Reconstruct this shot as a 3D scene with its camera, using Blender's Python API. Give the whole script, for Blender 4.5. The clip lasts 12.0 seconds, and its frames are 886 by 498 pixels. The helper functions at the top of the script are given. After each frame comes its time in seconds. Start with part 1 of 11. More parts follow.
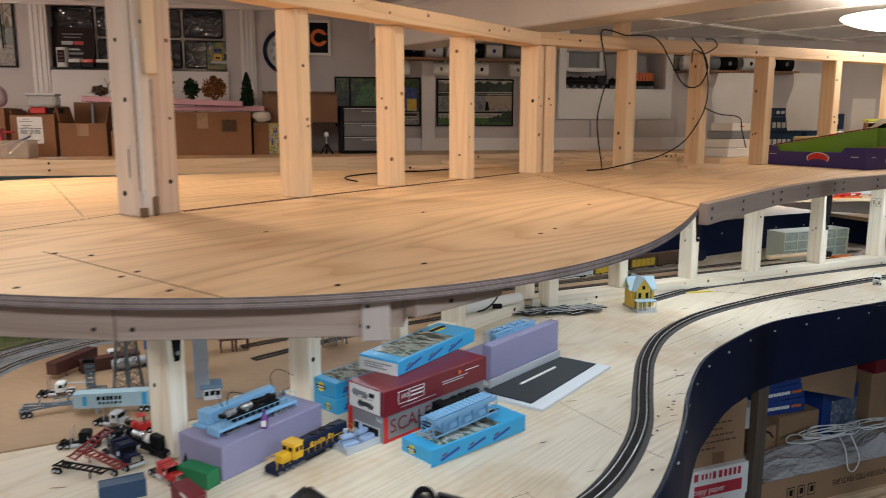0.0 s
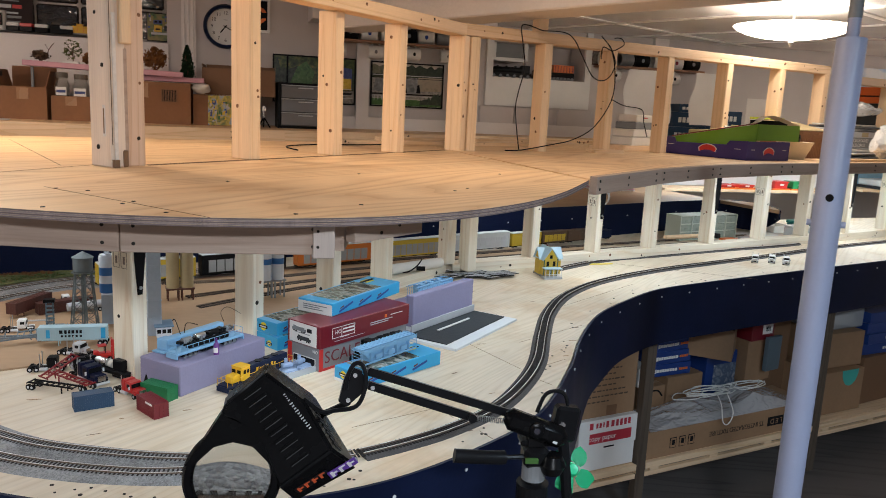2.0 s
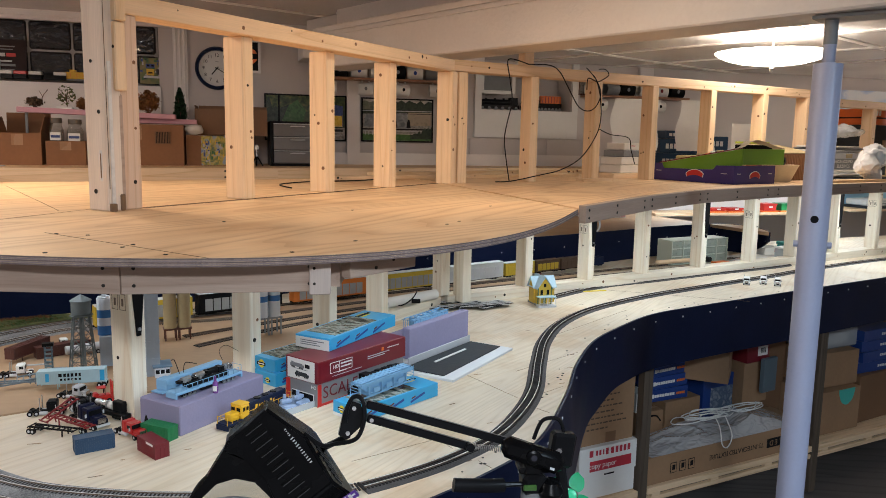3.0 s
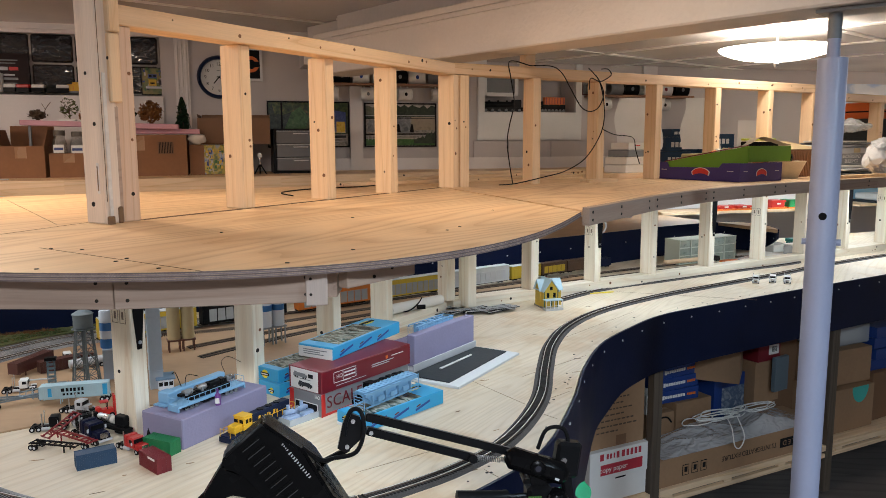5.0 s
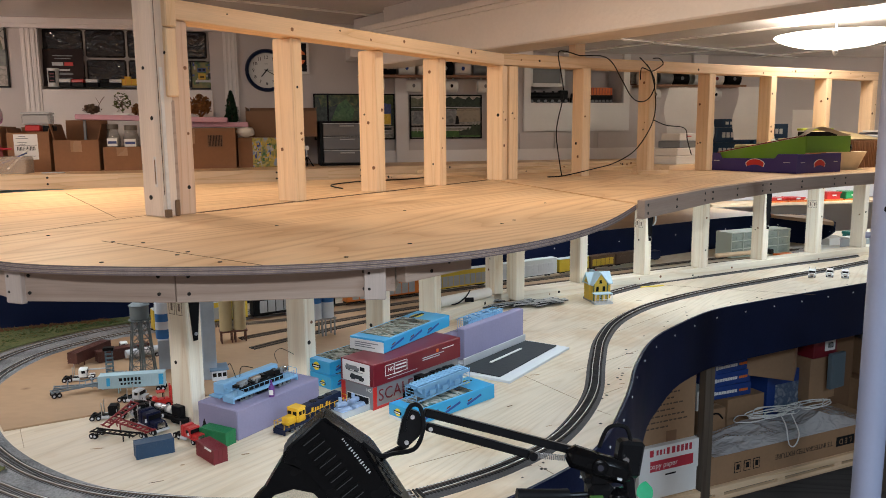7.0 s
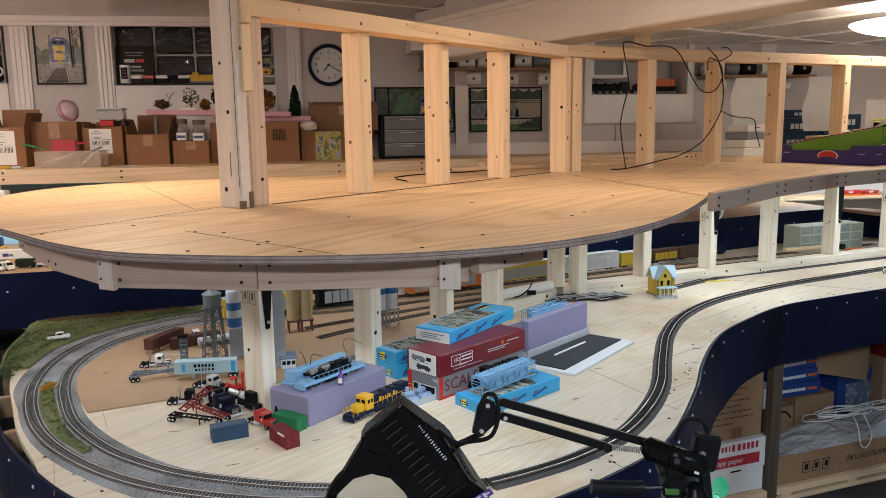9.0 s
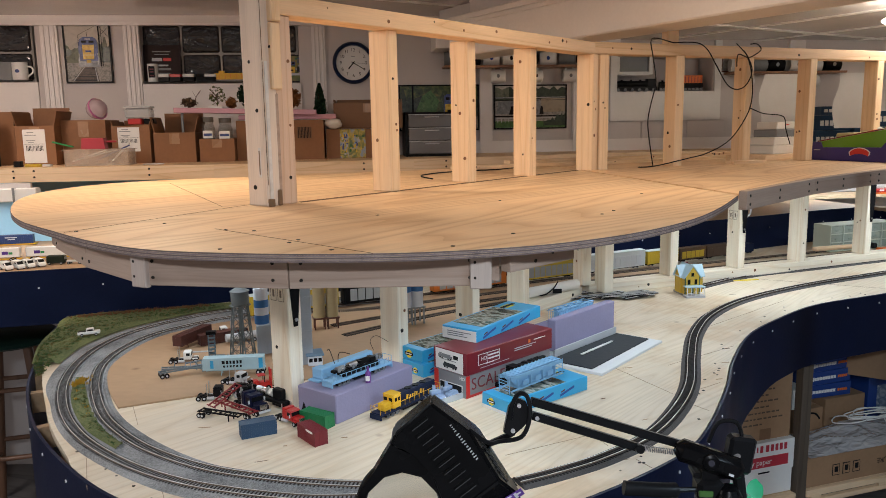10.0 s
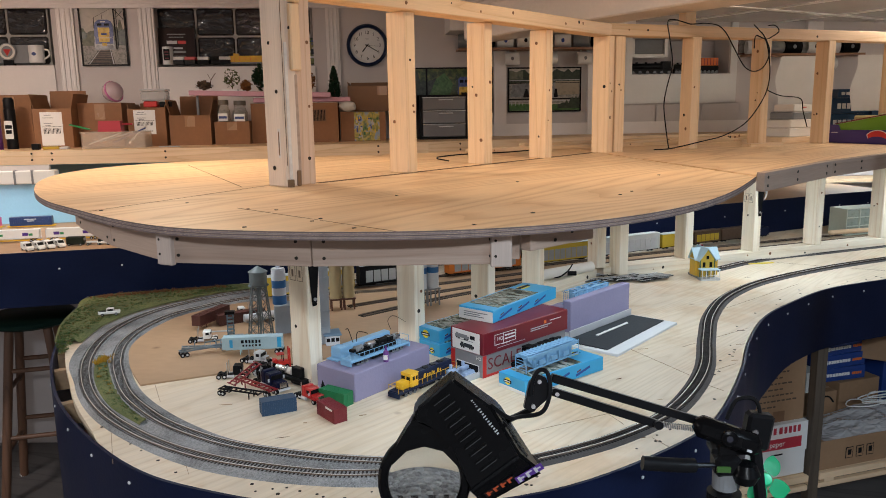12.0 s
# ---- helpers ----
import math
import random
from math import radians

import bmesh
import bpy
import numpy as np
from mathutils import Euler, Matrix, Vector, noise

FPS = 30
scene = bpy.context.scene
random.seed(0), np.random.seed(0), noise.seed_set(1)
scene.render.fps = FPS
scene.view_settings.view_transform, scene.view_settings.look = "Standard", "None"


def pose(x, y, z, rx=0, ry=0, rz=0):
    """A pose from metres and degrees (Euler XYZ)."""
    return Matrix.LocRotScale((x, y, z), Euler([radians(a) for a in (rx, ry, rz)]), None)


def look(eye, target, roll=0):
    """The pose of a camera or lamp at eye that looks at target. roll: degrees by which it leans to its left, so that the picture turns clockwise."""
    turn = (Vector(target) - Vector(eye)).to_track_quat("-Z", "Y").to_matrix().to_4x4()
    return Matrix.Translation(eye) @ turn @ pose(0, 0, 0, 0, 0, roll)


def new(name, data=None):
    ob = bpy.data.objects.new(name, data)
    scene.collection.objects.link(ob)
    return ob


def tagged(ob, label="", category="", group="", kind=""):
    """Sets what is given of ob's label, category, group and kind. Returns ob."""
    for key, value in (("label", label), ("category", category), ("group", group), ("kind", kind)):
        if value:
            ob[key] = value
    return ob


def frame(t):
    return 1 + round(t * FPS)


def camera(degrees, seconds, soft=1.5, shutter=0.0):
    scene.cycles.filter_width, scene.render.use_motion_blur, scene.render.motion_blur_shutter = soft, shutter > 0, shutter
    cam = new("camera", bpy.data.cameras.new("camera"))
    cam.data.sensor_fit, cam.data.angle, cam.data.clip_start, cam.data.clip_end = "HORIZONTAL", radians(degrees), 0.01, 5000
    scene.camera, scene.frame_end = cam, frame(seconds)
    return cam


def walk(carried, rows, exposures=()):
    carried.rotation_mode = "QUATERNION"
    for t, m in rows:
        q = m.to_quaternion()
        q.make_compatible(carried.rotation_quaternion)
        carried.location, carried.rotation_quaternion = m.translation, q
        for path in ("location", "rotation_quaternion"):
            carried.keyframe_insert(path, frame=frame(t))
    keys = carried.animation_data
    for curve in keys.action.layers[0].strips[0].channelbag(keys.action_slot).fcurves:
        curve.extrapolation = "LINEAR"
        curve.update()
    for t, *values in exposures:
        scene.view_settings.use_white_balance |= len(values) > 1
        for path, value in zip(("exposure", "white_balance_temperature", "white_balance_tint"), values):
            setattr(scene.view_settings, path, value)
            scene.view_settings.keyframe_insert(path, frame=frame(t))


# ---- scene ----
cam = camera(60.6, 12.0, 0.4, 0.4)
PATH = [
    (0, (0.0209, -0.024, 1.6009), (0.0012, 1.948, 1.267), 0.1),
    (0.5, (-0.0872, -0.087, 1.5955), (-0.1391, 1.878, 1.2287), 0.5),
    (1, (-0.1041, -0.142, 1.5975), (-0.1863, 1.813, 1.1829), 1.4),
    (1.5, (-0.0181, -0.222, 1.5991), (0.0469, 1.739, 1.2148), 3.3),
    (2, (0.0179, -0.29, 1.5859), (0.1878, 1.668, 1.2181), 2.8),
    (2.5, (0.0178, -0.321, 1.5939), (0.2101, 1.645, 1.2759), 1.9),
    (3, (0.0178, -0.317, 1.5929), (0.2003, 1.654, 1.307), 1.1),
    (5, (0.0338, -0.297, 1.5958), (0.1944, 1.677, 1.318), -0.2),
    (5.5, (0.0318, -0.297, 1.5968), (0.1754, 1.678, 1.3161), -0.3),
    (6, (0.0219, -0.29, 1.5979), (0.1413, 1.686, 1.3093), -0.3),
    (6.5, (0.0149, -0.281, 1.598), (0.1043, 1.695, 1.3035), -0.4),
    (7, (0.0099, -0.282, 1.5979), (0.0623, 1.695, 1.2987), -0.5),
    (9, (-0.0182, -0.292, 1.5961), (-0.1088, 1.681, 1.2815), -0.8),
    (9.5, (-0.0242, -0.29, 1.5961), (-0.1458, 1.68, 1.2778), -0.8),
    (10, (-0.0312, -0.289, 1.5972), (-0.1788, 1.68, 1.277), -0.9),
    (10.5, (-0.0291, -0.284, 1.5992), (-0.1999, 1.682, 1.273), -0.9),
    (11, (-0.0411, -0.293, 1.5973), (-0.2298, 1.67, 1.2652), -0.9),
    (11.5, (-0.0411, -0.3, 1.5983), (-0.238, 1.66, 1.2533), -0.8),
    (12, (-0.0442, -0.303, 1.5912), (-0.221, 1.656, 1.2311), -0.9),
]
walk(cam, [(t, look(eye, target, roll)) for t, eye, target, roll in PATH], ((0.0, -0.29), (0.5, -0.25), (1.0, -0.19), (3.0, -0.19), (12.0, -0.19)))

# ---- world and lamps ----
world = bpy.data.worlds.new("world")
scene.world = world
world.use_nodes = True
world.node_tree.nodes["Background"].inputs[0].default_value = (0.02, 0.022, 0.03, 1)
world.node_tree.nodes["Background"].inputs[1].default_value = 0.3

CEIL = 2.22
LOWER = 0.982
UPPER = 1.435
WALL_AT, WALL_TURN = (-0.87, 4.14), 11.31


def lamp(name, kind, where, energy, colour, size=0.1, size_y=None, target=None):
    data = bpy.data.lights.new(name, kind)
    data.energy, data.color = energy, colour
    if kind == "AREA":
        data.size = size
        if size_y:
            data.shape, data.size_y = "RECTANGLE", size_y
    else:
        data.shadow_soft_size = size
    ob = new(name, data)
    ob.matrix_world = look(where, target or (where[0], where[1] + 0.001, where[2] - 1))
    return ob


WARM, COOL = (1.0, 0.79, 0.58), (0.76, 0.89, 1.0)
lamp("dome_bulb", "POINT", (1.78, 3.0, 2.03), 4.7, (1.0, 0.855, 0.80), 0.035)
lamp("dome_bulb", "POINT", (-2.45, 2.45, 2.10), 13, (1.0, 0.74, 0.62), 0.08)
# unseen dome added to brighten the far right end
lamp("dome_bulb", "POINT", (4.1, 3.75, 2.03), 9, (1.0, 0.88, 0.84), 0.05)
lamp("unseen_downlight", "AREA", (-1.05, 1.85, 2.195), 10.5, WARM, 0.16)
lamp("unseen_downlight", "AREA", (0.2, -1.3, 2.195), 76, (0.85, 0.92, 1.0), 0.3)
# added out of view to brighten the middle of the upper deck
lamp("unseen_downlight", "AREA", (0.35, 1.55, 2.195), 4.5, WARM, 0.16)
# added out of view to brighten the steel post and the shelving
lamp("unseen_downlight", "AREA", (1.75, -0.35, 2.195), 46, (0.62, 0.82, 1.0), 0.3)
# added out of view to light the left aisle and its walls
lamp("unseen_downlight", "AREA", (-2.5, 0.5, 2.195), 36, (1.0, 0.96, 0.94), 0.3)
STRIPS = ((-0.86, 1.62, 60), (-0.10, 1.20, 55), (0.35, 1.75, 50), (0.95, 2.45, 33), (1.75, 2.95, 28), (-0.35, 2.15, 55), (0.6, 2.9, 30), (2.6, 3.4, 28), (1.95, 4.22, 14), (3.0, 4.42, 14))
for x, y, turn in STRIPS:
    strip = lamp("deck_strip_light", "AREA", (x, y, 1.36), 4.0 if x > 1.9 else 3.0 if x > 0.8 else 1.7 if x > -0.5 else 1.6, COOL, 0.5, 0.02)
    strip.matrix_world = pose(x, y, 1.400, 0, 0, turn)

# ---- materials ----


def nodes_of(m):
    m.use_nodes = True
    t = m.node_tree
    return t, t.nodes, t.links, t.nodes["Principled BSDF"]


def link_map(t, coords, scale, rot=(0, 0, 0)):
    c = t.nodes.new("ShaderNodeTexCoord")
    mp = t.nodes.new("ShaderNodeMapping")
    mp.inputs["Scale"].default_value = scale
    mp.inputs["Rotation"].default_value = [radians(a) for a in rot]
    t.links.new(c.outputs[coords], mp.inputs[0])
    return mp


def ramp(t, stops):
    r = t.nodes.new("ShaderNodeValToRGB")
    r.color_ramp.elements[0].position, r.color_ramp.elements[0].color = stops[0][0], (*stops[0][1], 1)
    r.color_ramp.elements[1].position, r.color_ramp.elements[1].color = stops[-1][0], (*stops[-1][1], 1)
    for p, c in stops[1:-1]:
        e = r.color_ramp.elements.new(p)
        e.color = (*c, 1)
    return r


def tone(c, k):
    return tuple(min(1.0, v * k) for v in c)


def paint(name, colour, rough=0.5, spread=0.12, scale=6.0, bump=0.02, metal=0.0, coat=0.0, fine=120.0, coords="Object"):
    """A painted, moulded or printed surface: slow blotches, fine grain and a slight relief."""
    m = bpy.data.materials.new(name)
    t, n, l, b = nodes_of(m)
    mp = link_map(t, coords, (1, 1, 1))
    big = n.new("ShaderNodeTexNoise")
    big.inputs["Scale"].default_value, big.inputs["Detail"].default_value = scale, 5
    l.new(mp.outputs[0], big.inputs[0])
    small = n.new("ShaderNodeTexNoise")
    small.inputs["Scale"].default_value, small.inputs["Detail"].default_value = fine, 3
    l.new(mp.outputs[0], small.inputs[0])
    mix = n.new("ShaderNodeMath")
    mix.operation = "MULTIPLY_ADD"
    mix.inputs[1].default_value = 0.35
    l.new(small.outputs[0], mix.inputs[0])
    l.new(big.outputs[0], mix.inputs[2])
    r = ramp(t, [(0.4, tone(colour, 1 - spread)), (0.95, tone(colour, 1 + spread))])
    l.new(mix.outputs[0], r.inputs[0])
    l.new(r.outputs[0], b.inputs["Base Color"])
    rr = n.new("ShaderNodeMapRange")
    rr.inputs[3].default_value, rr.inputs[4].default_value = max(0.02, rough - 0.1), min(1, rough + 0.1)
    l.new(big.outputs[0], rr.inputs[0])
    l.new(rr.outputs[0], b.inputs["Roughness"])
    b.inputs["Metallic"].default_value = metal
    b.inputs["Specular IOR Level"].default_value = 0.09 if max(colour) < 0.07 else 0.5
    b.inputs["Coat Weight"].default_value = coat
    if bump:
        bp = n.new("ShaderNodeBump")
        bp.inputs["Strength"].default_value, bp.inputs["Distance"].default_value = min(1, bump * 10), 0.002
        l.new(small.outputs[0], bp.inputs["Height"])
        l.new(bp.outputs[0], b.inputs["Normal"])
    return m


def wood(name, light, dark, long_axis, rings=9.0, across=7.0, along=0.9, rough=0.62, rot=0.0, patch=0.15, random_tone=0.0, spots=0.0, band=0.12, stain=0.0):
    """Sawn timber or plywood: contour grain stretched along one axis, fine fibres and slow patches."""
    m = bpy.data.materials.new(name)
    t, n, l, b = nodes_of(m)
    sc = [across] * 3
    sc[long_axis] = along
    mp0 = link_map(t, "Object", (1, 1, 1), (0, 0, rot))
    info = n.new("ShaderNodeObjectInfo")
    off = n.new("ShaderNodeVectorMath")
    off.operation = "SCALE"
    off.inputs[0].default_value = (7.3, 5.1, 3.7)
    l.new(info.outputs["Random"], off.inputs["Scale"])
    add = n.new("ShaderNodeVectorMath")
    l.new(mp0.outputs[0], add.inputs[0])
    l.new(off.outputs[0], add.inputs[1])
    st = n.new("ShaderNodeVectorMath")
    st.operation = "MULTIPLY"
    st.inputs[1].default_value = sc
    l.new(add.outputs[0], st.inputs[0])
    field = n.new("ShaderNodeTexNoise")
    field.inputs["Scale"].default_value, field.inputs["Detail"].default_value, field.inputs["Roughness"].default_value = 1.0, 1.5, 0.35
    l.new(st.outputs[0], field.inputs[0])
    mul = n.new("ShaderNodeMath")
    mul.operation = "MULTIPLY"
    mul.inputs[1].default_value = rings
    l.new(field.outputs[0], mul.inputs[0])
    pp = n.new("ShaderNodeMath")
    pp.operation = "FRACT"
    l.new(mul.outputs[0], pp.inputs[0])
    rg = ramp(t, [(0.0, dark), (band, tone(light, 0.97)), (0.62, light), (1.0, tuple(0.45 * a + 0.55 * c for a, c in zip(light, dark)))])
    l.new(pp.outputs[0], rg.inputs[0])
    fs = n.new("ShaderNodeVectorMath")
    fs.operation = "MULTIPLY"
    fs.inputs[1].default_value = [v * 28 for v in sc]
    l.new(add.outputs[0], fs.inputs[0])
    fib = n.new("ShaderNodeTexNoise")
    fib.inputs["Scale"].default_value, fib.inputs["Detail"].default_value = 1.0, 3
    l.new(fs.outputs[0], fib.inputs[0])
    big = n.new("ShaderNodeTexNoise")
    big.inputs["Scale"].default_value, big.inputs["Detail"].default_value = 2.2, 3
    l.new(add.outputs[0], big.inputs[0])
    v = n.new("ShaderNodeMath")
    v.operation = "MULTIPLY_ADD"
    v.inputs[1].default_value, v.inputs[2].default_value = 0.28, 0.86
    l.new(fib.outputs[0], v.inputs[0])
    v2 = n.new("ShaderNodeMath")
    v2.operation = "MULTIPLY_ADD"
    v2.inputs[1].default_value = patch * 2
    v2.inputs[2].default_value = -patch
    l.new(big.outputs[0], v2.inputs[0])
    v3 = n.new("ShaderNodeMath")
    l.new(v.outputs[0], v3.inputs[0])
    l.new(v2.outputs[0], v3.inputs[1])
    last = v3
    if random_tone:
        v4 = n.new("ShaderNodeMath")
        v4.operation = "MULTIPLY_ADD"
        v4.inputs[1].default_value = random_tone
        l.new(info.outputs["Random"], v4.inputs[0])
        l.new(v3.outputs[0], v4.inputs[2])
        last = v4
    cm = n.new("ShaderNodeVectorMath")
    cm.operation = "SCALE"
    l.new(rg.outputs[0], cm.inputs[0])
    l.new(last.outputs[0], cm.inputs["Scale"])
    out = cm.outputs[0]
    if spots:
        vo = n.new("ShaderNodeTexVoronoi")
        vo.inputs["Scale"].default_value = 4.3
        l.new(add.outputs[0], vo.inputs[0])
        rs = ramp(t, [(0.0, (0.45, 0.36, 0.30)), (spots, (1, 1, 1)), (1.0, (1, 1, 1))])
        l.new(vo.outputs["Distance"], rs.inputs[0])
        mx = n.new("ShaderNodeVectorMath")
        mx.operation = "MULTIPLY"
        l.new(out, mx.inputs[0])
        l.new(rs.outputs[0], mx.inputs[1])
        out = mx.outputs[0]
    if stain:
        sn = n.new("ShaderNodeTexNoise")
        sn.inputs["Scale"].default_value, sn.inputs["Detail"].default_value, sn.inputs["Roughness"].default_value = 4.5, 7, 0.62
        l.new(add.outputs[0], sn.inputs[0])
        rs = ramp(t, [(0.50, (1, 1, 1)), (0.62, tuple(1 - stain * v for v in (0.35, 0.75, 1.2))), (0.80, tuple(1 - stain * v for v in (0.9, 1.5, 2.0)))])
        l.new(sn.outputs[0], rs.inputs[0])
        mx = n.new("ShaderNodeVectorMath")
        mx.operation = "MULTIPLY"
        l.new(out, mx.inputs[0])
        l.new(rs.outputs[0], mx.inputs[1])
        out = mx.outputs[0]
    l.new(out, b.inputs["Base Color"])
    b.inputs["Roughness"].default_value = rough
    bp = n.new("ShaderNodeBump")
    bp.inputs["Strength"].default_value, bp.inputs["Distance"].default_value = 0.25, 0.001
    l.new(fib.outputs[0], bp.inputs["Height"])
    l.new(bp.outputs[0], b.inputs["Normal"])
    return m


def clear(name, colour, rough=0.08, alpha=None, ior=1.45):
    m = bpy.data.materials.new(name)
    t, n, l, b = nodes_of(m)
    b.inputs["Base Color"].default_value = (*colour, 1)
    b.inputs["Roughness"].default_value = rough
    b.inputs["IOR"].default_value = ior
    b.inputs["Transmission Weight"].default_value = 1.0
    if alpha is not None:
        b.inputs["Transmission Weight"].default_value = 0.0
        b.inputs["Alpha"].default_value = alpha
    return m


def glow(name, colour, strength):
    m = bpy.data.materials.new(name)
    t, n, l, b = nodes_of(m)
    b.inputs["Base Color"].default_value = (0.8, 0.8, 0.78, 1)
    b.inputs["Emission Color"].default_value = (*colour, 1)
    b.inputs["Emission Strength"].default_value = strength
    return m


PLY_UP = wood("fir_plywood", (0.82, 0.575, 0.345), (0.63, 0.385, 0.195), 0, rings=21, across=3.6, along=0.42, rough=0.46, rot=-52, patch=0.34, spots=0.03, band=0.30)
PLY_LOW = wood("birch_plywood", (0.72, 0.62, 0.48), (0.63, 0.52, 0.375), 0, rings=30, across=4.6, along=0.40, rough=0.46, rot=-50, patch=0.26, spots=0.05, band=0.22, stain=0.22)
HARD = wood("hardboard", (0.39, 0.25, 0.145), (0.33, 0.205, 0.115), 0, rings=3, across=2, along=1, rough=0.6, patch=0.22, spots=0.06)
PLY_EDGE = paint("plywood_edge", (0.27, 0.205, 0.19), 0.8, 0.25, 40, 0.05, fine=300)
PLY_DARK = paint("plywood_dark_veneer", (0.17, 0.125, 0.115), 0.85, 0.3, 40, 0.05, fine=300)
PINE = wood("pine_timber", (0.80, 0.59, 0.375), (0.69, 0.47, 0.265), 2, rings=7, across=17, along=0.55, rough=0.6, patch=0.08, random_tone=0.10)
PINE_X = wood("pine_rail", (0.77, 0.56, 0.36), (0.61, 0.40, 0.22), 0, rings=7, across=17, along=0.55, rough=0.6, patch=0.08)
SPRUCE = wood("pale_spruce", (0.80, 0.73, 0.60), (0.68, 0.56, 0.41), 2, rings=6, across=15, along=0.5, rough=0.62, patch=0.08, random_tone=0.08)
SPRUCE_X = wood("pale_spruce_rail", (0.80, 0.73, 0.60), (0.68, 0.56, 0.41), 0, rings=6, across=15, along=0.5, rough=0.62, patch=0.08)
SKIRT = wood("skirt_board", (0.42, 0.310, 0.245), (0.325, 0.225, 0.175), 0, rings=6, across=15, along=0.6, rough=0.65, patch=0.15)
ZINC = paint("zinc_screw", (0.72, 0.73, 0.75), 0.35, 0.1, 40, 0)
NAVY = paint("navy_paint", (0.0062, 0.0105, 0.034), 0.36, 0.25, 5, 0.01)
WALLP = paint("grey_wall_paint", (0.60, 0.555, 0.54), 0.6, 0.05, 3, 0.02)
TRIMP = paint("white_trim_paint", (0.80, 0.76, 0.74), 0.4, 0.05, 3, 0.01)
CEILP = paint("ceiling_panel_paint", (0.68, 0.66, 0.645), 0.22, 0.05, 2, 0.02)
BATTEN = paint("batten_gloss_white", (0.90, 0.88, 0.86), 0.3, 0.03, 3, 0)
BEAMP = paint("beam_paint", (0.74, 0.70, 0.67), 0.5, 0.07, 3, 0.10, fine=70)
FLOORM = wood("dark_plank_floor", (0.118, 0.106, 0.102), (0.058, 0.051, 0.049), 0, rings=5, across=9, along=0.7, rough=0.45, rot=20, patch=0.1)
CARD = paint("cardboard", (0.245, 0.112, 0.049), 0.75, 0.16, 5, 0.02, fine=60)
CARD_L = paint("cardboard_pale", (0.30, 0.178, 0.098), 0.75, 0.14, 5, 0.02, fine=60)
CARD_D = paint("cardboard_dark", (0.19, 0.10, 0.052), 0.75, 0.10, 5, 0.02, fine=60)
WHITE = paint("white_plastic", (0.78, 0.78, 0.76), 0.4, 0.04, 8, 0)
OFFWHITE = paint("offwhite_card", (0.70, 0.67, 0.62), 0.7, 0.06, 8, 0.01)
BLACK = paint("black_plastic", (0.008, 0.008, 0.009), 0.38, 0.3, 10, 0.01)
BLACK_M = paint("black_metal", (0.008, 0.008, 0.009), 0.30, 0.2, 10, 0.01)
STEEL = paint("bare_steel", (0.55, 0.55, 0.56), 0.28, 0.1, 20, 0, metal=1)
RAILW = paint("rail_web_rust", (0.16, 0.115, 0.085), 0.5, 0.2, 40, 0, metal=0.3)
RAILM = paint("rail_steel", (0.80, 0.79, 0.77), 0.34, 0.12, 30, 0, metal=0.55)
TIEM = paint("dark_ties", (0.040, 0.037, 0.036), 0.7, 0.3, 40, 0.02)
BED = paint("grey_roadbed", (0.075, 0.070, 0.070), 0.85, 0.25, 20, 0.08, fine=700)
PURPLE = paint("lilac_foam", (0.265, 0.245, 0.375), 0.75, 0.10, 9, 0.025, fine=200)
PINKF = paint("pink_foam", (0.58, 0.32, 0.38), 0.8, 0.06, 6, 0.05, fine=350)
POLEM = paint("grey_post_paint", (0.37, 0.40, 0.55), 0.38, 0.06, 5, 0.02)
LBLUE = paint("box_blue", (0.035, 0.36, 0.66), 0.32, 0.06, 8, 0)
DBLUE = paint("box_dark_blue", (0.015, 0.06, 0.30), 0.35, 0.08, 8, 0)
MAROON = paint("box_maroon", (0.165, 0.010, 0.018), 0.34, 0.1, 8, 0)
RED = paint("red_plastic", (0.55, 0.025, 0.02), 0.35, 0.1, 8, 0)
GREEN = paint("green_plastic", (0.02, 0.25, 0.08), 0.4, 0.1, 8, 0)
YELLOW = paint("yellow_plastic", (0.75, 0.43, 0.02), 0.4, 0.1, 12, 0)
ORANGE = paint("orange_plastic", (0.75, 0.16, 0.02), 0.4, 0.1, 12, 0)
GREY = paint("grey_plastic", (0.20, 0.21, 0.22), 0.45, 0.12, 10, 0.01)
LGREY = paint("light_grey_plastic", (0.50, 0.51, 0.53), 0.45, 0.08, 10, 0.01)
SKY_B = paint("primer_blue", (0.21, 0.42, 0.64), 0.5, 0.08, 14, 0.01)
TAN = paint("tan_plastic", (0.42, 0.33, 0.18), 0.5, 0.08, 12, 0.01)
BROWN = paint("brown_plastic", (0.10, 0.035, 0.025), 0.5, 0.12, 12, 0.01)

# ---- building helpers ----


def spline(points, steps=8, closed=False):
    """Points along a smooth line through the given ones."""
    out, n = [], len(points)
    pts = [Vector((*p, 0)) if len(p) == 2 else Vector(p) for p in points]
    last = n if closed else n - 1
    for i in range(last):
        if closed:
            a, b, c, d = pts[(i - 1) % n], pts[i], pts[(i + 1) % n], pts[(i + 2) % n]
        else:
            a, b, c, d = pts[max(i - 1, 0)], pts[i], pts[i + 1], pts[min(i + 2, n - 1)]
        for k in range(steps):
            u = k / steps
            out.append(0.5 * (2 * b + (c - a) * u + (2 * a - 5 * b + 4 * c - d) * u * u + (3 * b - a - 3 * c + d) * u ** 3))
    if not closed:
        out.append(pts[-1])
    return out


def resample(line, step):
    out, left = [line[0].copy()], step
    for a, b in zip(line, line[1:]):
        seg = (b - a).length
        done = 0.0
        while seg - done >= left:
            done += left
            out.append(a.lerp(b, done / seg))
            left = step
        left -= seg - done
    return out


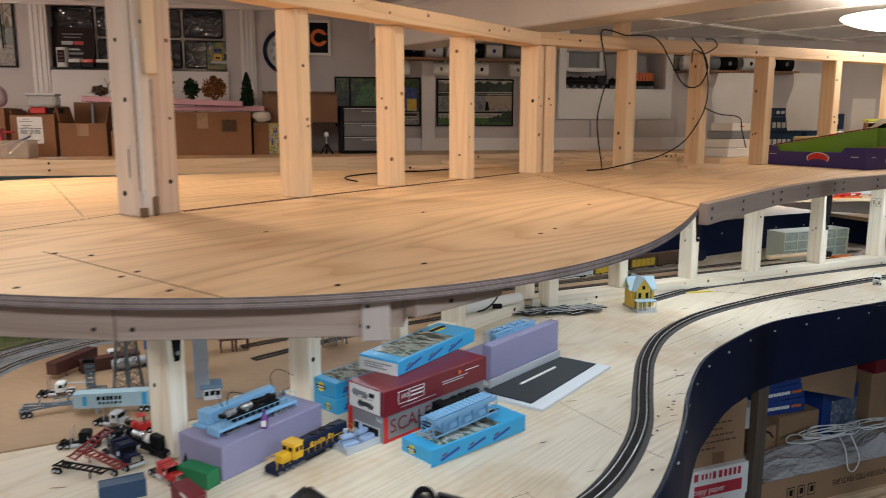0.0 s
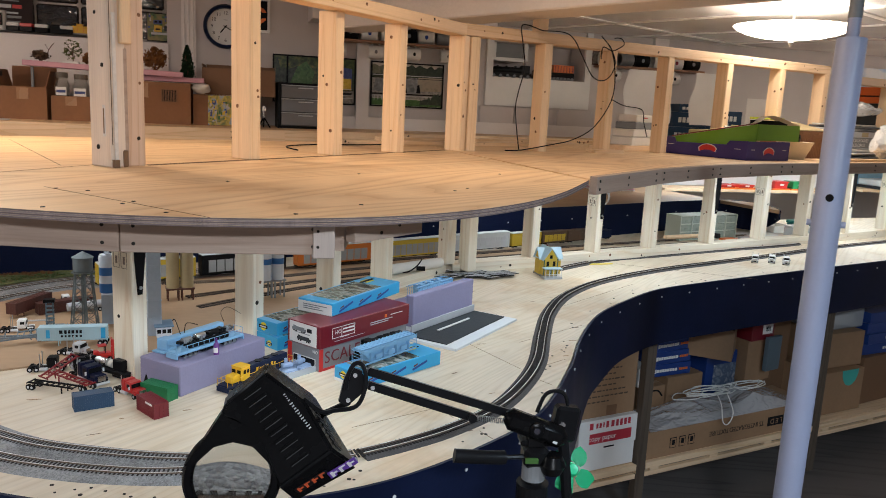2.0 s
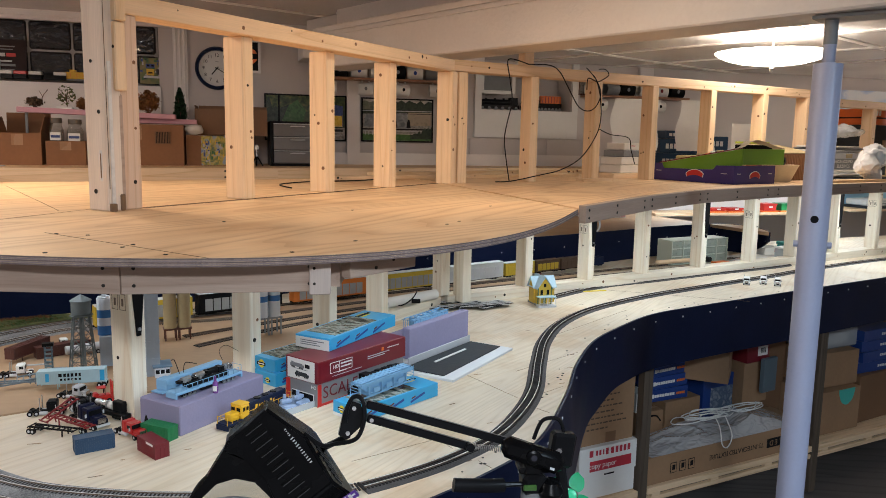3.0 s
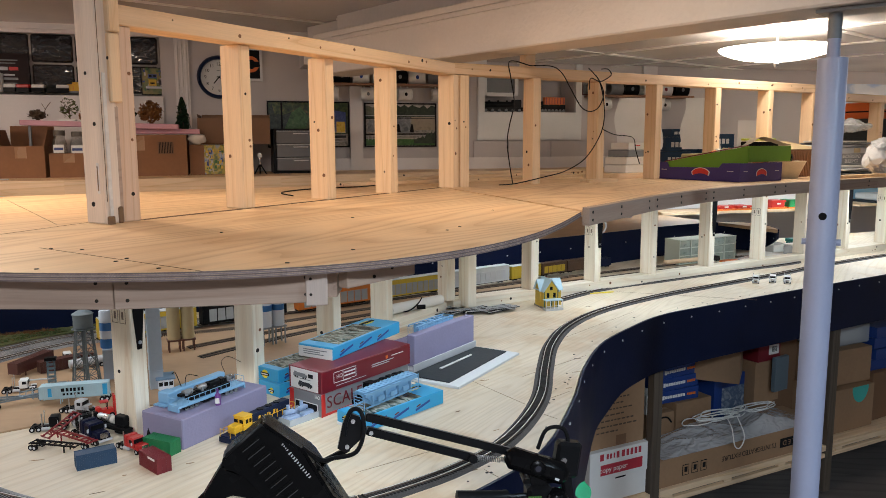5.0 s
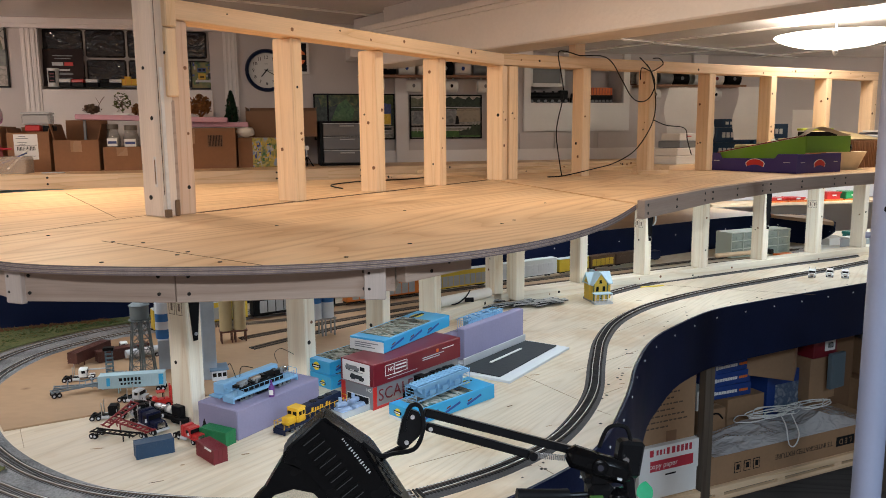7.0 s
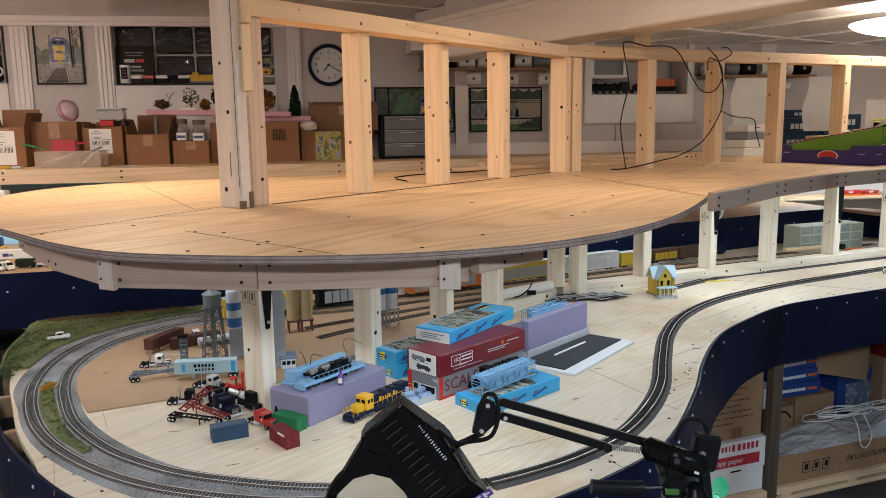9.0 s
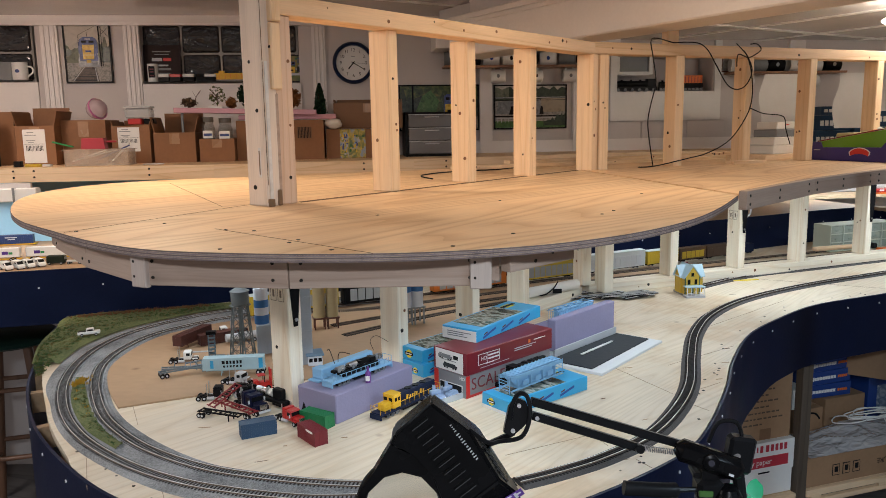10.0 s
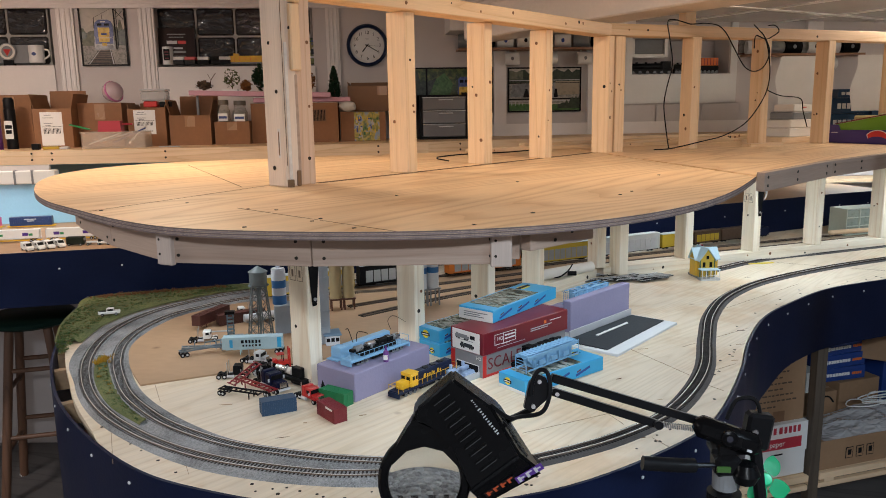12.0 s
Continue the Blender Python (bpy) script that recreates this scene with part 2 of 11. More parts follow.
def part(name, bm, material, parent=None, label="", smooth=False):
    me = bpy.data.meshes.new(name)
    bmesh.ops.recalc_face_normals(bm, faces=bm.faces)
    bm.to_mesh(me)
    bm.free()
    me.materials.append(material)
    if smooth:
        for p in me.polygons:
            p.use_smooth = True
        me.set_sharp_from_angle(angle=radians(40))
    ob = new(name, me)
    ob.parent = parent
    if label:
        ob["label"] = label
    return ob


def thing(name, label, category, m=None, group="", kind=""):
    ob = new(name)
    ob.empty_display_size = 0.02
    if m is not None:
        ob.matrix_basis = m
    return tagged(ob, label, category, group, kind)


def box(bm, sx, sy, sz, x=0, y=0, z=0, rz=0, bevel=0.0, m=None):
    """A block whose base centre is at x, y, z."""
    mt = (m or Matrix()) @ Matrix.Translation((x, y, z)) @ Matrix.Rotation(radians(rz), 4, "Z") @ Matrix.Translation((0, 0, sz / 2)) @ Matrix.Diagonal((sx, sy, sz, 1))
    r = bmesh.ops.create_cube(bm, size=1, matrix=mt)
    if bevel:
        es = list({e for v in r["verts"] for e in v.link_edges})
        bmesh.ops.bevel(bm, geom=es, offset=bevel, segments=1, affect="EDGES")
    return bm


def tube(bm, r, h, x=0, y=0, z=0, r2=None, seg=16, m=None, axis="Z"):
    mt = (m or Matrix()) @ Matrix.Translation((x, y, z))
    if axis == "X":
        mt = mt @ Matrix.Rotation(radians(90), 4, "Y")
    elif axis == "Y":
        mt = mt @ Matrix.Rotation(radians(-90), 4, "X")
    mt = mt @ Matrix.Translation((0, 0, h / 2))
    bmesh.ops.create_cone(bm, cap_ends=True, segments=seg, radius1=r, radius2=r if r2 is None else r2, depth=h, matrix=mt)
    return bm


def lathe(bm, profile, seg=20, m=None):
    """Turns (radius, height) pairs about the z axis."""
    m = m or Matrix()
    rings = []
    for r, z in profile:
        rings.append([bm.verts.new(m @ Vector((r * math.cos(2 * math.pi * k / seg), r * math.sin(2 * math.pi * k / seg), z))) for k in range(seg)] if r > 1e-5 else [bm.verts.new(m @ Vector((0, 0, z)))])
    for a, b in zip(rings, rings[1:]):
        for k in range(seg):
            q = [a[k % len(a)], a[(k + 1) % len(a)], b[(k + 1) % len(b)], b[k % len(b)]]
            q = [v for i, v in enumerate(q) if v not in q[:i]]
            if len(q) > 2:
                bm.faces.new(q)
    return bm


def slab(bm, outline, z0, z1):
    lo = [bm.verts.new((p[0], p[1], z0)) for p in outline]
    hi = [bm.verts.new((p[0], p[1], z1)) for p in outline]
    bm.faces.new(hi)
    bm.faces.new(lo[::-1])
    n = len(lo)
    for i in range(n):
        bm.faces.new((lo[i], lo[(i + 1) % n], hi[(i + 1) % n], hi[i]))
    return bm


def side_of(line, i, closed=False):
    n = len(line)
    a, b = (line[(i - 1) % n], line[(i + 1) % n]) if closed else (line[max(i - 1, 0)], line[min(i + 1, n - 1)])
    d = Vector((b.x - a.x, b.y - a.y, 0)).normalized()
    return Vector((-d.y, d.x, 0))


def sweep(bm, line, section, closed=False):
    """Carries a section of (sideways, up) pairs along a line; its ends are closed."""
    rings = []
    for i, p in enumerate(line):
        s = side_of(line, i, closed)
        rings.append([bm.verts.new(p + s * a + Vector((0, 0, b))) for a, b in section])
    m = len(section)
    pairs = list(zip(rings, rings[1:])) + ([(rings[-1], rings[0])] if closed else [])
    for a, b in pairs:
        for k in range(m):
            bm.faces.new((a[k], a[(k + 1) % m], b[(k + 1) % m], b[k]))
    if not closed:
        bm.faces.new(rings[0])
        bm.faces.new(rings[-1][::-1])
    return bm


def cord(bm, points, r, seg=7, steps=8):
    """A round cable through the given points."""
    line = spline(points, steps)
    rings = []
    up = Vector((0.13, 0.21, 0.97))
    for i, p in enumerate(line):
        d = (line[min(i + 1, len(line) - 1)] - line[max(i - 1, 0)]).normalized()
        a = d.cross(up).normalized()
        b = d.cross(a)
        rings.append([bm.verts.new(p + (a * math.cos(2 * math.pi * k / seg) + b * math.sin(2 * math.pi * k / seg)) * r) for k in range(seg)])
    for a, b in zip(rings, rings[1:]):
        for k in range(seg):
            bm.faces.new((a[k], a[(k + 1) % seg], b[(k + 1) % seg], b[k]))
    bm.faces.new(rings[0])
    bm.faces.new(rings[-1][::-1])
    return bm


def B():
    return bmesh.new()


def words(text, size, material, parent, m, depth=0.0003, align="CENTER", name="lettering", spacing=1.0, shear=0.0):
    """Raised letters, lying in the xy plane of m."""
    cu = bpy.data.curves.new(name, "FONT")
    cu.body, cu.size, cu.align_x, cu.align_y, cu.extrude, cu.space_character, cu.shear = text, size, align, "CENTER", depth, spacing, shear
    cu.resolution_u = 3
    tmp = bpy.data.objects.new(name, cu)
    scene.collection.objects.link(tmp)
    me = bpy.data.meshes.new_from_object(tmp.evaluated_get(bpy.context.evaluated_depsgraph_get()))
    bpy.data.objects.remove(tmp)
    bpy.data.curves.remove(cu)
    me.materials.clear()
    me.materials.append(material)
    ob = new(name, me)
    ob.parent = parent
    ob.matrix_basis = m
    return ob


def wall_m(s, z, off=0.0):
    """A pose on the long wall: x along it, y into it, s metres from the clock."""
    a = radians(WALL_TURN)
    return pose(WALL_AT[0] + s * math.cos(a) + off * math.sin(a), WALL_AT[1] + s * math.sin(a) - off * math.cos(a), z, 0, 0, WALL_TURN)

# ---- the room ----
def room():
    a = radians(WALL_TURN)

    def slabbox(name, sx, sy, sz, s, off, z, mat, label):
        ob = part(name, box(B(), sx, sy, sz), mat)
        ob.matrix_basis = wall_m(s, z, off)
        return tagged(ob, label, name.split("_")[0], kind="structure")
    fl = slabbox("floor", 11, 9.4, 0.1, 1.0, 4.0, -0.1, FLOORM, "dark brown wood plank floor")
    ce = slabbox("ceiling", 11, 9.4, 0.1, 1.0, 4.0, CEIL, CEILP, "low off-white panelled ceiling with battens")
    slabbox("wall_west", 0.15, 9, CEIL, -3.6, 4.0, 0, WALLP, "plain light grey painted wall")
    slabbox("wall_east", 0.15, 9, CEIL, 5.4, 4.0, 0, WALLP, "plain light grey painted wall")
    slabbox("wall_south", 9.2, 0.15, CEIL, 0.9, 7.6, 0, WALLP, "plain light grey painted wall behind the layout")
    # the long wall, with holes for the glass-block windows and the niche
    wall = thing("wall_north", "light grey painted wall with recessed windows", "wall", wall_m(0, 0), kind="structure")
    holes = [(-2.75, -1.715, 1.87, 2.19), (-1.165, -0.30, 1.855, 2.19), (1.578, 2.19, 1.785, 1.995)]
    xs = sorted({-3.6, 5.4, *[h[0] for h in holes], *[h[1] for h in holes]})
    for x0, x1 in zip(xs, xs[1:]):
        hole = next((h for h in holes if abs(h[0] - x0) < 1e-6), None)
        spans = [(0, CEIL)] if hole is None else [(0, hole[2]), (hole[3], CEIL)]
        for z0, z1 in spans:
            part("wall_panel", box(B(), x1 - x0, 0.2, z1 - z0, (x0 + x1) / 2, 0.1, z0), WALLP, wall)
        if hole:
            part("wall_back", box(B(), x1 - x0, 0.05, hole[3] - hole[2], (x0 + x1) / 2, 0.225, hole[2]), WALLP, wall)
    # white dado below the sills
    part("dado", box(B(), 1.035, 0.012, 0.30, -2.235, -0.006, 1.567), TRIMP, wall)
    part("dado", box(B(), 0.87, 0.012, 0.30, -0.73, -0.006, 1.552), TRIMP, wall)
    # ceiling battens
    bat = B()
    for off in (0.9, 2.035, 2.24, 2.30, 3.1, 3.70, 4.31, 4.92):
        box(bat, 6.2, 0.034, 0.007, 0.0, off, CEIL - 0.007)
    for along in (-4.47, -3.25, -2.02, -0.80, 0.42):
        box(bat, 0.034, 4.4, 0.005, along, 2.9, CEIL - 0.005)
    ob = part("ceiling_trim", bat, BATTEN)
    ob.matrix_basis = Matrix.Rotation(math.atan2(-0.81, 0.585), 4, "Z")
    tagged(ob, "white ceiling batten strips", "trim", kind="structure")
    # the ceiling is lower beyond the beam
    low = part("ceiling_low", slab(B(), [Vector((-0.35, 3.97, 0)), Vector((2.525, -0.12, 0)), Vector((4.6, 0.0, 0)), Vector((4.6, 5.2, 0)), Vector((-0.2, 4.25, 0))], 2.085, 2.215), CEILP)
    tagged(low, "lower glossy white panelled ceiling beyond the beam", "ceiling", kind="structure")
    bat = B()
    for off in (2.74, 3.35, 3.96, 4.57):
        box(bat, 4.4, 0.034, 0.006, -0.9, off, 2.079)
    for along in (-3.67, -2.45, -1.23, 0.0):
        box(bat, 0.034, 2.6, 0.005, along, 3.6, 2.080)
    ob = part("ceiling_trim", bat, BATTEN)
    ob.matrix_basis = Matrix.Rotation(math.atan2(-0.81, 0.585), 4, "Z")
    tagged(ob, "white ceiling batten strips", "trim", kind="structure")
    crown = part("crown_trim", box(box(B(), 9, 0.03, 0.05, 0.9, -0.015, CEIL - 0.05), 9, 0.015, 0.03, 0.9, -0.0375, CEIL - 0.03), TRIMP)
    crown.matrix_basis = wall_m(0, 0)
    tagged(crown, "white crown moulding below the ceiling", "trim", kind="structure")


room()


def beam():
    d = Vector((0.52, -0.74, 0)).normalized()
    a = math.degrees(math.atan2(d.y, d.x))
    bm = box(B(), 5.2, 0.19, 0.195, 1.6, 0.035, 0, bevel=0.006)
    box(bm, 5.2, 0.06, CEIL - 1.925 - 0.195, 1.6, 0.098, 0.195)
    box(bm, 5.2, 0.012, 0.022, 1.6, -0.066, 0.165)
    box(bm, 5.2, 0.008, 0.010, 1.6, -0.064, 0.145)
    ob = part("ceiling_beam", bm, BEAMP)
    ob.matrix_basis = pose(0.35, 2.75, 1.925, 0, 0, a)
    tagged(ob, "boxed-in cream ceiling beam", "beam", kind="structure")
    pole = thing("steel_post", "grey painted adjustable steel post under the beam", "post", pose(1.18, 1.585, 0))
    part("lower_tube", lathe(B(), [(0, 0), (0.0355, 0), (0.0355, 1.800), (0.0345, 1.804), (0.030, 1.804), (0.030, 1.79), (0, 1.79)], 36), POLEM, pole, smooth=True)
    b = tube(B(), 0.0145, 0.06, 0, 0, 1.79, seg=20)
    for k in range(8):
        tube(b, 0.0165, 0.0030, 0, 0, 1.806 + 0.0062 * k, seg=20)
    part("screw", b, POLEM, pole, "threaded steel jack screw", smooth=True)
    part("upper_tube", tube(B(), 0.0165, 0.062, 0, 0, 1.852, seg=24), GREY, pole, smooth=True)
    part("top_plate", box(B(), 0.18, 0.10, 0.008, 0.045, -0.03, 1.914, a + 8), GREY, pole)
    hole = tube(B(), 0.0098, 0.003, 0.0, -0.0362, 1.405, seg=20, axis="Y", m=Matrix.Rotation(radians(-31), 4, "Z"))
    part("hole", hole, BLACK, pole, "dark bolt hole")
    for s in (-28, 152):
        part("pin", tube(B(), 0.0085, 0.012, 0.034, 0, 1.335, seg=14, axis="X", m=Matrix.Rotation(radians(s), 4, "Z")), POLEM, pole)
    part("base_plate", box(B(), 0.15, 0.15, 0.01), POLEM, pole)


beam()


def dome_lamp(x, y, z, r, lit, top=CEIL):
    ob = thing("ceiling_lamp", "frosted glass dome ceiling lamp, switched on", "lamp", pose(x, y, z))
    glass = lathe(B(), [(0, -0.054 * r / 0.25), (r * 0.30, -0.051 * r / 0.25), (r * 0.58, -0.042 * r / 0.25), (r * 0.8, -0.027 * r / 0.25), (r * 0.94, -0.012 * r / 0.25), (r, 0.001), (r * 0.985, 0.005), (r * 0.5, 0.006)], 48)
    part("glass_shade", glass, lit, ob, smooth=True).visible_shadow = False
    part("base", lathe(B(), [(0, 0.006), (0.003, 0.006), (0.003, top - z - 0.02), (0.06, top - z - 0.012), (0.065, top - z), (0, top - z)], 24), WHITE, ob)
    part("finial", lathe(B(), [(0, -0.085 * r / 0.25), (0.008, -0.076 * r / 0.25), (0.011, -0.065 * r / 0.25), (0.004, -0.054 * r / 0.25)], 12), STEEL, ob)


GLOW = glow("lit_glass", (1.0, 0.90, 0.76), 7.0)
dome_lamp(1.78, 3.0, 1.998, 0.245, GLOW, 2.085)
# shade of the added dome at the far right, which is not seen
dome_lamp(4.1, 3.75, 2.0, 0.2, GLOW, 2.085)
dome_lamp(-2.45, 2.45, 2.12, 0.2, GLOW)


def unseen_downlight(x, y, r):
    ob = thing("unseen_downlight_fitting", "round white ceiling light placed out of view to light the room, switched on", "lamp", pose(x, y, CEIL))
    part("trim_ring", lathe(B(), [(r, 0), (r, -0.012), (r + 0.02, -0.012), (r + 0.025, 0), (r, 0)], 36), WHITE, ob)
    part("diffuser", lathe(B(), [(0, -0.003), (r, -0.003), (r, -0.001), (0, -0.001)], 36), GLOW, ob)


# none of these fittings is in view; the last three are additions
unseen_downlight(-1.05, 1.85, 0.085)
unseen_downlight(0.2, -1.3, 0.155)
unseen_downlight(0.35, 1.55, 0.085)
unseen_downlight(1.75, -0.35, 0.155)
unseen_downlight(-2.5, 0.5, 0.155)
for x, y, turn in STRIPS:
    fx = thing("strip_fixture", "slim white light strip under the upper deck", "light", pose(x, y, 1.402, 0, 0, turn), "deck light strips")
    part("housing", box(B(), 0.52, 0.026, 0.014), WHITE, fx)
    part("stem", box(B(), 0.02, 0.02, 0.008, 0, 0, 0.014), WHITE, fx)

# ---- benchwork ----
LOOP_UP = [(0.50, 1.44), (0.385, 1.18), (0.28, 0.99), (0.165, 0.848), (0.04, 0.750), (-0.098, 0.693), (-0.234, 0.674), (-0.37, 0.681), (-0.515, 0.715), (-0.639, 0.794),
           (-0.772, 0.912), (-0.93, 1.065), (-1.085, 1.272), (-1.22, 1.515), (-1.29, 1.75), (-1.27, 1.97), (-1.14, 2.15), (-0.84, 2.295), (-0.50, 2.475), (-0.08, 2.67), (0.17, 2.80)]
LOOP_LOW = [(3.30, 3.47), (2.18, 2.90), (1.60, 2.60), (1.26, 2.42), (1.02, 2.28), (0.84, 2.10), (0.69, 1.91), (0.57, 1.66), (0.485, 1.43), (0.36, 1.16), (0.235, 1.01), (0.045, 0.86),
            (-0.15, 0.79), (-0.36, 0.775), (-0.56, 0.82), (-0.70, 0.885), (-0.86, 1.015), (-1.02, 1.185), (-1.17, 1.40), (-1.29, 1.63), (-1.40, 1.87), (-1.475, 2.10)]
ROW_A, ROW_B = Vector((-0.505, 1.305, 0)), Vector((0.295, 2.455, 0))
RUN_B = Vector((0.890, 0.456, 0))
AROW = math.degrees(math.atan2((ROW_B - ROW_A).y, (ROW_B - ROW_A).x))
ARUN = math.degrees(math.atan2(RUN_B.y, RUN_B.x))
STAMP = paint("stamp_ink", (0.22, 0.18, 0.14), 0.8, 0.2, 40, 0)
SEAMM = paint("joint_shadow", (0.13, 0.07, 0.035), 0.9, 0.2, 20, 0)
SCREW = paint("screw_head", (0.03, 0.026, 0.022), 0.5, 0.2, 20, 0)


def screws(points, r, parent, normal_up=True, name="screw"):
    for p in points:
        ob = part(name, tube(B(), r, 0.0012, seg=8), SCREW, parent)
        ob.matrix_basis = p if isinstance(p, Matrix) else Matrix.Translation(p)


PALE_BLOCK = wood("pale_block", (0.50, 0.41, 0.36), (0.42, 0.33, 0.28), 2, rings=3, across=15, along=0.6, rough=0.65, patch=0.15)


def upper_deck():
    line = spline(LOOP_UP, 5)
    deck = thing("upper_deck", "varnished fir plywood deck with a curved edge, laid on timber framing", "deck", kind="structure")
    bm = slab(B(), line, UPPER - 0.012, UPPER)
    part("plywood_sheet", bm, PLY_UP, deck)
    edge = spline(LOOP_UP[:14], 5)
    for k in range(5):
        rim = sweep(B(), edge, [(0.0005, 0), (-0.0016 - 0.0008 * (k % 2), 0), (-0.0016 - 0.0008 * (k % 2), 0.0021), (0.0005, 0.0021)])
        ob = part("veneer_edge", rim, PLY_EDGE if k % 2 else PLY_DARK, deck, "rough grey-brown plywood edge")
        ob.location.z = UPPER - 0.012 + 0.0024 * k
    # the raised run beyond the loop
    far = ROW_B + RUN_B * 4.2
    side = Vector((RUN_B.y, -RUN_B.x, 0))
    q = [Vector((0.507, 1.462, 0)), Vector((0.80, 1.83, 0)), Vector((1.10, 2.13, 0)), Vector((1.50, 2.42, 0)), Vector((2.12, 2.78, 0)), far + side * 0.62, far - side * 0.5, Vector((0.9, 3.35, 0)), Vector((0.17, 2.80, 0))]
    bm = slab(B(), q, 1.424, 1.4365)
    part("plywood_sheet", bm, PLY_UP, deck)
    for a, b in zip(q[:5], q[1:6]):
        dv = b - a
        ob = part("edge_board", box(B(), dv.length, 0.019, 0.043, 0, 0, 0, bevel=0.001), SKIRT, deck, "grey-brown edge board with screw heads")
        mid = (a + b) / 2 + side_of([a, b], 0) * -0.011
        ang = math.degrees(math.atan2(dv.y, dv.x))
        ob.matrix_basis = pose(mid.x, mid.y, 1.400, 0, 0, ang)
        for s in (-0.46, -0.06, 0.40):
            for h in (0.012, 0.031):
                part("screw", tube(B(), 0.0035, 0.0015, s * dv.length, -0.0108, h, seg=8, axis="Y"), SCREW, ob)
    # skirt boards below the loop's edge
    sk = spline([(-0.875, 1.10), (-0.70, 0.897), (-0.54, 0.760), (-0.323, 0.735), (-0.045, 0.758)], 1)
    for a, b in zip(sk, sk[1:]):
        dv = b - a
        ob = part("skirt_board", box(B(), dv.length, 0.019, 0.046, 0, 0, 0, bevel=0.001), SKIRT, deck, "grey-brown skirt board with dark screws")
        mid = (a + b) / 2
        ob.matrix_basis = pose(mid.x, mid.y, UPPER - 0.0585, 0, 0, math.degrees(math.atan2(dv.y, dv.x)))
        for s in (-0.44, 0.40):
            for h in (0.012, 0.036):
                part("screw", tube(B(), 0.0025, 0.0015, s * dv.length, -0.0108, h, seg=8, axis="Y"), SCREW, ob)
    for x, y, rz in ((-0.543, 0.766, -24), (-0.058, 0.757, 4.7)):
        sp = part("splice_block", box(B(), 0.030, 0.010, 0.049, 0, -0.0135, 0, bevel=0.0015), PALE_BLOCK, deck, "pale block over a skirt joint")
        sp.matrix_basis = pose(x, y, UPPER - 0.0615, 0, 0, rz)
        for h in (0.016, 0.038):
            part("screw", tube(B(), 0.0021, 0.0015, -0.008, -0.0190, h, seg=8, axis="Y"), SCREW, sp)
    # joists
    for p, q2 in (((-0.05, 0.785), (-0.02, 1.3)), ((-0.345, 0.765), (-0.50, 1.30)), ((-0.70, 0.915), (-0.55, 1.30))):
        a, b = Vector((*p, 0)), Vector((*q2, 0))
        dv, mid = b - a, (a + b) / 2
        ob = part("joist", box(B(), dv.length, 0.038, 0.046), SKIRT, deck)
        ob.matrix_basis = pose(mid.x, mid.y, UPPER - 0.0585, 0, 0, math.degrees(math.atan2(dv.y, dv.x)))
    stub = part("joist", box(B(), 0.038, 0.030, 0.046, bevel=0.001), SKIRT, deck)
    stub.matrix_basis = pose(-0.893, 1.135, UPPER - 0.0585, 0, 0, -49)
    nose = part("corner_block", box(B(), 0.15, 0.019, 0.032, bevel=0.001), SKIRT, deck, "brown block under the deck's edge")
    nose.matrix_basis = pose(0.028, 0.832, UPPER - 0.0445, 0, 0, 48)
    for s in (-0.02, 0.02):
        part("screw", tube(B(), 0.0028, 0.0015, s, -0.0108, 0.014 + s * 0.2, seg=8, axis="Y"), SCREW, nose)
    # seams and dark screw heads on the top; the wide seam paints a step's shadow
    rng = random.Random(4)
    for a, b in (((-0.74, 0.89), (-0.57, 1.32)), ((-0.50, 0.925), (-0.195, 0.675)), ((-0.475, 1.362), (0.285, 2.495)), ((-1.05, 2.0), (-0.62, 1.283))):
        a, b = Vector((*a, 0)), Vector((*b, 0))
        dv, mid = b - a, (a + b) / 2
        ob = part("seam", box(B(), dv.length, 0.019 if dv.length > 1 else 0.0011, 0.0005), SEAMM, deck)
        ob.matrix_basis = pose(mid.x, mid.y, UPPER - 0.0001, 0, 0, math.degrees(math.atan2(dv.y, dv.x)))
    for x, y in ((-0.477, 0.911), (-0.425, 0.897), (-0.413, 0.713), (-0.326, 0.796), (-0.332, 0.769), (-0.256, 0.703), (-0.257, 1.103), (-0.029, 1.358), (-0.01, 0.851), (-0.094, 0.731), (0.184, 1.149), (0.155, 1.095), (-0.62, 1.0), (-0.724, 0.898), (0.3, 1.5)):
        part("screw", tube(B(), 0.0032, 0.0009, x, y, UPPER, seg=8), SCREW, deck)


upper_deck()


KNOT = paint("brown_knot", (0.20, 0.085, 0.035), 0.6, 0.3, 90, 0)


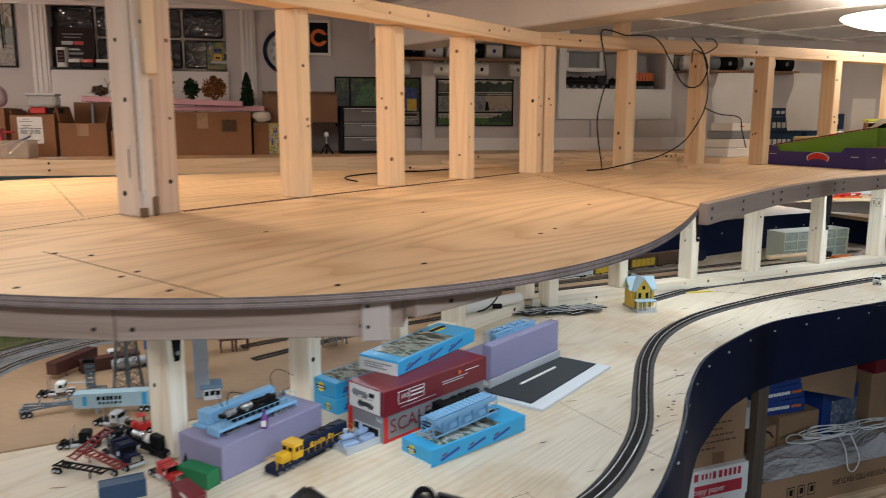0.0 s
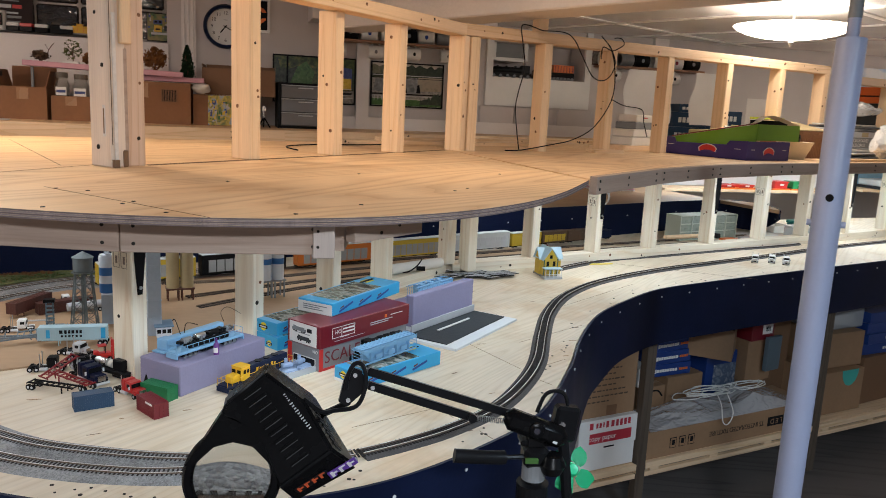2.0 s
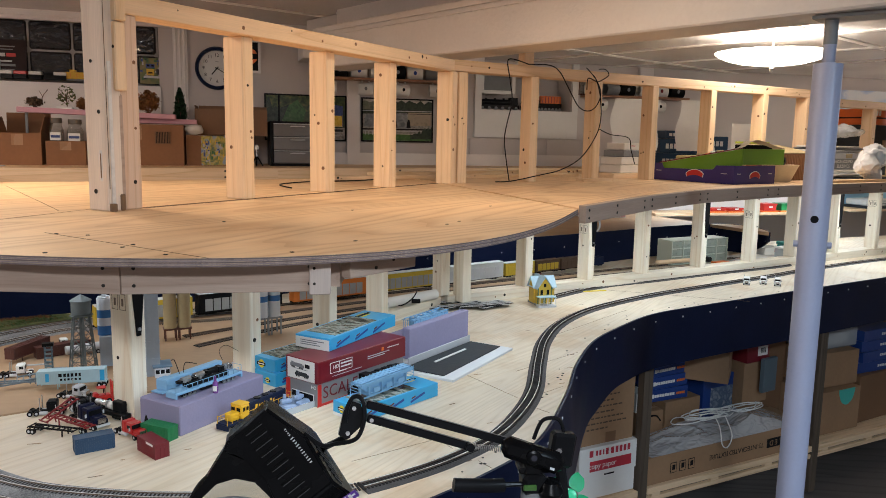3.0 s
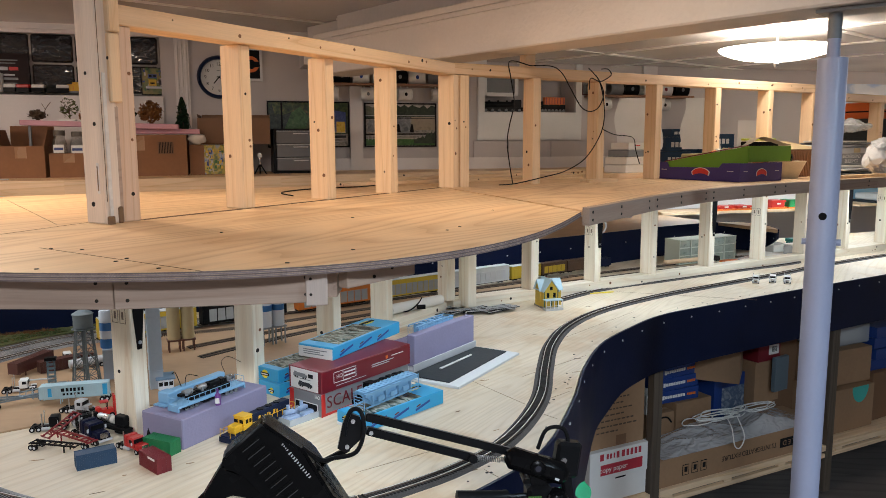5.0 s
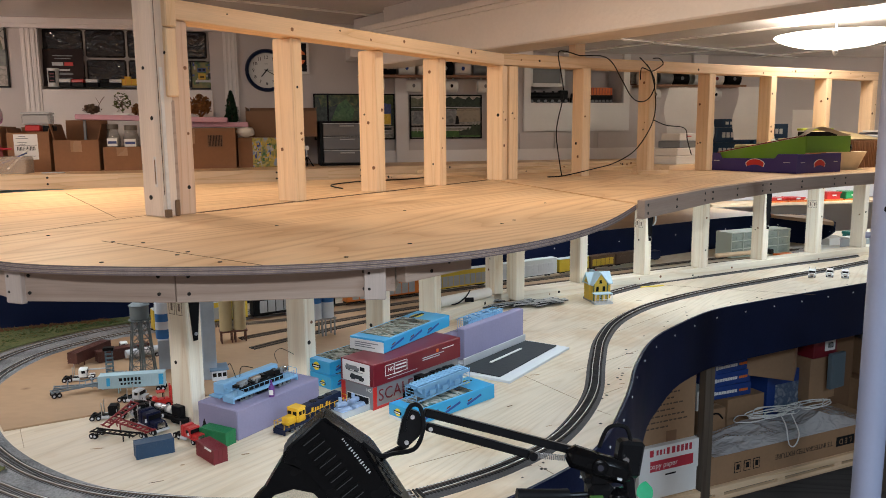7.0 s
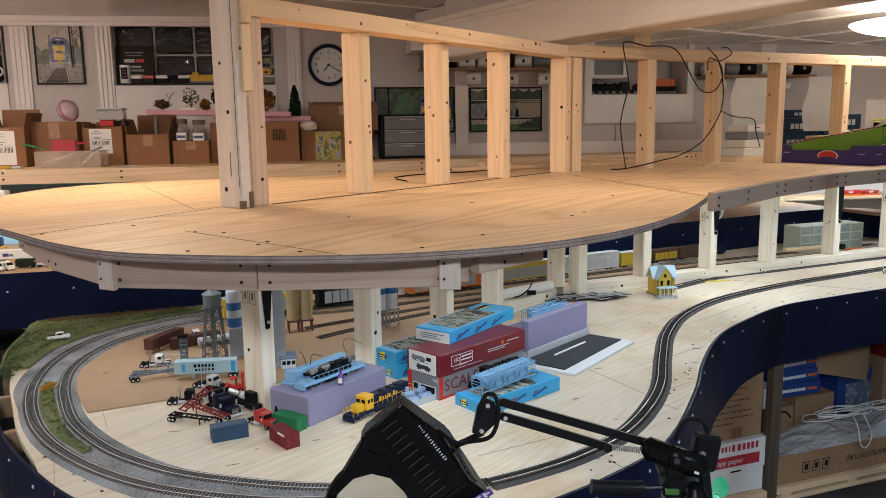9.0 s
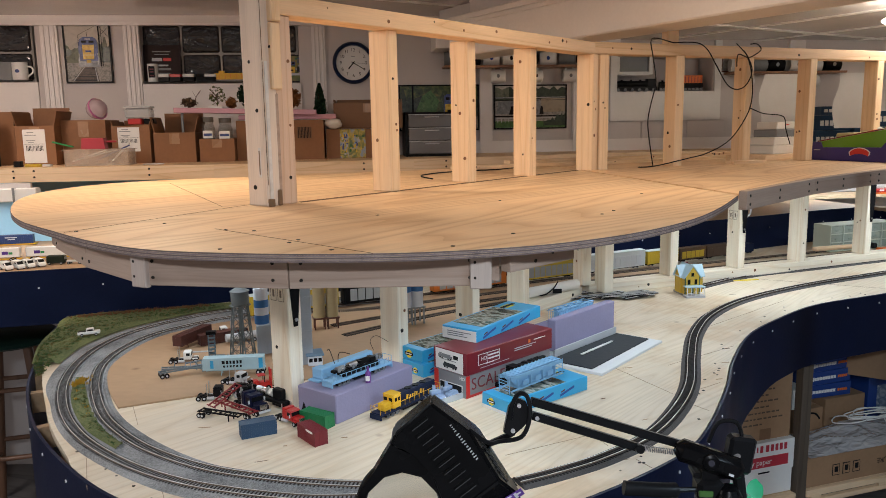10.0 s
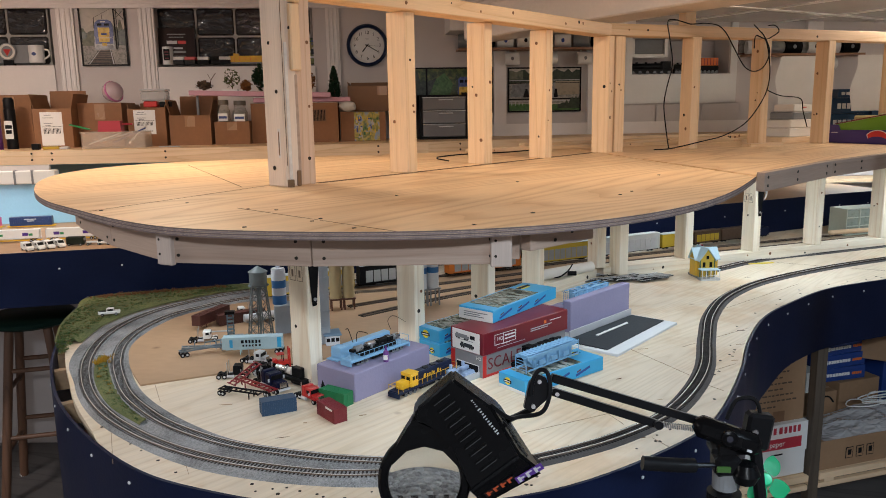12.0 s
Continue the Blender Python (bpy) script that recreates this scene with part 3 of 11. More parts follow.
def timber(name, length, sx, sy, mat, m, label, category="post", group="", knots=0, seed=0, bev=0.0025):
    """A length of sawn timber standing on its end, with knots and screw heads."""
    ob = thing(name, label, category, m, group)
    part("timber", box(B(), sx, sy, length, bevel=bev), mat, ob)
    rng = random.Random(seed)
    if name == "lower_post" and seed % 3 == 0:
        z0 = length * rng.uniform(0.5, 0.66)
        for dy in (-0.010, 0.014):
            for w, h, oy, oz in ((0.018, 0.0012, 0, 0), (0.018, 0.0012, 0, 0.034), (0.0012, 0.034, -0.009, 0), (0.0012, 0.034, 0.009, 0), (0.006, 0.016, 0, 0.009)):
                part("grade_stamp", box(B(), 0.0006, w, h, -sx / 2 - 0.0002, dy + oy, z0 + oz), STAMP, ob)
    for k in range(knots):
        f = rng.choice((0, 1))
        h = rng.uniform(0.04, length - 0.04)
        o = rng.uniform(-0.3, 0.3)
        kn = tube(B(), rng.uniform(0.0026, 0.0058), 0.0006, seg=11, axis="X" if f == 0 else "Y")
        kk = part("knot", kn, SCREW if k == 0 else KNOT, ob)
        kk.matrix_basis = Matrix.Translation((-sx / 2 - 0.0005, o * sy, h)) if f == 0 else Matrix.Translation((o * sx, -sy / 2 - 0.0005, h))
    return ob


# local x of a post runs along its row; 38 mm along, 64 mm across
TOP = 1.832
for k, (x, y) in enumerate(((-0.318, 1.640), (-0.132, 1.922), (0.052, 2.170), (0.277, 2.430))):
    timber("upper_post", TOP - UPPER, 0.038, 0.064, PINE, pose(x, y, UPPER, 0, 0, AROW), "yellowish pine upright under the top rail", group="upper posts", knots=4, seed=k)
timber("upper_post", TOP - UPPER, 0.038, 0.064, PINE, pose(0.322, 2.462, UPPER, 0, 0, ARUN), "yellowish pine upright beside the rail joint", group="upper posts", knots=3, seed=9)
RUN_POSTS = (0.36, 0.69, 1.02, 1.40, 1.78, 2.13)
for k, s in enumerate(RUN_POSTS):
    p = ROW_B + RUN_B * s
    timber("upper_post", TOP + 0.004 - 1.4365, 0.038, 0.064, PINE, pose(p.x, p.y, 1.4365, 0, 0, ARUN), "yellowish pine upright under the top rail", group="upper posts", knots=3, seed=20 + k)
for k, s in enumerate((2.75, 3.05, 3.4)):
    p = ROW_B + RUN_B * s
    timber("upper_post", TOP - 0.03 - 1.4365, 0.038, 0.064, PINE, pose(p.x, p.y, 1.4365, 0, 0, ARUN), "yellowish pine upright under the top rail", group="upper posts", knots=2, seed=40 + k)
# the built-up end post
PALEP = wood("weathered_pine", (0.78, 0.66, 0.55), (0.66, 0.53, 0.42), 2, rings=4, across=14, along=0.5, rough=0.65, patch=0.12)
PINKP = wood("pink_pine", (0.68, 0.50, 0.37), (0.56, 0.37, 0.25), 2, rings=6, across=16, along=0.5, rough=0.62, patch=0.10)
ep = timber("end_post", CEIL - UPPER, 0.038, 0.064, PALEP, pose(-0.532, 1.306, UPPER, 0, 0, AROW), "tall pine end post rising to the ceiling", knots=5, seed=50)
BLOCKB = paint("brown_block", (0.20, 0.115, 0.06), 0.7, 0.25, 40, 0.03)
CAULK = paint("pale_filler", (0.70, 0.66, 0.62), 0.6, 0.15, 30, 0.03)
# filler, small plates and a line painted for a step's shade on the end post
part("step_shade_line", box(B(), 0.0012, 0.0010, CEIL - UPPER - 0.09, -0.0155, -0.0322, 0.045), SEAMM, ep, "dark line painted for the shaded step along the post")
part("filler_line", box(B(), 0.0075, 0.0022, 0.30, -0.0075, -0.0330, 0.0), CAULK, ep, "pale filler in the joint")
part("base_block", box(B(), 0.012, 0.010, 0.016, -0.0125, -0.0375, 0.0, bevel=0.001), BLOCKB, ep, "brown wooden block at the foot")
lk = part("link_plate", box(B(), 0.0012, 0.0075, 0.062, -0.0197, -0.0135, 0.061, bevel=0.0004), CAULK, ep, "narrow slotted plate on the post")
part("plate_slot", box(B(), 0.0006, 0.0030, 0.050, -0.0205, -0.0135, 0.067), BLOCKB, lk)
for y, z, r in ((0.0072, 0.0395, 0.0050), (-0.012, 0.20, 0.0042), (0.006, 0.30, 0.0036)):
    part("screw", tube(B(), r, 0.0016, -0.0200, y, z, seg=12, axis="X"), SCREW, ep)
timber("rail_block", 0.135, 0.026, 0.012, PINE, pose(-0.4938, 1.2985, 1.678, 0, 0, AROW), "short orange pine block screwed to the end post", knots=1, seed=51)
timber("rail_block", CEIL - 1.815, 0.026, 0.016, PINE, pose(-0.4922, 1.2974, 1.815, 0, 0, AROW), "pine block hanging from the ceiling beside the end post", knots=1, seed=53)
timber("filler_strip", 0.236, 0.012, 0.006, SKIRT, pose(-0.498, 1.304, UPPER, 0, 0, AROW), "thin grey filler strip on the end post", knots=0, seed=54)
timber("upper_post", TOP - UPPER, 0.048, 0.052, PINKP, pose(-0.5068, 1.3421, UPPER, 0, 0, AROW), "pine upright doubled against the end post", knots=4, seed=52)
timber("nailing_block", 0.034, 0.011, 0.008, BLOCKB, pose(-0.4975, 1.2985, UPPER + 0.0, 0, 0, AROW), "brown block between the doubled posts", "block", knots=1, seed=55)


def rail(a, b, z, w, h, mat, name, label, lap=0.0):
    a, b = Vector(a), Vector(b)
    dv = b - a
    mid = (a + b) / 2
    ob = thing(name, label, "rail", pose(mid.x, mid.y, z, 0, 0, math.degrees(math.atan2(dv.y, dv.x))))
    part("timber", box(B(), dv.length, w, h, bevel=0.002), mat, ob)
    rng = random.Random(int(dv.length * 1000))
    for k in range(int(dv.length * 6)):
        part("knot", tube(B(), rng.uniform(0.0018, 0.0062), 0.0006, rng.uniform(-0.48, 0.48) * dv.length, -w / 2 - 0.0005, rng.uniform(0.25, 0.75) * h, seg=11, axis="Y"), KNOT if k % 3 else SCREW, ob)
    return ob


rail((-0.515, 1.33), (0.275, 2.435), TOP, 0.064, 0.04, PINE_X, "top_rail", "pine top rail across the uprights")
rail((0.285, 2.46), tuple((ROW_B + RUN_B * 2.15).xy), TOP + 0.004, 0.064, 0.04, PINE_X, "top_rail", "pine top rail across the uprights")
rail(tuple((ROW_B + RUN_B * 2.3).xy), tuple((ROW_B + RUN_B * 4.1).xy), TOP - 0.03, 0.064, 0.04, PINE_X, "top_rail", "pine top rail across the uprights")
timber("rail_block", CEIL - TOP - 0.04, 0.05, 0.038, PINE, pose(0.60, 2.64, TOP + 0.044, 0, 0, ARUN), "short pine block between top rail and ceiling")

LOWER_POSTS = [(-0.505, 1.32), (-0.300, 1.585), (-0.125, 1.90), (0.03, 2.14)]
for k, (x, y) in enumerate(LOWER_POSTS):
    timber("lower_post", UPPER - 0.0135 - LOWER, 0.038, 0.064, SPRUCE, pose(x, y, LOWER, 0, 0, AROW), "pale spruce upright between the decks", group="lower posts", knots=2, seed=60 + k)
for k, s in enumerate((-0.03, 0.36, 0.69, 1.02, 1.40, 1.78, 2.13, 2.5, 2.9, 3.3)):
    p = ROW_B + RUN_B * s
    timber("lower_post", 1.40 - 1.022, 0.038, 0.064, SPRUCE, pose(p.x, p.y, 1.022, 0, 0, ARUN), "pale spruce upright between the decks", group="lower posts", knots=2, seed=70 + k)
p = ROW_B - Vector((0.02, 0.05, 0))
timber("lower_post", 1.40 - 1.0, 0.038, 0.064, SPRUCE, pose(p.x + 0.07, p.y + 0.02, 1.0, 0, 0, ARUN), "pale spruce upright between the decks", group="lower posts", knots=2, seed=90)
rail((-0.02, 2.08), tuple((ROW_B - RUN_B * 0.06).xy), LOWER, 0.064, 0.038, SPRUCE_X, "bottom_plate", "pale spruce sole plate under the uprights")
rail(tuple((ROW_B - RUN_B * 0.02).xy), tuple((ROW_B + RUN_B * 4.1).xy), LOWER, 0.064, 0.04, SPRUCE_X, "bottom_plate", "pale spruce sole plate under the uprights")
# beam under the run, carried by the lower posts
rail(tuple((ROW_B - RUN_B * 0.3).xy), tuple((ROW_B + RUN_B * 4.1).xy), 1.40, 0.06, 0.022, SPRUCE_X, "deck_bearer", "pale timber bearer under the upper deck")


def bracket(x, y, z, rz):
    ob = thing("steel_bracket", "black folded steel shelf bracket screwed to a post", "bracket", pose(x, y, z, 0, 0, rz), "brackets")
    bm = B()
    lo, hi = [], []
    for dx, dz in ((-0.0155, 0), (0.0155, 0), (0.0145, -0.15), (0.005, -0.237), (-0.005, -0.237), (-0.0145, -0.12)):
        lo.append(bm.verts.new((dx, -0.0015, dz)))
        hi.append(bm.verts.new((dx, 0.0015, dz)))
    bm.faces.new(lo)
    bm.faces.new(hi[::-1])
    for i in range(6):
        bm.faces.new((lo[i], lo[(i + 1) % 6], hi[(i + 1) % 6], hi[i]))
    part("leg", bm, BLACK_M, ob)
    part("arm", box(B(), 0.026, 0.15, 0.003, 0, -0.075, -0.003), BLACK_M, ob)
    part("screw", tube(B(), 0.004, 0.002, 0, -0.0035, -0.222, seg=10, axis="Y"), STEEL, ob)


nrm = Vector((math.sin(radians(AROW)), -math.cos(radians(AROW)), 0))
p = Vector((-0.505, 1.32, 0)) + nrm * 0.034
bracket(p.x, p.y, UPPER - 0.03, AROW)
nrm = Vector((RUN_B.y, -RUN_B.x, 0))
for s in (0.69, 1.40, 2.5):
    p = ROW_B + RUN_B * (s + 0.006) + nrm * 0.034
    bracket(p.x, p.y, 1.40, ARUN)


# ---- the lower deck ----
TEAR = paint("veneer_tear", (0.36, 0.24, 0.14), 0.9, 0.3, 60, 0)


SEAML = paint("pale_joint", (0.33, 0.24, 0.16), 0.9, 0.3, 30, 0)
SPACER = paint("spacer_wood", (0.36, 0.24, 0.14), 0.7, 0.25, 30, 0.02)


def lower_deck():
    deck = thing("lower_deck", "pale birch plywood deck with joints and screw holes", "deck", kind="structure")
    line = spline(LOOP_LOW, 5)
    back = [Vector((-1.05, 2.40, 0)), Vector((-0.55, 2.52, 0)), Vector((0.3, 3.15, 0)), Vector((1.3, 3.75, 0)), Vector((2.5, 4.3, 0)), Vector((4.2, 4.9, 0)), Vector((4.6, 4.0, 0))]
    trimmed = []
    for i, p in enumerate(line):
        g = 0.030 * max(0.0, 1 - (Vector((-1.10, 1.32, 0)) - p).length / 0.42) ** 0.5
        trimmed.append(p + side_of(line, i) * -g)
    part("plywood_sheet", slab(B(), trimmed + back, LOWER - 0.018, LOWER), PLY_LOW, deck)
    for x, y, rz in ((-1.225, 1.545, 20), (-1.155, 1.415, 30), (-1.015, 1.205, 42)):
        part("spacer_block", box(B(), 0.042, 0.020, 0.05, x, y, LOWER - 0.062, rz), SPACER, deck, "tan spacer block behind the fascia")
    # hardboard scenery base inside the loop and under the yard
    h = spline([(-0.885, 1.276), (-0.985, 1.42), (-1.06, 1.60), (-1.05, 1.85), (-0.92, 2.02)], 5) + [Vector((-0.62, 2.20, 0)), Vector((-0.2, 2.50, 0)), Vector((0.4, 2.86, 0)), Vector((1.1, 3.2, 0)), Vector((1.0, 3.06, 0)), Vector((0.2, 2.56, 0)), Vector((-0.12, 2.02, 0)), Vector((-0.46, 1.505, 0))]
    part("hardboard_base", slab(B(), h, LOWER - 0.001, LOWER + 0.004), HARD, deck, "tan-brown hardboard sheet")
    for a, b in (((0.264, 1.591), (0.366, 1.408)), ((0.427, 1.437), (0.495, 1.491)), ((0.395, 1.339), (0.419, 1.307)), ((-0.021, 1.065), (0.155, 1.17)), ((0.15, 1.173), (0.177, 1.117)), ((0.221, 1.057), (0.243, 1.021)), ((-0.86, 1.294), (-0.796, 1.186)), ((-0.818, 1.022), (-0.747, 0.896)), ((-0.612, 0.896), (-0.595, 0.866)), ((0.40, 1.62), (0.62, 1.80)), ((0.6, 2.0), (0.95, 2.35)), ((1.0, 2.72), (1.5, 2.5))):
        a, b = Vector((*a, 0)), Vector((*b, 0))
        dv, mid = b - a, (a + b) / 2
        ob = part("seam", box(B(), dv.length, 0.0010, 0.0006), SEAML, deck)
        ob.matrix_basis = pose(mid.x, mid.y, LOWER - 0.0001, 0, 0, math.degrees(math.atan2(dv.y, dv.x)))
    rng = random.Random(17)
    for k in range(90):
        x, y = rng.uniform(-0.75, 1.15), rng.uniform(0.85, 2.5)
        q = Vector((x, y, 0))
        near = min((p - q).length for p in line)
        inside = sum((a.y > y) != (b.y > y) and x < (b.x - a.x) * (y - a.y) / (b.y - a.y) + a.x for a, b in zip(trimmed + back, (trimmed + back)[1:] + trimmed[:1])) % 2
        if not inside or near < 0.02 or (x < -0.05 and y > 1.3):
            continue
        ob = part("tear_mark", lathe(B(), [(0, 0), (0.5, 0), (0.5, 1), (0, 1)], 7), rng.choice((TEAR, TEAR, SEAMM)), deck)
        ob.matrix_basis = pose(x, y, LOWER, 0, 0, 20 + rng.uniform(-12, 12)) @ Matrix.Diagonal((rng.uniform(0.008, 0.03), rng.uniform(0.0015, 0.004), 0.0004, 1))
    rng = random.Random(8)
    for k in range(70):
        i = rng.randrange(len(line) - 1)
        q = line[i].lerp(line[i + 1], rng.random()) + side_of(line, i) * -rng.uniform(0.02, 0.05)
        part("screw_hole", tube(B(), rng.uniform(0.002, 0.0038), 0.0006, q.x, q.y, LOWER, seg=7), SCREW, deck)
    return line


EDGE = lower_deck()


def fascia(name, line, top, bottoms, label, mat=None, thick=0.006, screws_every=0.16, screw_drop=0.03, face=1):
    """A bent board on the deck's edge, its lower edge running through the given (share, z)."""
    ob = thing(name, label, "fascia", kind="structure")
    bm = B()
    n = len(line)
    rows = []
    for i, p in enumerate(line):
        u = i / (n - 1)
        for (u0, z0), (u1, z1) in zip(bottoms, bottoms[1:]):
            if u0 <= u <= u1:
                f = (u - u0) / (u1 - u0)
                f = f * f * (3 - 2 * f)
                zb = z0 + (z1 - z0) * f
        s = side_of(line, i)
        rows.append([bm.verts.new((p.x + s.x * o, p.y + s.y * o, z)) for o, z in ((0, zb), (thick, zb), (thick, top), (0, top))])
    for a, b in zip(rows, rows[1:]):
        for k in range(4):
            bm.faces.new((a[k], a[(k + 1) % 4], b[(k + 1) % 4], b[k]))
    bm.faces.new(rows[0])
    bm.faces.new(rows[-1][::-1])
    part("board", bm, mat or NAVY, ob, smooth=True)
    pts = resample(line, screws_every)
    for i, p in enumerate(pts):
        s = side_of(pts, i)
        sc = part("screw", tube(B(), 0.0031, 0.002, seg=8, axis="X"), ZINC, ob, "bright zinc screw head")
        o = thick if face > 0 else 0.0
        sc.matrix_basis = pose(p.x + s.x * o, p.y + s.y * o, top - screw_drop, 0, 0, math.degrees(math.atan2(s.y * face, s.x * face)))
    return ob


out = [Vector((p.x, p.y, 0)) for p in EDGE][::-1]
# the edge runs from the far left round the loop to the far right; outside is on its right
out = [p - side_of(out, i) * 0.003 for i, p in enumerate(out)]
fascia("fascia_loop", out[::-1], LOWER + 0.003, [(0, 0.770), (0.238, 0.778), (0.286, 0.735), (0.343, 0.62), (0.43, 0.60), (1.0, 0.60)], "dark navy painted bent fascia board with bright screws")


def stones(name, c0, c1, scale, rough=0.9):
    m = bpy.data.materials.new(name)
    t, n, l, b = nodes_of(m)
    mp = link_map(t, "Object", (1, 1, 1))
    v = n.new("ShaderNodeTexVoronoi")
    v.inputs["Scale"].default_value = scale
    l.new(mp.outputs[0], v.inputs[0])
    no = n.new("ShaderNodeTexNoise")
    no.inputs["Scale"].default_value, no.inputs["Detail"].default_value = 9, 4
    l.new(mp.outputs[0], no.inputs[0])
    bw = n.new("ShaderNodeRGBToBW")
    l.new(v.outputs["Color"], bw.inputs[0])
    ad = n.new("ShaderNodeMath")
    ad.operation = "MULTIPLY_ADD"
    ad.inputs[1].default_value = 0.5
    l.new(bw.outputs[0], ad.inputs[0])
    l.new(no.outputs[0], ad.inputs[2])
    r = ramp(t, [(0.35, c0), (1.1, c1)])
    l.new(ad.outputs[0], r.inputs[0])
    l.new(r.outputs[0], b.inputs["Base Color"])
    b.inputs["Roughness"].default_value = rough
    bp = n.new("ShaderNodeBump")
    bp.inputs["Strength"].default_value, bp.inputs["Distance"].default_value = 0.9, 0.002
    l.new(v.outputs["Distance"], bp.inputs["Height"])
    l.new(bp.outputs[0], b.inputs["Normal"])
    return m


BALLAST = stones("grey_ballast", (0.075, 0.08, 0.085), (0.38, 0.39, 0.40), 420)


def track(points, name, label, bed=True, ballast=None, z=LOWER, ends=None, tie_step=0.0072):
    line = resample(spline(points, 10), 0.02)
    ob = thing(name, label, "track")
    if bed:
        part("roadbed", sweep(B(), [p + Vector((0, 0, z)) for p in line], [(-0.024, 0), (0.024, 0), (0.0175, 0.0066 if ballast else 0.005), (-0.0175, 0.0066 if ballast else 0.005)]), ballast or BED, ob, smooth=True)
        z += 0.005
    verts, faces = [], []
    tl = resample(spline(points, 10), tie_step)
    for i, p in enumerate(tl):
        s = side_of(tl, i)
        d = Vector((s.y, -s.x, 0))
        k = len(verts)
        for h in (0, 0.0022):
            for a, b in ((-1, -1), (1, -1), (1, 1), (-1, 1)):
                verts.append(p + s * (0.0148 * a) + d * (0.0015 * b) + Vector((0, 0, z + h)))
        faces += [(k + 4, k + 5, k + 6, k + 7), (k, k + 1, k + 5, k + 4), (k + 1, k + 2, k + 6, k + 5), (k + 2, k + 3, k + 7, k + 6), (k + 3, k, k + 4, k + 7)]
    me = bpy.data.meshes.new("sleeper_base")
    me.from_pydata([tuple(v) for v in verts], [], faces)
    me.materials.append(TIEM)
    ties = new("sleeper_base", me)
    ties.parent = ob
    tagged(ties, kind="stuff")
    for s in (-1, 1):
        o = s * 0.00865
        web = part("rail", sweep(B(), [p + Vector((0, 0, z + 0.0022)) for p in line], [(o - 0.0012, 0), (o + 0.0012, 0), (o + 0.0006, 0.0022), (o - 0.0006, 0.0022)]), RAILW, ob, smooth=True)
        part("rail_head", sweep(B(), [p + Vector((0, 0, z + 0.0022)) for p in line], [(o - 0.00065, 0.0021), (o + 0.00065, 0.0021), (o + 0.00060, 0.0027), (o - 0.00060, 0.0027)]), RAILM if bed else RAILW, web, smooth=True)
    return ob


OUTER = [(-0.40, 2.42), (-0.70, 2.31), (-0.94, 2.17), (-1.06, 2.05), (-1.145, 1.91), (-1.175, 1.76), (-1.158, 1.60), (-1.11, 1.452), (-1.05, 1.333), (-0.97, 1.213), (-0.88, 1.11), (-0.78, 1.026), (-0.68, 0.962), (-0.58, 0.917), (-0.49, 0.892), (-0.40, 0.876), (-0.316, 0.872), (-0.15, 0.895), (0.0, 0.948),
         (0.073, 0.99), (0.16, 1.052), (0.263, 1.156), (0.345, 1.292), (0.415, 1.46), (0.476, 1.69), (0.545, 1.92), (0.655, 2.15), (0.835, 2.37), (1.13, 2.60), (1.46, 2.80), (1.85, 3.03), (2.25, 3.28), (2.9, 3.62), (3.8, 3.98)]
INNER = [(-0.38, 2.34), (-0.66, 2.23), (-0.905, 2.078), (-1.01, 1.968), (-1.078, 1.853), (-1.097, 1.706), (-1.077, 1.565), (-1.023, 1.432), (-0.956, 1.317), (-0.885, 1.215), (-0.815, 1.14), (-0.73, 1.066), (-0.634, 1.007), (-0.539, 0.966), (-0.43, 0.940), (-0.329, 0.925), (-0.2, 0.925), (-0.05, 0.955)]
track(OUTER[:19], "railway_track", "model railway track in grey ballast round the loop", ballast=BALLAST)
track(OUTER[18:], "railway_track", "model railway track on dark roadbed along the deck")
track(INNER, "railway_track", "inner model railway track curving through the ballasted end", ballast=BALLAST)
track([(0.70, 2.55), (0.97, 2.78), (1.27, 2.93), (1.62, 3.11), (2.0, 3.29), (2.16, 3.38)], "railway_track", "short stub of model track beside the sole plate")
YARD = [[(-0.9, 2.25), (-0.592, 2.27), (-0.26, 2.45), (0.39, 2.80), (1.09, 3.16), (2.0, 3.6)],
        [(-0.75, 2.12), (-0.45, 2.21), (-0.1, 2.42), (0.45, 2.73), (1.15, 3.08), (1.9, 3.45)],
        [(-0.55, 1.98), (-0.30, 2.17), (0.0, 2.38), (0.5, 2.68), (1.2, 3.02)],
        [(-0.49, 1.87), (-0.24, 2.12), (0.05, 2.34), (0.5, 2.64)]]
for y in YARD:
    track(y, "railway_track", "model railway yard track behind the uprights", bed=False, z=LOWER + 0.004)


def far_bench():
    """The higher bench behind the loop, with its curved navy front."""
    top = 1.14
    front = spline([(-3.3, 1.60), (-2.3, 1.86), (-1.75, 2.045), (-1.43, 2.150), (-1.2, 2.235), (-0.95, 2.355), (-0.4, 2.62), (0.36, 2.98), (0.83, 3.24), (1.2, 3.46), (1.57, 3.69), (1.80, 3.81), (1.96, 3.885), (2.084, 3.87), (2.145, 3.745), (2.135, 3.58), (2.098, 3.47)], 6)
    ob = thing("far_deck", "tan painted plywood deck of the wall bench", "deck", kind="structure")
    a = wall_m(-3.4, 0).translation
    b = wall_m(2.6, 0).translation
    part("plywood_sheet", slab(B(), [Vector((p.x, p.y, 0)) for p in front] + [Vector((b.x, b.y - 0.02, 0)), Vector((a.x, a.y - 0.02, 0))], top - 0.018, top), HARD, ob)
    fascia("fascia_far", [p - side_of(front, i) * 0.0075 for i, p in enumerate(front)], top + 0.002, [(0, 0.955), (0.80, 0.955), (1, 1.09)], "dark navy painted fascia board of the wall bench", screws_every=0.2, screw_drop=0.06, face=-1)


far_bench()
knee = part("wall_under_bench", box(B(), 2.6, 0.04, 0.94, 0, 0.02, 0), WALLP)
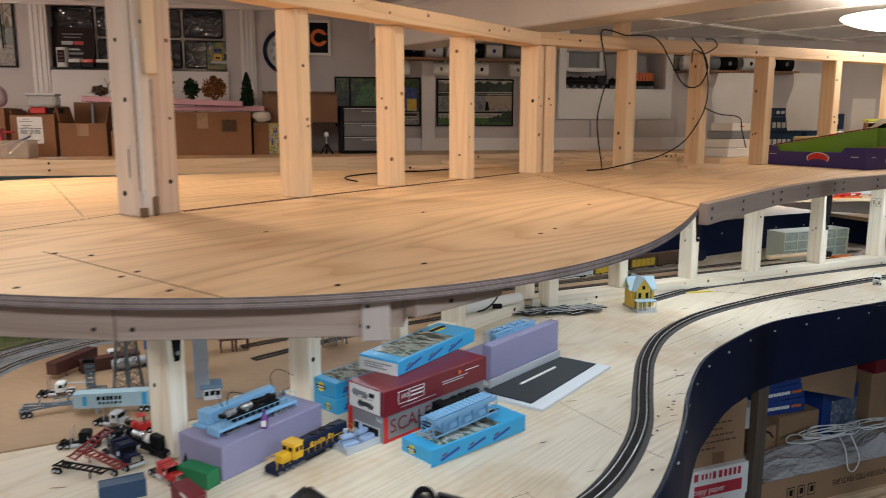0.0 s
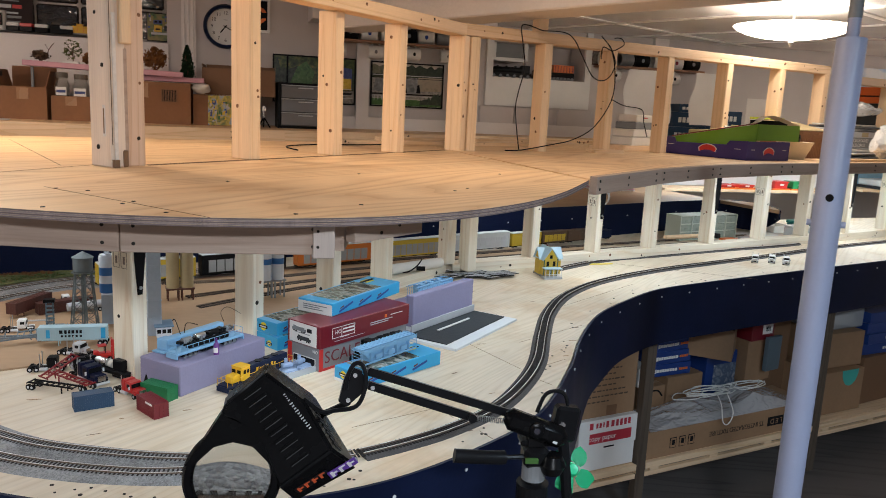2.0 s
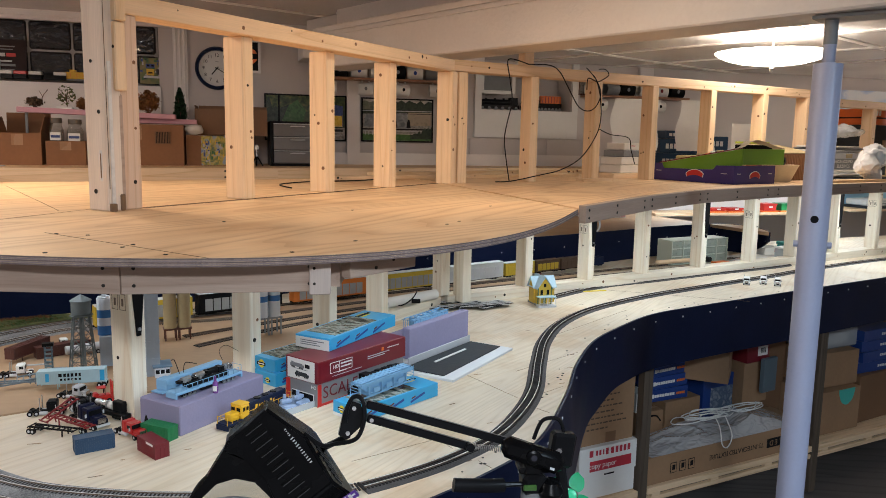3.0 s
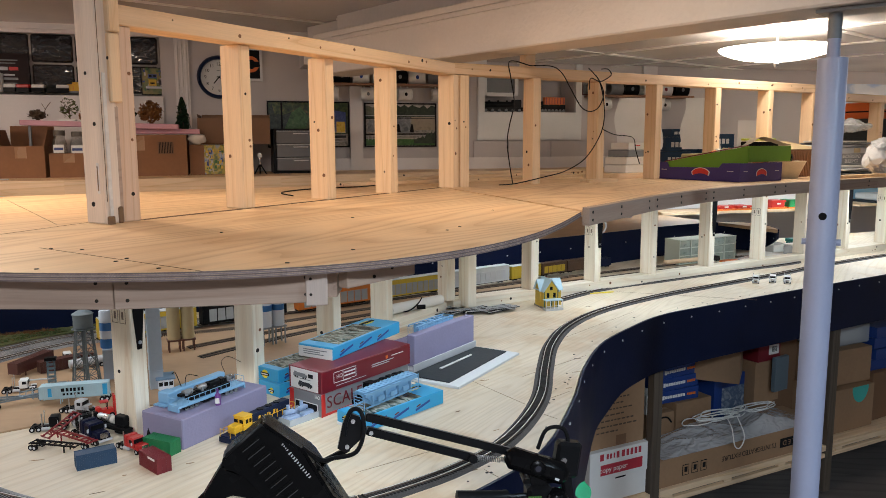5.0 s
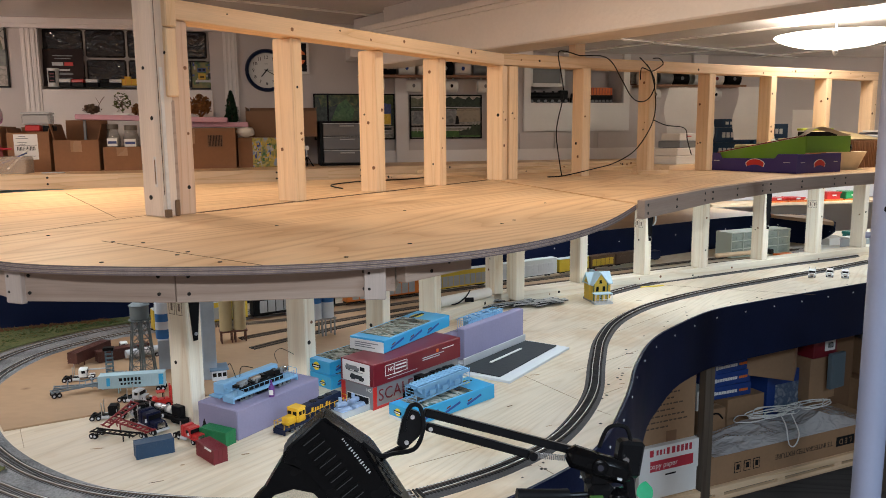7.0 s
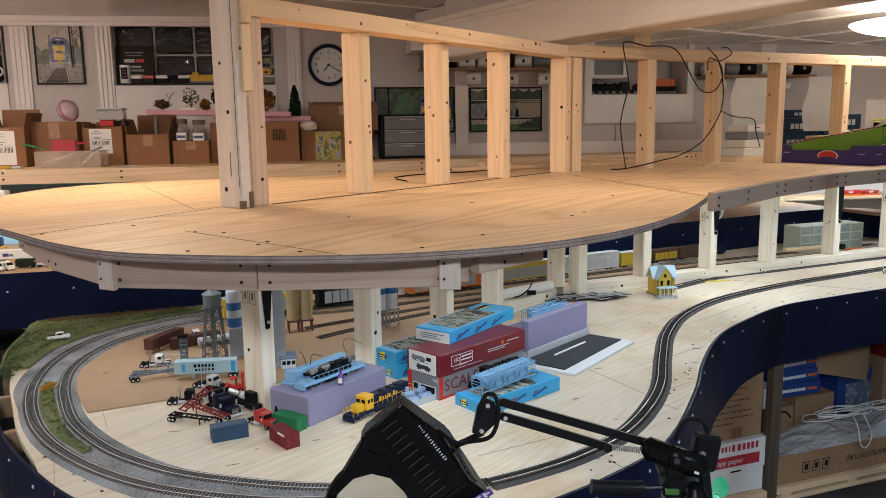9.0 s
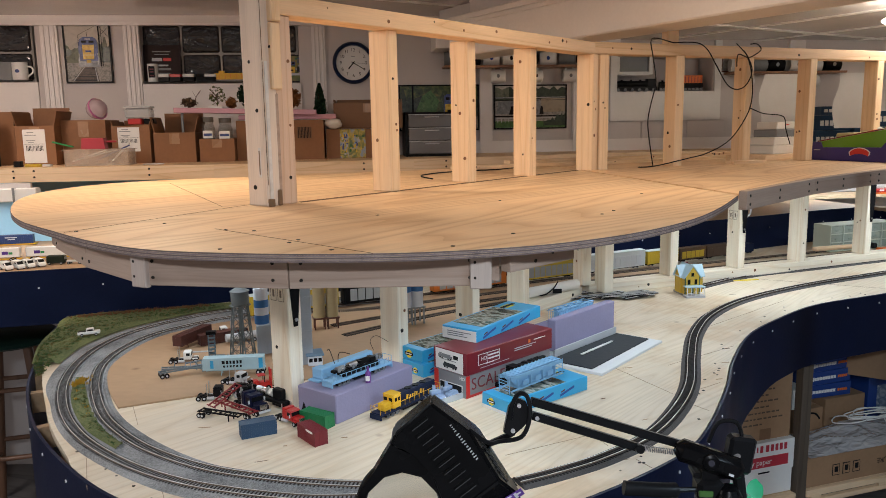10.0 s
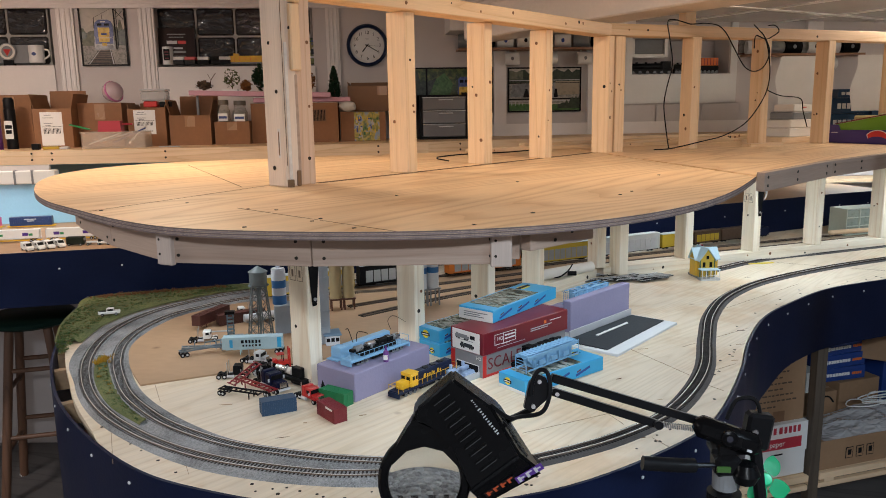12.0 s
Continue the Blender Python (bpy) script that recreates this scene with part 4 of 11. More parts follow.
knee.matrix_basis = pose(-2.45, 3.03, 0, 0, 0, 4)
tagged(knee, "plain grey board wall beneath the wall bench", "wall", kind="structure")


def wall_bench():
    """The upper shelf along the wall, with its timber edge."""
    ob = thing("wall_shelf", "pine shelf along the wall with a screwed edge board", "shelf", kind="structure")
    front = [Vector((-3.4, 2.78, 0)), Vector((-2.3, 2.955, 0)), Vector((-1.33, 3.115, 0)), Vector((-0.45, 3.42, 0)), Vector((0.3, 3.80, 0)), Vector((1.0, 4.05, 0)), Vector((2.4, 4.55, 0))]
    a, b = wall_m(-3.4, 0).translation, wall_m(3.4, 0).translation
    part("plywood_sheet", slab(B(), front + [Vector((b.x, b.y - 0.02, 0)), Vector((a.x, a.y - 0.02, 0))], UPPER - 0.019, UPPER), PLY_UP, ob)
    for p, q in zip(front, front[1:]):
        dv, mid = q - p, (p + q) / 2
        bd = part("edge_board", box(B(), dv.length + 0.004, 0.019, 0.063, 0, -0.0095, 0), PINE_X, ob)
        bd.matrix_basis = pose(mid.x, mid.y, UPPER - 0.058, 0, 0, math.degrees(math.atan2(dv.y, dv.x)))
        for k in range(int(dv.length / 0.5) + 1):
            for dx in (0,):
                for h in (0.022, 0.05):
                    part("screw", tube(B(), 0.005, 0.0015, -0.3 * dv.length + k * 0.5 + dx * (k % 2), -0.0205, h, seg=8, axis="Y"), SCREW, bd)


wall_bench()

# ---- boxes, foam and sheets on the lower deck ----
INK = paint("black_ink", (0.01, 0.01, 0.012), 0.5, 0.1, 10, 0)
PRINT_W = paint("printed_white", (0.75, 0.74, 0.72), 0.5, 0.04, 10, 0)
PRINT_Y = paint("printed_yellow", (0.80, 0.62, 0.02), 0.4, 0.05, 10, 0)
SLATE = paint("dark_grey_sheet", (0.045, 0.050, 0.055), 0.6, 0.15, 8, 0.03)
SILVER = paint("box_silver", (0.22, 0.22, 0.235), 0.4, 0.08, 8, 0)


def artwork(name, colours, scale=9.0, seed=0.0, rough=0.35, stretch=(1, 1, 1)):
    """A printed picture reduced to soft blotches of its own colours."""
    m = bpy.data.materials.new(name)
    t, n, l, b = nodes_of(m)
    mp = link_map(t, "Object", tuple(scale * v for v in stretch))
    mp.inputs["Location"].default_value = (seed, seed * 1.7, 0.3 * seed)
    no = n.new("ShaderNodeTexNoise")
    no.inputs["Scale"].default_value, no.inputs["Detail"].default_value, no.inputs["Distortion"].default_value = 1.0, 4, 0.6
    l.new(mp.outputs[0], no.inputs[0])
    k = len(colours)
    r = ramp(t, [(0.28 + 0.44 * i / (k - 1), c) for i, c in enumerate(colours)])
    r.color_ramp.interpolation = "EASE"
    l.new(no.outputs[0], r.inputs[0])
    l.new(r.outputs[0], b.inputs["Base Color"])
    b.inputs["Roughness"].default_value = rough
    return m


# clear box window: dark contents with the pale sheen painted in as blotches
ART_WINDOW = artwork("window_sheen", [(0.02, 0.03, 0.03), (0.06, 0.08, 0.07), (0.22, 0.23, 0.19), (0.42, 0.44, 0.40), (0.10, 0.16, 0.14), (0.04, 0.06, 0.06)], 55, 1.0, 0.12, (1, 0.5, 1))


def panel(parent, mat, w, h, m, name="print", t=0.0006, label=""):
    """A thin printed panel lying in m's xy plane, base centre at m."""
    ob = part(name, box(B(), w, h, t), mat, parent, label)
    ob.matrix_basis = m
    return ob


def face_m(side, L, W, H, u=0.0, v=0.0, out=0.0001):
    """The plane of a box's face, with x to the right as one looks at it; u, v from the face's centre."""
    if side == "end":      # the -x end
        return Matrix.Translation((-L / 2 - out, -u, H / 2 + v)) @ Matrix.Rotation(radians(90), 4, "X") @ Matrix.Rotation(radians(-90), 4, "Y")
    if side == "side":     # the -y side
        return Matrix.Translation((u, -W / 2 - out, H / 2 + v)) @ Matrix.Rotation(radians(90), 4, "X")
    return Matrix.Translation((u, v, H + out))


def carton(name, label, L, W, H, m, mat, group=""):
    ob = thing(name, label, "box", m, group)
    part("body", box(B(), L, W, H, bevel=0.0012), mat, ob)
    return ob


def bars(parent, mat, side, L, W, H, u, v, w, rows, pitch, t=0.0007, share=None):
    for k in range(rows):
        ww = w * (1 if not share else share[k % len(share)])
        panel(parent, mat, ww, pitch * 0.42, face_m(side, L, W, H, u - (w - ww) / 2, v - k * pitch, t * 0.5), "printed_line", 0.0004)


def hobby_box(L, W, H, m, label, tear=False):
    """A light blue kit box with a yellow oval badge, window lid and slanted lettering bars."""
    ob = carton("kit_box", label, L, W, H, m, LBLUE, "kit boxes")
    panel(ob, ART_WINDOW, L * 0.62, W * 0.86, face_m("top", L, W, H, -L * 0.08, 0), "lid_picture", label="clear lid window, its dark inside and pale sheen put into the colour")
    panel(ob, PRINT_Y, L * 0.12, W * 0.22, face_m("top", L, W, H, L * 0.33, W * 0.2), "badge")
    panel(ob, INK, L * 0.2, W * 0.1, face_m("top", L, W, H, L * 0.33, W * 0.2, 0.0008), "badge_band")
    for k in range(3):
        mm = face_m("side", L, W, H, -L * 0.32 + L * 0.27 * k, 0) @ Matrix.Rotation(radians(14), 4, "Z")
        panel(ob, DBLUE, L * 0.19, H * 0.16, mm @ Matrix.Translation((0, -H * 0.08, 0)), "printed_line")
        panel(ob, MAROON, L * 0.05, H * 0.10, mm @ Matrix.Translation((-L * 0.05, H * 0.12, 0)), "printed_line")
    return ob


def badge(ob, L, W, H, w, u=0.0, v=0.0):
    part("badge", lathe(B(), [(0, 0), (w / 2, 0), (w / 2, 0.0006), (0, 0.0006)], 20), PRINT_Y, ob).matrix_basis = face_m("end", L, W, H, u, v) @ Matrix.Diagonal((1.0, 0.95, 1, 1))
    panel(ob, INK, w * 1.35, w * 0.36, face_m("end", L, W, H, u, v, 0.0009), "badge_band")
    panel(ob, PRINT_W, w * 1.0, w * 0.12, face_m("end", L, W, H, u, v, 0.0017), "printed_line")


YB = 48.0
g = carton("model_box", "grey and red long locomotive box with black lettering", 0.305, 0.104, 0.053, pose(-0.044, 1.508, LOWER, 0, 0, YB), SILVER)
panel(g, RED, 0.012, 0.052, face_m("side", 0.305, 0.104, 0.053, -0.146, 0), "stripe")
panel(g, RED, 0.305, 0.006, face_m("side", 0.305, 0.104, 0.053, 0, -0.0235), "stripe")
panel(g, RED, 0.014, 0.052, face_m("end", 0.305, 0.104, 0.053, -0.045, 0), "stripe")
panel(g, PRINT_W, 0.074, 0.02, face_m("end", 0.305, 0.104, 0.053, 0.004, -0.008), "stripe")
panel(g, INK, 0.07, 0.016, face_m("end", 0.305, 0.104, 0.053, 0.004, -0.008, 0.0009), "logo_bar")
words("HO", 0.011, PRINT_W, g, face_m("end", 0.305, 0.104, 0.053, 0.04, 0.018))
words("SCALE", 0.040, MAROON, g, face_m("side", 0.305, 0.104, 0.053, -0.077, 0.002), spacing=1.05)
mb = carton("model_box", "maroon long locomotive box with white end label", 0.31, 0.108, 0.052, pose(-0.042, 1.510, LOWER + 0.0535, 0, 0, YB), MAROON)
e3 = (0.31, 0.108, 0.052)
panel(mb, PRINT_W, 0.090, 0.048, face_m("end", *e3, -0.002, 0), "label", label="white paper label with a locomotive drawing")
for u, v, mt in ((-0.014, 0.008, GREY), (0.002, -0.012, SLATE)):
    panel(mb, mt, 0.046, 0.0065, face_m("end", *e3, u, v, 0.0009), "drawing")
    panel(mb, mt, 0.028, 0.0030, face_m("end", *e3, u + 0.003, v + 0.0046, 0.0009), "drawing")
    panel(mb, mt, 0.008, 0.0045, face_m("end", *e3, u - 0.016, v + 0.0052, 0.0009), "drawing")
    for w0 in (-0.017, -0.010, 0.010, 0.017):
        panel(mb, INK, 0.0045, 0.0030, face_m("end", *e3, u + w0, v - 0.0045, 0.0011), "drawing")
panel(mb, INK, 0.015, 0.009, face_m("end", *e3, 0.020, 0.011, 0.0009), "barcode")
bars(mb, GREY, "end", *e3, -0.004, 0.001, 0.05, 1, 0.003, 0.0018)
words("HO", 0.013, PRINT_W, mb, face_m("side", *e3, -0.098, 0.0045))
bars(mb, PRINT_W, "side", *e3, -0.065, 0.009, 0.036, 2, 0.008)
bars(mb, PRINT_W, "side", *e3, -0.078, -0.009, 0.028, 1, 0.004)
for dx, w, dz, h in ((-0.0805, 0.072, 0.016, 0.0012), (-0.0805, 0.072, -0.008, 0.0012), (-0.1165, 0.0012, 0.004, 0.0245), (-0.0445, 0.0012, 0.004, 0.0245), (-0.087, 0.0012, 0.004, 0.0245)):
    panel(mb, PRINT_W, w, h, face_m("side", *e3, dx, dz), "frame_line")
bars(mb, LGREY, "side", *e3, -0.06, -0.016, 0.10, 1, 0.003)
bars(mb, LGREY, "side", *e3, 0.05, 0.004, 0.08, 2, 0.005, share=[1, 0.8])
bars(mb, PRINT_W, "side", *e3, 0.105, 0.012, 0.045, 1, 0.005)
panel(mb, ORANGE, 0.008, 0.008, face_m("side", *e3, 0.065, 0.012), "logo_shape")
kb = hobby_box(0.30, 0.102, 0.031, pose(-0.046, 1.603, LOWER + 0.106, 0, 0, 57), "light blue kit box with window lid lying on the maroon box")
panel(kb, PRINT_W, 0.10, 0.026, face_m("end", 0.30, 0.102, 0.031, 0, -0.002), "label", label="white end label")
bars(kb, GREY, "end", 0.30, 0.102, 0.031, 0, 0.004, 0.07, 3, 0.005, 0.0018, [1, 0.7, 0.85])
kb = hobby_box(0.255, 0.085, 0.033, pose(0.052, 1.376, LOWER, 0, 0, 43), "open light blue kit box carrying a blue hopper car")
badge(kb, 0.255, 0.085, 0.033, 0.018, -0.012, 0.002)
panel(kb, PRINT_W, 0.084, 0.007, face_m("end", 0.255, 0.085, 0.033, 0, -0.013), "stripe")
kb = hobby_box(0.21, 0.08, 0.032, pose(-0.185, 1.622, LOWER + 0.0335, 0, 0, 50), "light blue kit box stacked on another kit box")
badge(kb, 0.21, 0.08, 0.032, 0.022, -0.008, 0)
kb = hobby_box(0.22, 0.082, 0.033, pose(-0.172, 1.612, LOWER, 0, 0, 46), "light blue kit box beneath another kit box")
badge(kb, 0.22, 0.082, 0.033, 0.016, 0.01, -0.004)


def foam(L, W, H, m, label):
    ob = thing("foam_block", label, "foam", m)
    bm = box(B(), L, W, H, bevel=0.002)
    part("block", bm, PURPLE, ob)
    return ob


f1 = foam(0.25, 0.118, 0.064, pose(-0.352, 1.337, LOWER, 0, 0, 56.5), "lilac rigid foam block used as a work stand")
nb = B()
vv = [nb.verts.new(v) for v in ((-0.1254, 0.026, 0.0), (-0.1254, 0.052, 0.0), (-0.1254, 0.041, 0.030))]
v2 = [nb.verts.new(v.co + Vector((0.012, 0, 0))) for v in vv]
nb.faces.new(vv)
nb.faces.new(v2[::-1])
for i in range(3):
    nb.faces.new((vv[i], vv[(i + 1) % 3], v2[(i + 1) % 3], v2[i]))
part("notch", nb, BLACK, f1, "dark triangular cut in the end")
cr = thing("foam_cradle", "tall lilac foam cradle standing on a folded tray", "foam", pose(0.178, 1.818, LOWER + 0.0168, 0, 0, 51))
part("lip", box(B(), 0.30, 0.026, 0.086, 0, -0.0295, 0, bevel=0.002), PURPLE, cr)
part("bed", box(B(), 0.30, 0.058, 0.058, 0, 0.0135, 0, bevel=0.002), PURPLE, cr)


def sheet(name, label, L, W, H, m, mat, cat="sheet"):
    ob = part(name, box(B(), L, W, H, bevel=0.0008), mat)
    ob.matrix_basis = m
    return tagged(ob, label, cat)


sheet("foam_board", "white foam board sheet lying on the deck", 0.36, 0.25, 0.007, pose(0.222, 1.748, LOWER, 0, 0, 55), paint("foam_board", (0.66, 0.69, 0.72), 0.6, 0.05, 6, 0.02))
sheet("card_sheet", "dark grey card sheet on a white foam board", 0.335, 0.205, 0.003, pose(0.212, 1.755, LOWER + 0.0073, 0, 0, 55), SLATE)
sheet("styrene_strip", "white plastic strip lying on dark card", 0.16, 0.007, 0.003, pose(0.235, 1.735, LOWER + 0.0108, 0, 0, 52), WHITE, "strip")
tr = thing("plastic_tray", "light grey folded plastic tray under the foam block", "tray", pose(0.165, 1.80, LOWER + 0.0108, 0, 0, 51))
part("floor", box(B(), 0.31, 0.115, 0.006), LGREY, tr)
part("lip", box(B(), 0.31, 0.004, 0.016, 0, -0.057, 0.004), LGREY, tr)


def hopper(m, mat, label, L=0.165, covered=True):
    """A model three-bay hopper car body."""
    ob = thing("hopper_car", label, "model car", m)
    h, w = 0.043, 0.036
    bm = B()
    slope = 0.024
    for a, b, zz in ((-L / 2 + slope, L / 2 - slope, 0.016),):
        bm = B()
        prof = [(-w / 2 + 0.009, 0.014), (-w / 2 + 0.008, h - 0.004), (-w / 2 + 0.004, h), (w / 2 - 0.004, h), (w / 2 - 0.008, h - 0.004), (w / 2 - 0.009, 0.014)]
        low = {0.014: slope}
        p0 = [bm.verts.new((-L / 2 + low.get(z, 0.002), y, z)) for y, z in prof]
        p1 = [bm.verts.new((L / 2 - low.get(z, 0.002), y, z)) for y, z in prof]
        bm.faces.new(p0)
        bm.faces.new(p1[::-1])
        for i in range(6):
            bm.faces.new((p0[i], p0[(i + 1) % 6], p1[(i + 1) % 6], p1[i]))
        part("body", bm, mat, ob)
    for sy in (-1, 1):
        part("top_sheet", box(B(), L, 0.003, 0.008, 0, sy * (w / 2 - 0.0015), h - 0.010), mat, ob)
    for k in range(4):
        part("divider", box(B(), 0.0022, w, h - 0.014, -L * 0.36 + k * L * 0.24, 0, 0.009), mat, ob)
    for k in range(3):
        x = (k - 1) * L * 0.24
        bm = B()
        top = [bm.verts.new((x + sx * 0.018, sy * w * 0.40, 0.015)) for sx, sy in ((-1, -1), (1, -1), (1, 1), (-1, 1))]
        bot = [bm.verts.new((x + sx * 0.007, sy * w * 0.25, 0.002)) for sx, sy in ((-1, -1), (1, -1), (1, 1), (-1, 1))]
        bm.faces.new(top)
        bm.faces.new(bot[::-1])
        for i in range(4):
            bm.faces.new((top[i], top[(i + 1) % 4], bot[(i + 1) % 4], bot[i]))
        part("bay", bm, mat, ob)
        for sy in (-1, 1):
            part("gusset", box(B(), 0.020, 0.004, 0.012, x + 0.005, sy * (w / 2 - 0.003), 0.012, bevel=0.001), mat, ob)
    for k in range(14):
        part("rib", box(B(), 0.0022, w - 0.006, 0.0016, -L * 0.45 + k * L * 0.0692, 0, h - 0.0004), mat, ob)
    for s in (-1, 1):
        for k in range(5):
            part("rung", box(B(), 0.001, w * 0.9, 0.001, s * (L / 2 + 0.004), 0, 0.010 + 0.007 * k), mat, ob)
        for y in (-1, 1):
            part("rail_post", box(B(), 0.0012, 0.0012, 0.038, s * (L / 2 + 0.004), y * w * 0.45, 0.004), mat, ob)
        part("side_sill", box(B(), L, 0.0025, 0.003, 0, s * w * 0.5, 0.008), mat, ob)
    return ob


hopper(pose(0.042, 1.372, LOWER + 0.034, 0, -2.5, 44), SKY_B, "pale blue three-bay hopper car on a kit box")


def gp_loco(m, cab_mat, hood_mat, label, L=0.20, cab=True, trim=None):
    """A model road-switcher: sill, trucks, long hood, cab and railings."""
    ob = thing("model_locomotive", label, "locomotive", m)
    part("sill", box(B(), L, 0.034, 0.006, 0, 0, 0.010, bevel=0.001), trim or cab_mat, ob)
    part("fuel_tank", box(B(), L * 0.26, 0.026, 0.009, 0, 0, 0.002, bevel=0.002), BLACK, ob)
    for s in (-1, 1):
        t = part("truck", box(B(), L * 0.22, 0.026, 0.008, s * L * 0.30, 0, 0.003, bevel=0.001), BLACK, ob)
        for k in (-1, 0, 1):
            for y in (-1, 1):
                part("wheel", tube(B(), 0.0055, 0.003, s * L * 0.30 + k * L * 0.072, y * 0.0115 - 0.0015, 0.0055, seg=12, axis="Y"), GREY, t)
        part("pilot", box(B(), 0.003, 0.032, 0.011, s * L * 0.5, 0, 0.003), trim or cab_mat, ob)
    hh = 0.026 if cab else 0.012
    hood = part("long_hood", box(B(), L * 0.60, 0.022, hh, L * 0.14 * cab, 0, 0.016, bevel=0.002), hood_mat, ob)
    for k in range(3 * cab):
        part("fan", tube(B(), 0.008, 0.002, L * (0.02 + 0.13 * k), 0, 0.042, seg=14), BLACK, ob)
    for k in range(6 * cab):
        part("hood_door", box(B(), L * 0.07, 0.0232, 0.015, L * (-0.08 + 0.085 * k), 0, 0.018), hood_mat, ob)
    if cab:
        c = part("cab", box(B(), L * 0.13, 0.032, 0.029, -L * 0.24, 0, 0.016, bevel=0.0025), cab_mat, ob)
        part("roof", box(B(), L * 0.14, 0.030, 0.003, -L * 0.24, 0, 0.0445, bevel=0.001), cab_mat, c)
        for y in (-1, 1):
            part("window_pane", box(B(), L * 0.035, 0.0006, 0.008, -L * 0.265, y * 0.0162, 0.032), BLACK, c)
            part("window_pane", box(B(), L * 0.03, 0.0006, 0.008, -L * 0.215, y * 0.0162, 0.032), BLACK, c)
        for y in (-1, 1):
            part("windscreen", box(B(), 0.0006, 0.010, 0.008, -L * 0.3055, y * 0.0075, 0.032), BLACK, c)
        part("short_hood", box(B(), L * 0.12, 0.021, 0.017, -L * 0.36, 0, 0.016, bevel=0.002), cab_mat, ob)
    for s in (-1, 1):
        part("handrail", box(B(), L * 0.9, 0.0009, 0.0009, 0, s * 0.0163, 0.027), cab_mat, ob)
        for k in range(12):
            part("stanchion", box(B(), 0.0009, 0.0009, 0.012, -L * 0.44 + k * L * 0.08, s * 0.0163, 0.016), cab_mat, ob)
        for k in (-1, 1):
            part("end_rail", box(B(), 0.0009, 0.0009, 0.017, s * L * 0.5, k * 0.014, 0.014), cab_mat, ob)
        part("end_rail", box(B(), 0.0009, 0.028, 0.0009, s * L * 0.5, 0, 0.030), cab_mat, ob)
    return ob


NAVYL = paint("loco_dark_blue", (0.012, 0.018, 0.045), 0.4, 0.15, 14, 0)
sf = gp_loco(pose(-0.237, 1.308, LOWER + 0.0005, 0, 0, 56), YELLOW, NAVYL, "yellow and dark blue road-switcher model locomotive with yellow lettering", trim=NAVYL)
for x, w, h in ((-0.012, 0.009, 0.010), (-0.002, 0.006, 0.006), (0.006, 0.006, 0.006), (0.0135, 0.004, 0.009), (0.020, 0.006, 0.006), (0.034, 0.008, 0.010), (0.043, 0.006, 0.006)):
    panel(sf, YELLOW, w * 0.7, h, Matrix.Translation((x, -0.0124, 0.029 + h * 0.1)) @ Matrix.Rotation(radians(90), 4, "X") @ Matrix.Rotation(radians(-10), 4, "Z"), "logo_bar")
gp_loco(pose(0.026, 1.502, LOWER + 0.0005, 0, 0, 52), BLACK, BLACK, "black road-switcher model locomotive standing by a model box", L=0.19)
ch = gp_loco(pose(-0.345, 1.317, LOWER + 0.065, 0, 0, 55), SKY_B, BLACK, "light blue locomotive chassis with exposed motor and weights", L=0.185, cab=False, trim=SKY_B)
for k, (x, r, h, mt) in enumerate(((-0.055, 0.006, 0.022, GREY), (-0.02, 0.007, 0.026, STEEL), (0.02, 0.007, 0.024, BLACK_M), (0.06, 0.006, 0.016, GREY))):
    part("motor" if k in (1, 2) else "weight", tube(B(), r, h, x - h / 2, 0, 0.034, seg=16, axis="X"), mt, ch, "shiny metal drive part", smooth=True)
part("wire", cord(B(), [(-0.06, 0, 0.05), (-0.045, 0.01, 0.066), (-0.02, 0.004, 0.058)], 0.0008, 5), BLACK, ch)
part("wire", cord(B(), [(-0.07, 0, 0.05), (-0.088, -0.006, 0.085), (-0.10, -0.012, 0.088)], 0.0008, 5), BLACK, ch)
part("wire", cord(B(), [(0.05, 0, 0.05), (0.06, 0.02, 0.066), (0.09, 0.03, 0.07), (0.12, 0.02, 0.05)], 0.0006, 5), BLACK, ch)
rg = random.Random(77)
for k in range(16):
    x = -0.07 + 0.0095 * k
    part("gear_case" if k % 2 else "motor_clip", box(B(), rg.uniform(0.005, 0.011), rg.uniform(0.010, 0.020), rg.uniform(0.004, 0.012), x, rg.uniform(-0.003, 0.003), 0.028, bevel=0.0008), (BLACK, GREY, STEEL, BLACK_M)[k % 4], ch)
sh = thing("locomotive_shell", "light blue unpainted locomotive body shell", "model part", pose(-0.388, 1.363, LOWER + 0.065, 0, 0, 57))
part("hood", box(B(), 0.15, 0.021, 0.024, 0.015, 0, 0.003, bevel=0.003), SKY_B, sh)
part("walkway", box(B(), 0.19, 0.033, 0.003, 0, 0, 0), SKY_B, sh)
part("cab", box(B(), 0.026, 0.032, 0.024, -0.070, 0, 0.003, bevel=0.002), SKY_B, sh)
bt = thing("glue_bottle", "small purple bottle with a white label", "bottle", pose(-0.318, 1.286, LOWER + 0.064))
part("body", lathe(B(), [(0, 0), (0.006, 0), (0.006, 0.022), (0.003, 0.026), (0, 0.026)], 14), paint("purple_plastic", (0.13, 0.03, 0.22), 0.35, 0.1), bt, smooth=True)
part("label", box(B(), 0.009, 0.001, 0.011, 0, -0.0062, 0.005), PRINT_W, bt)
part("cap", lathe(B(), [(0, 0.026), (0.0028, 0.026), (0.0018, 0.036), (0, 0.036)], 10), paint("purple_cap", (0.12, 0.03, 0.2), 0.4), bt)
hopper(pose(0.152, 1.830, LOWER + 0.0168 + 0.0585 + 0.0195, 90, 0, 51), SKY_B, "light blue hopper car body lying in a foam cradle", L=0.175)
ga = thing("parts_tray", "clear plastic tray holding pale blue model castings", "tray", pose(-0.164, 1.362, LOWER, 0, 0, 46))
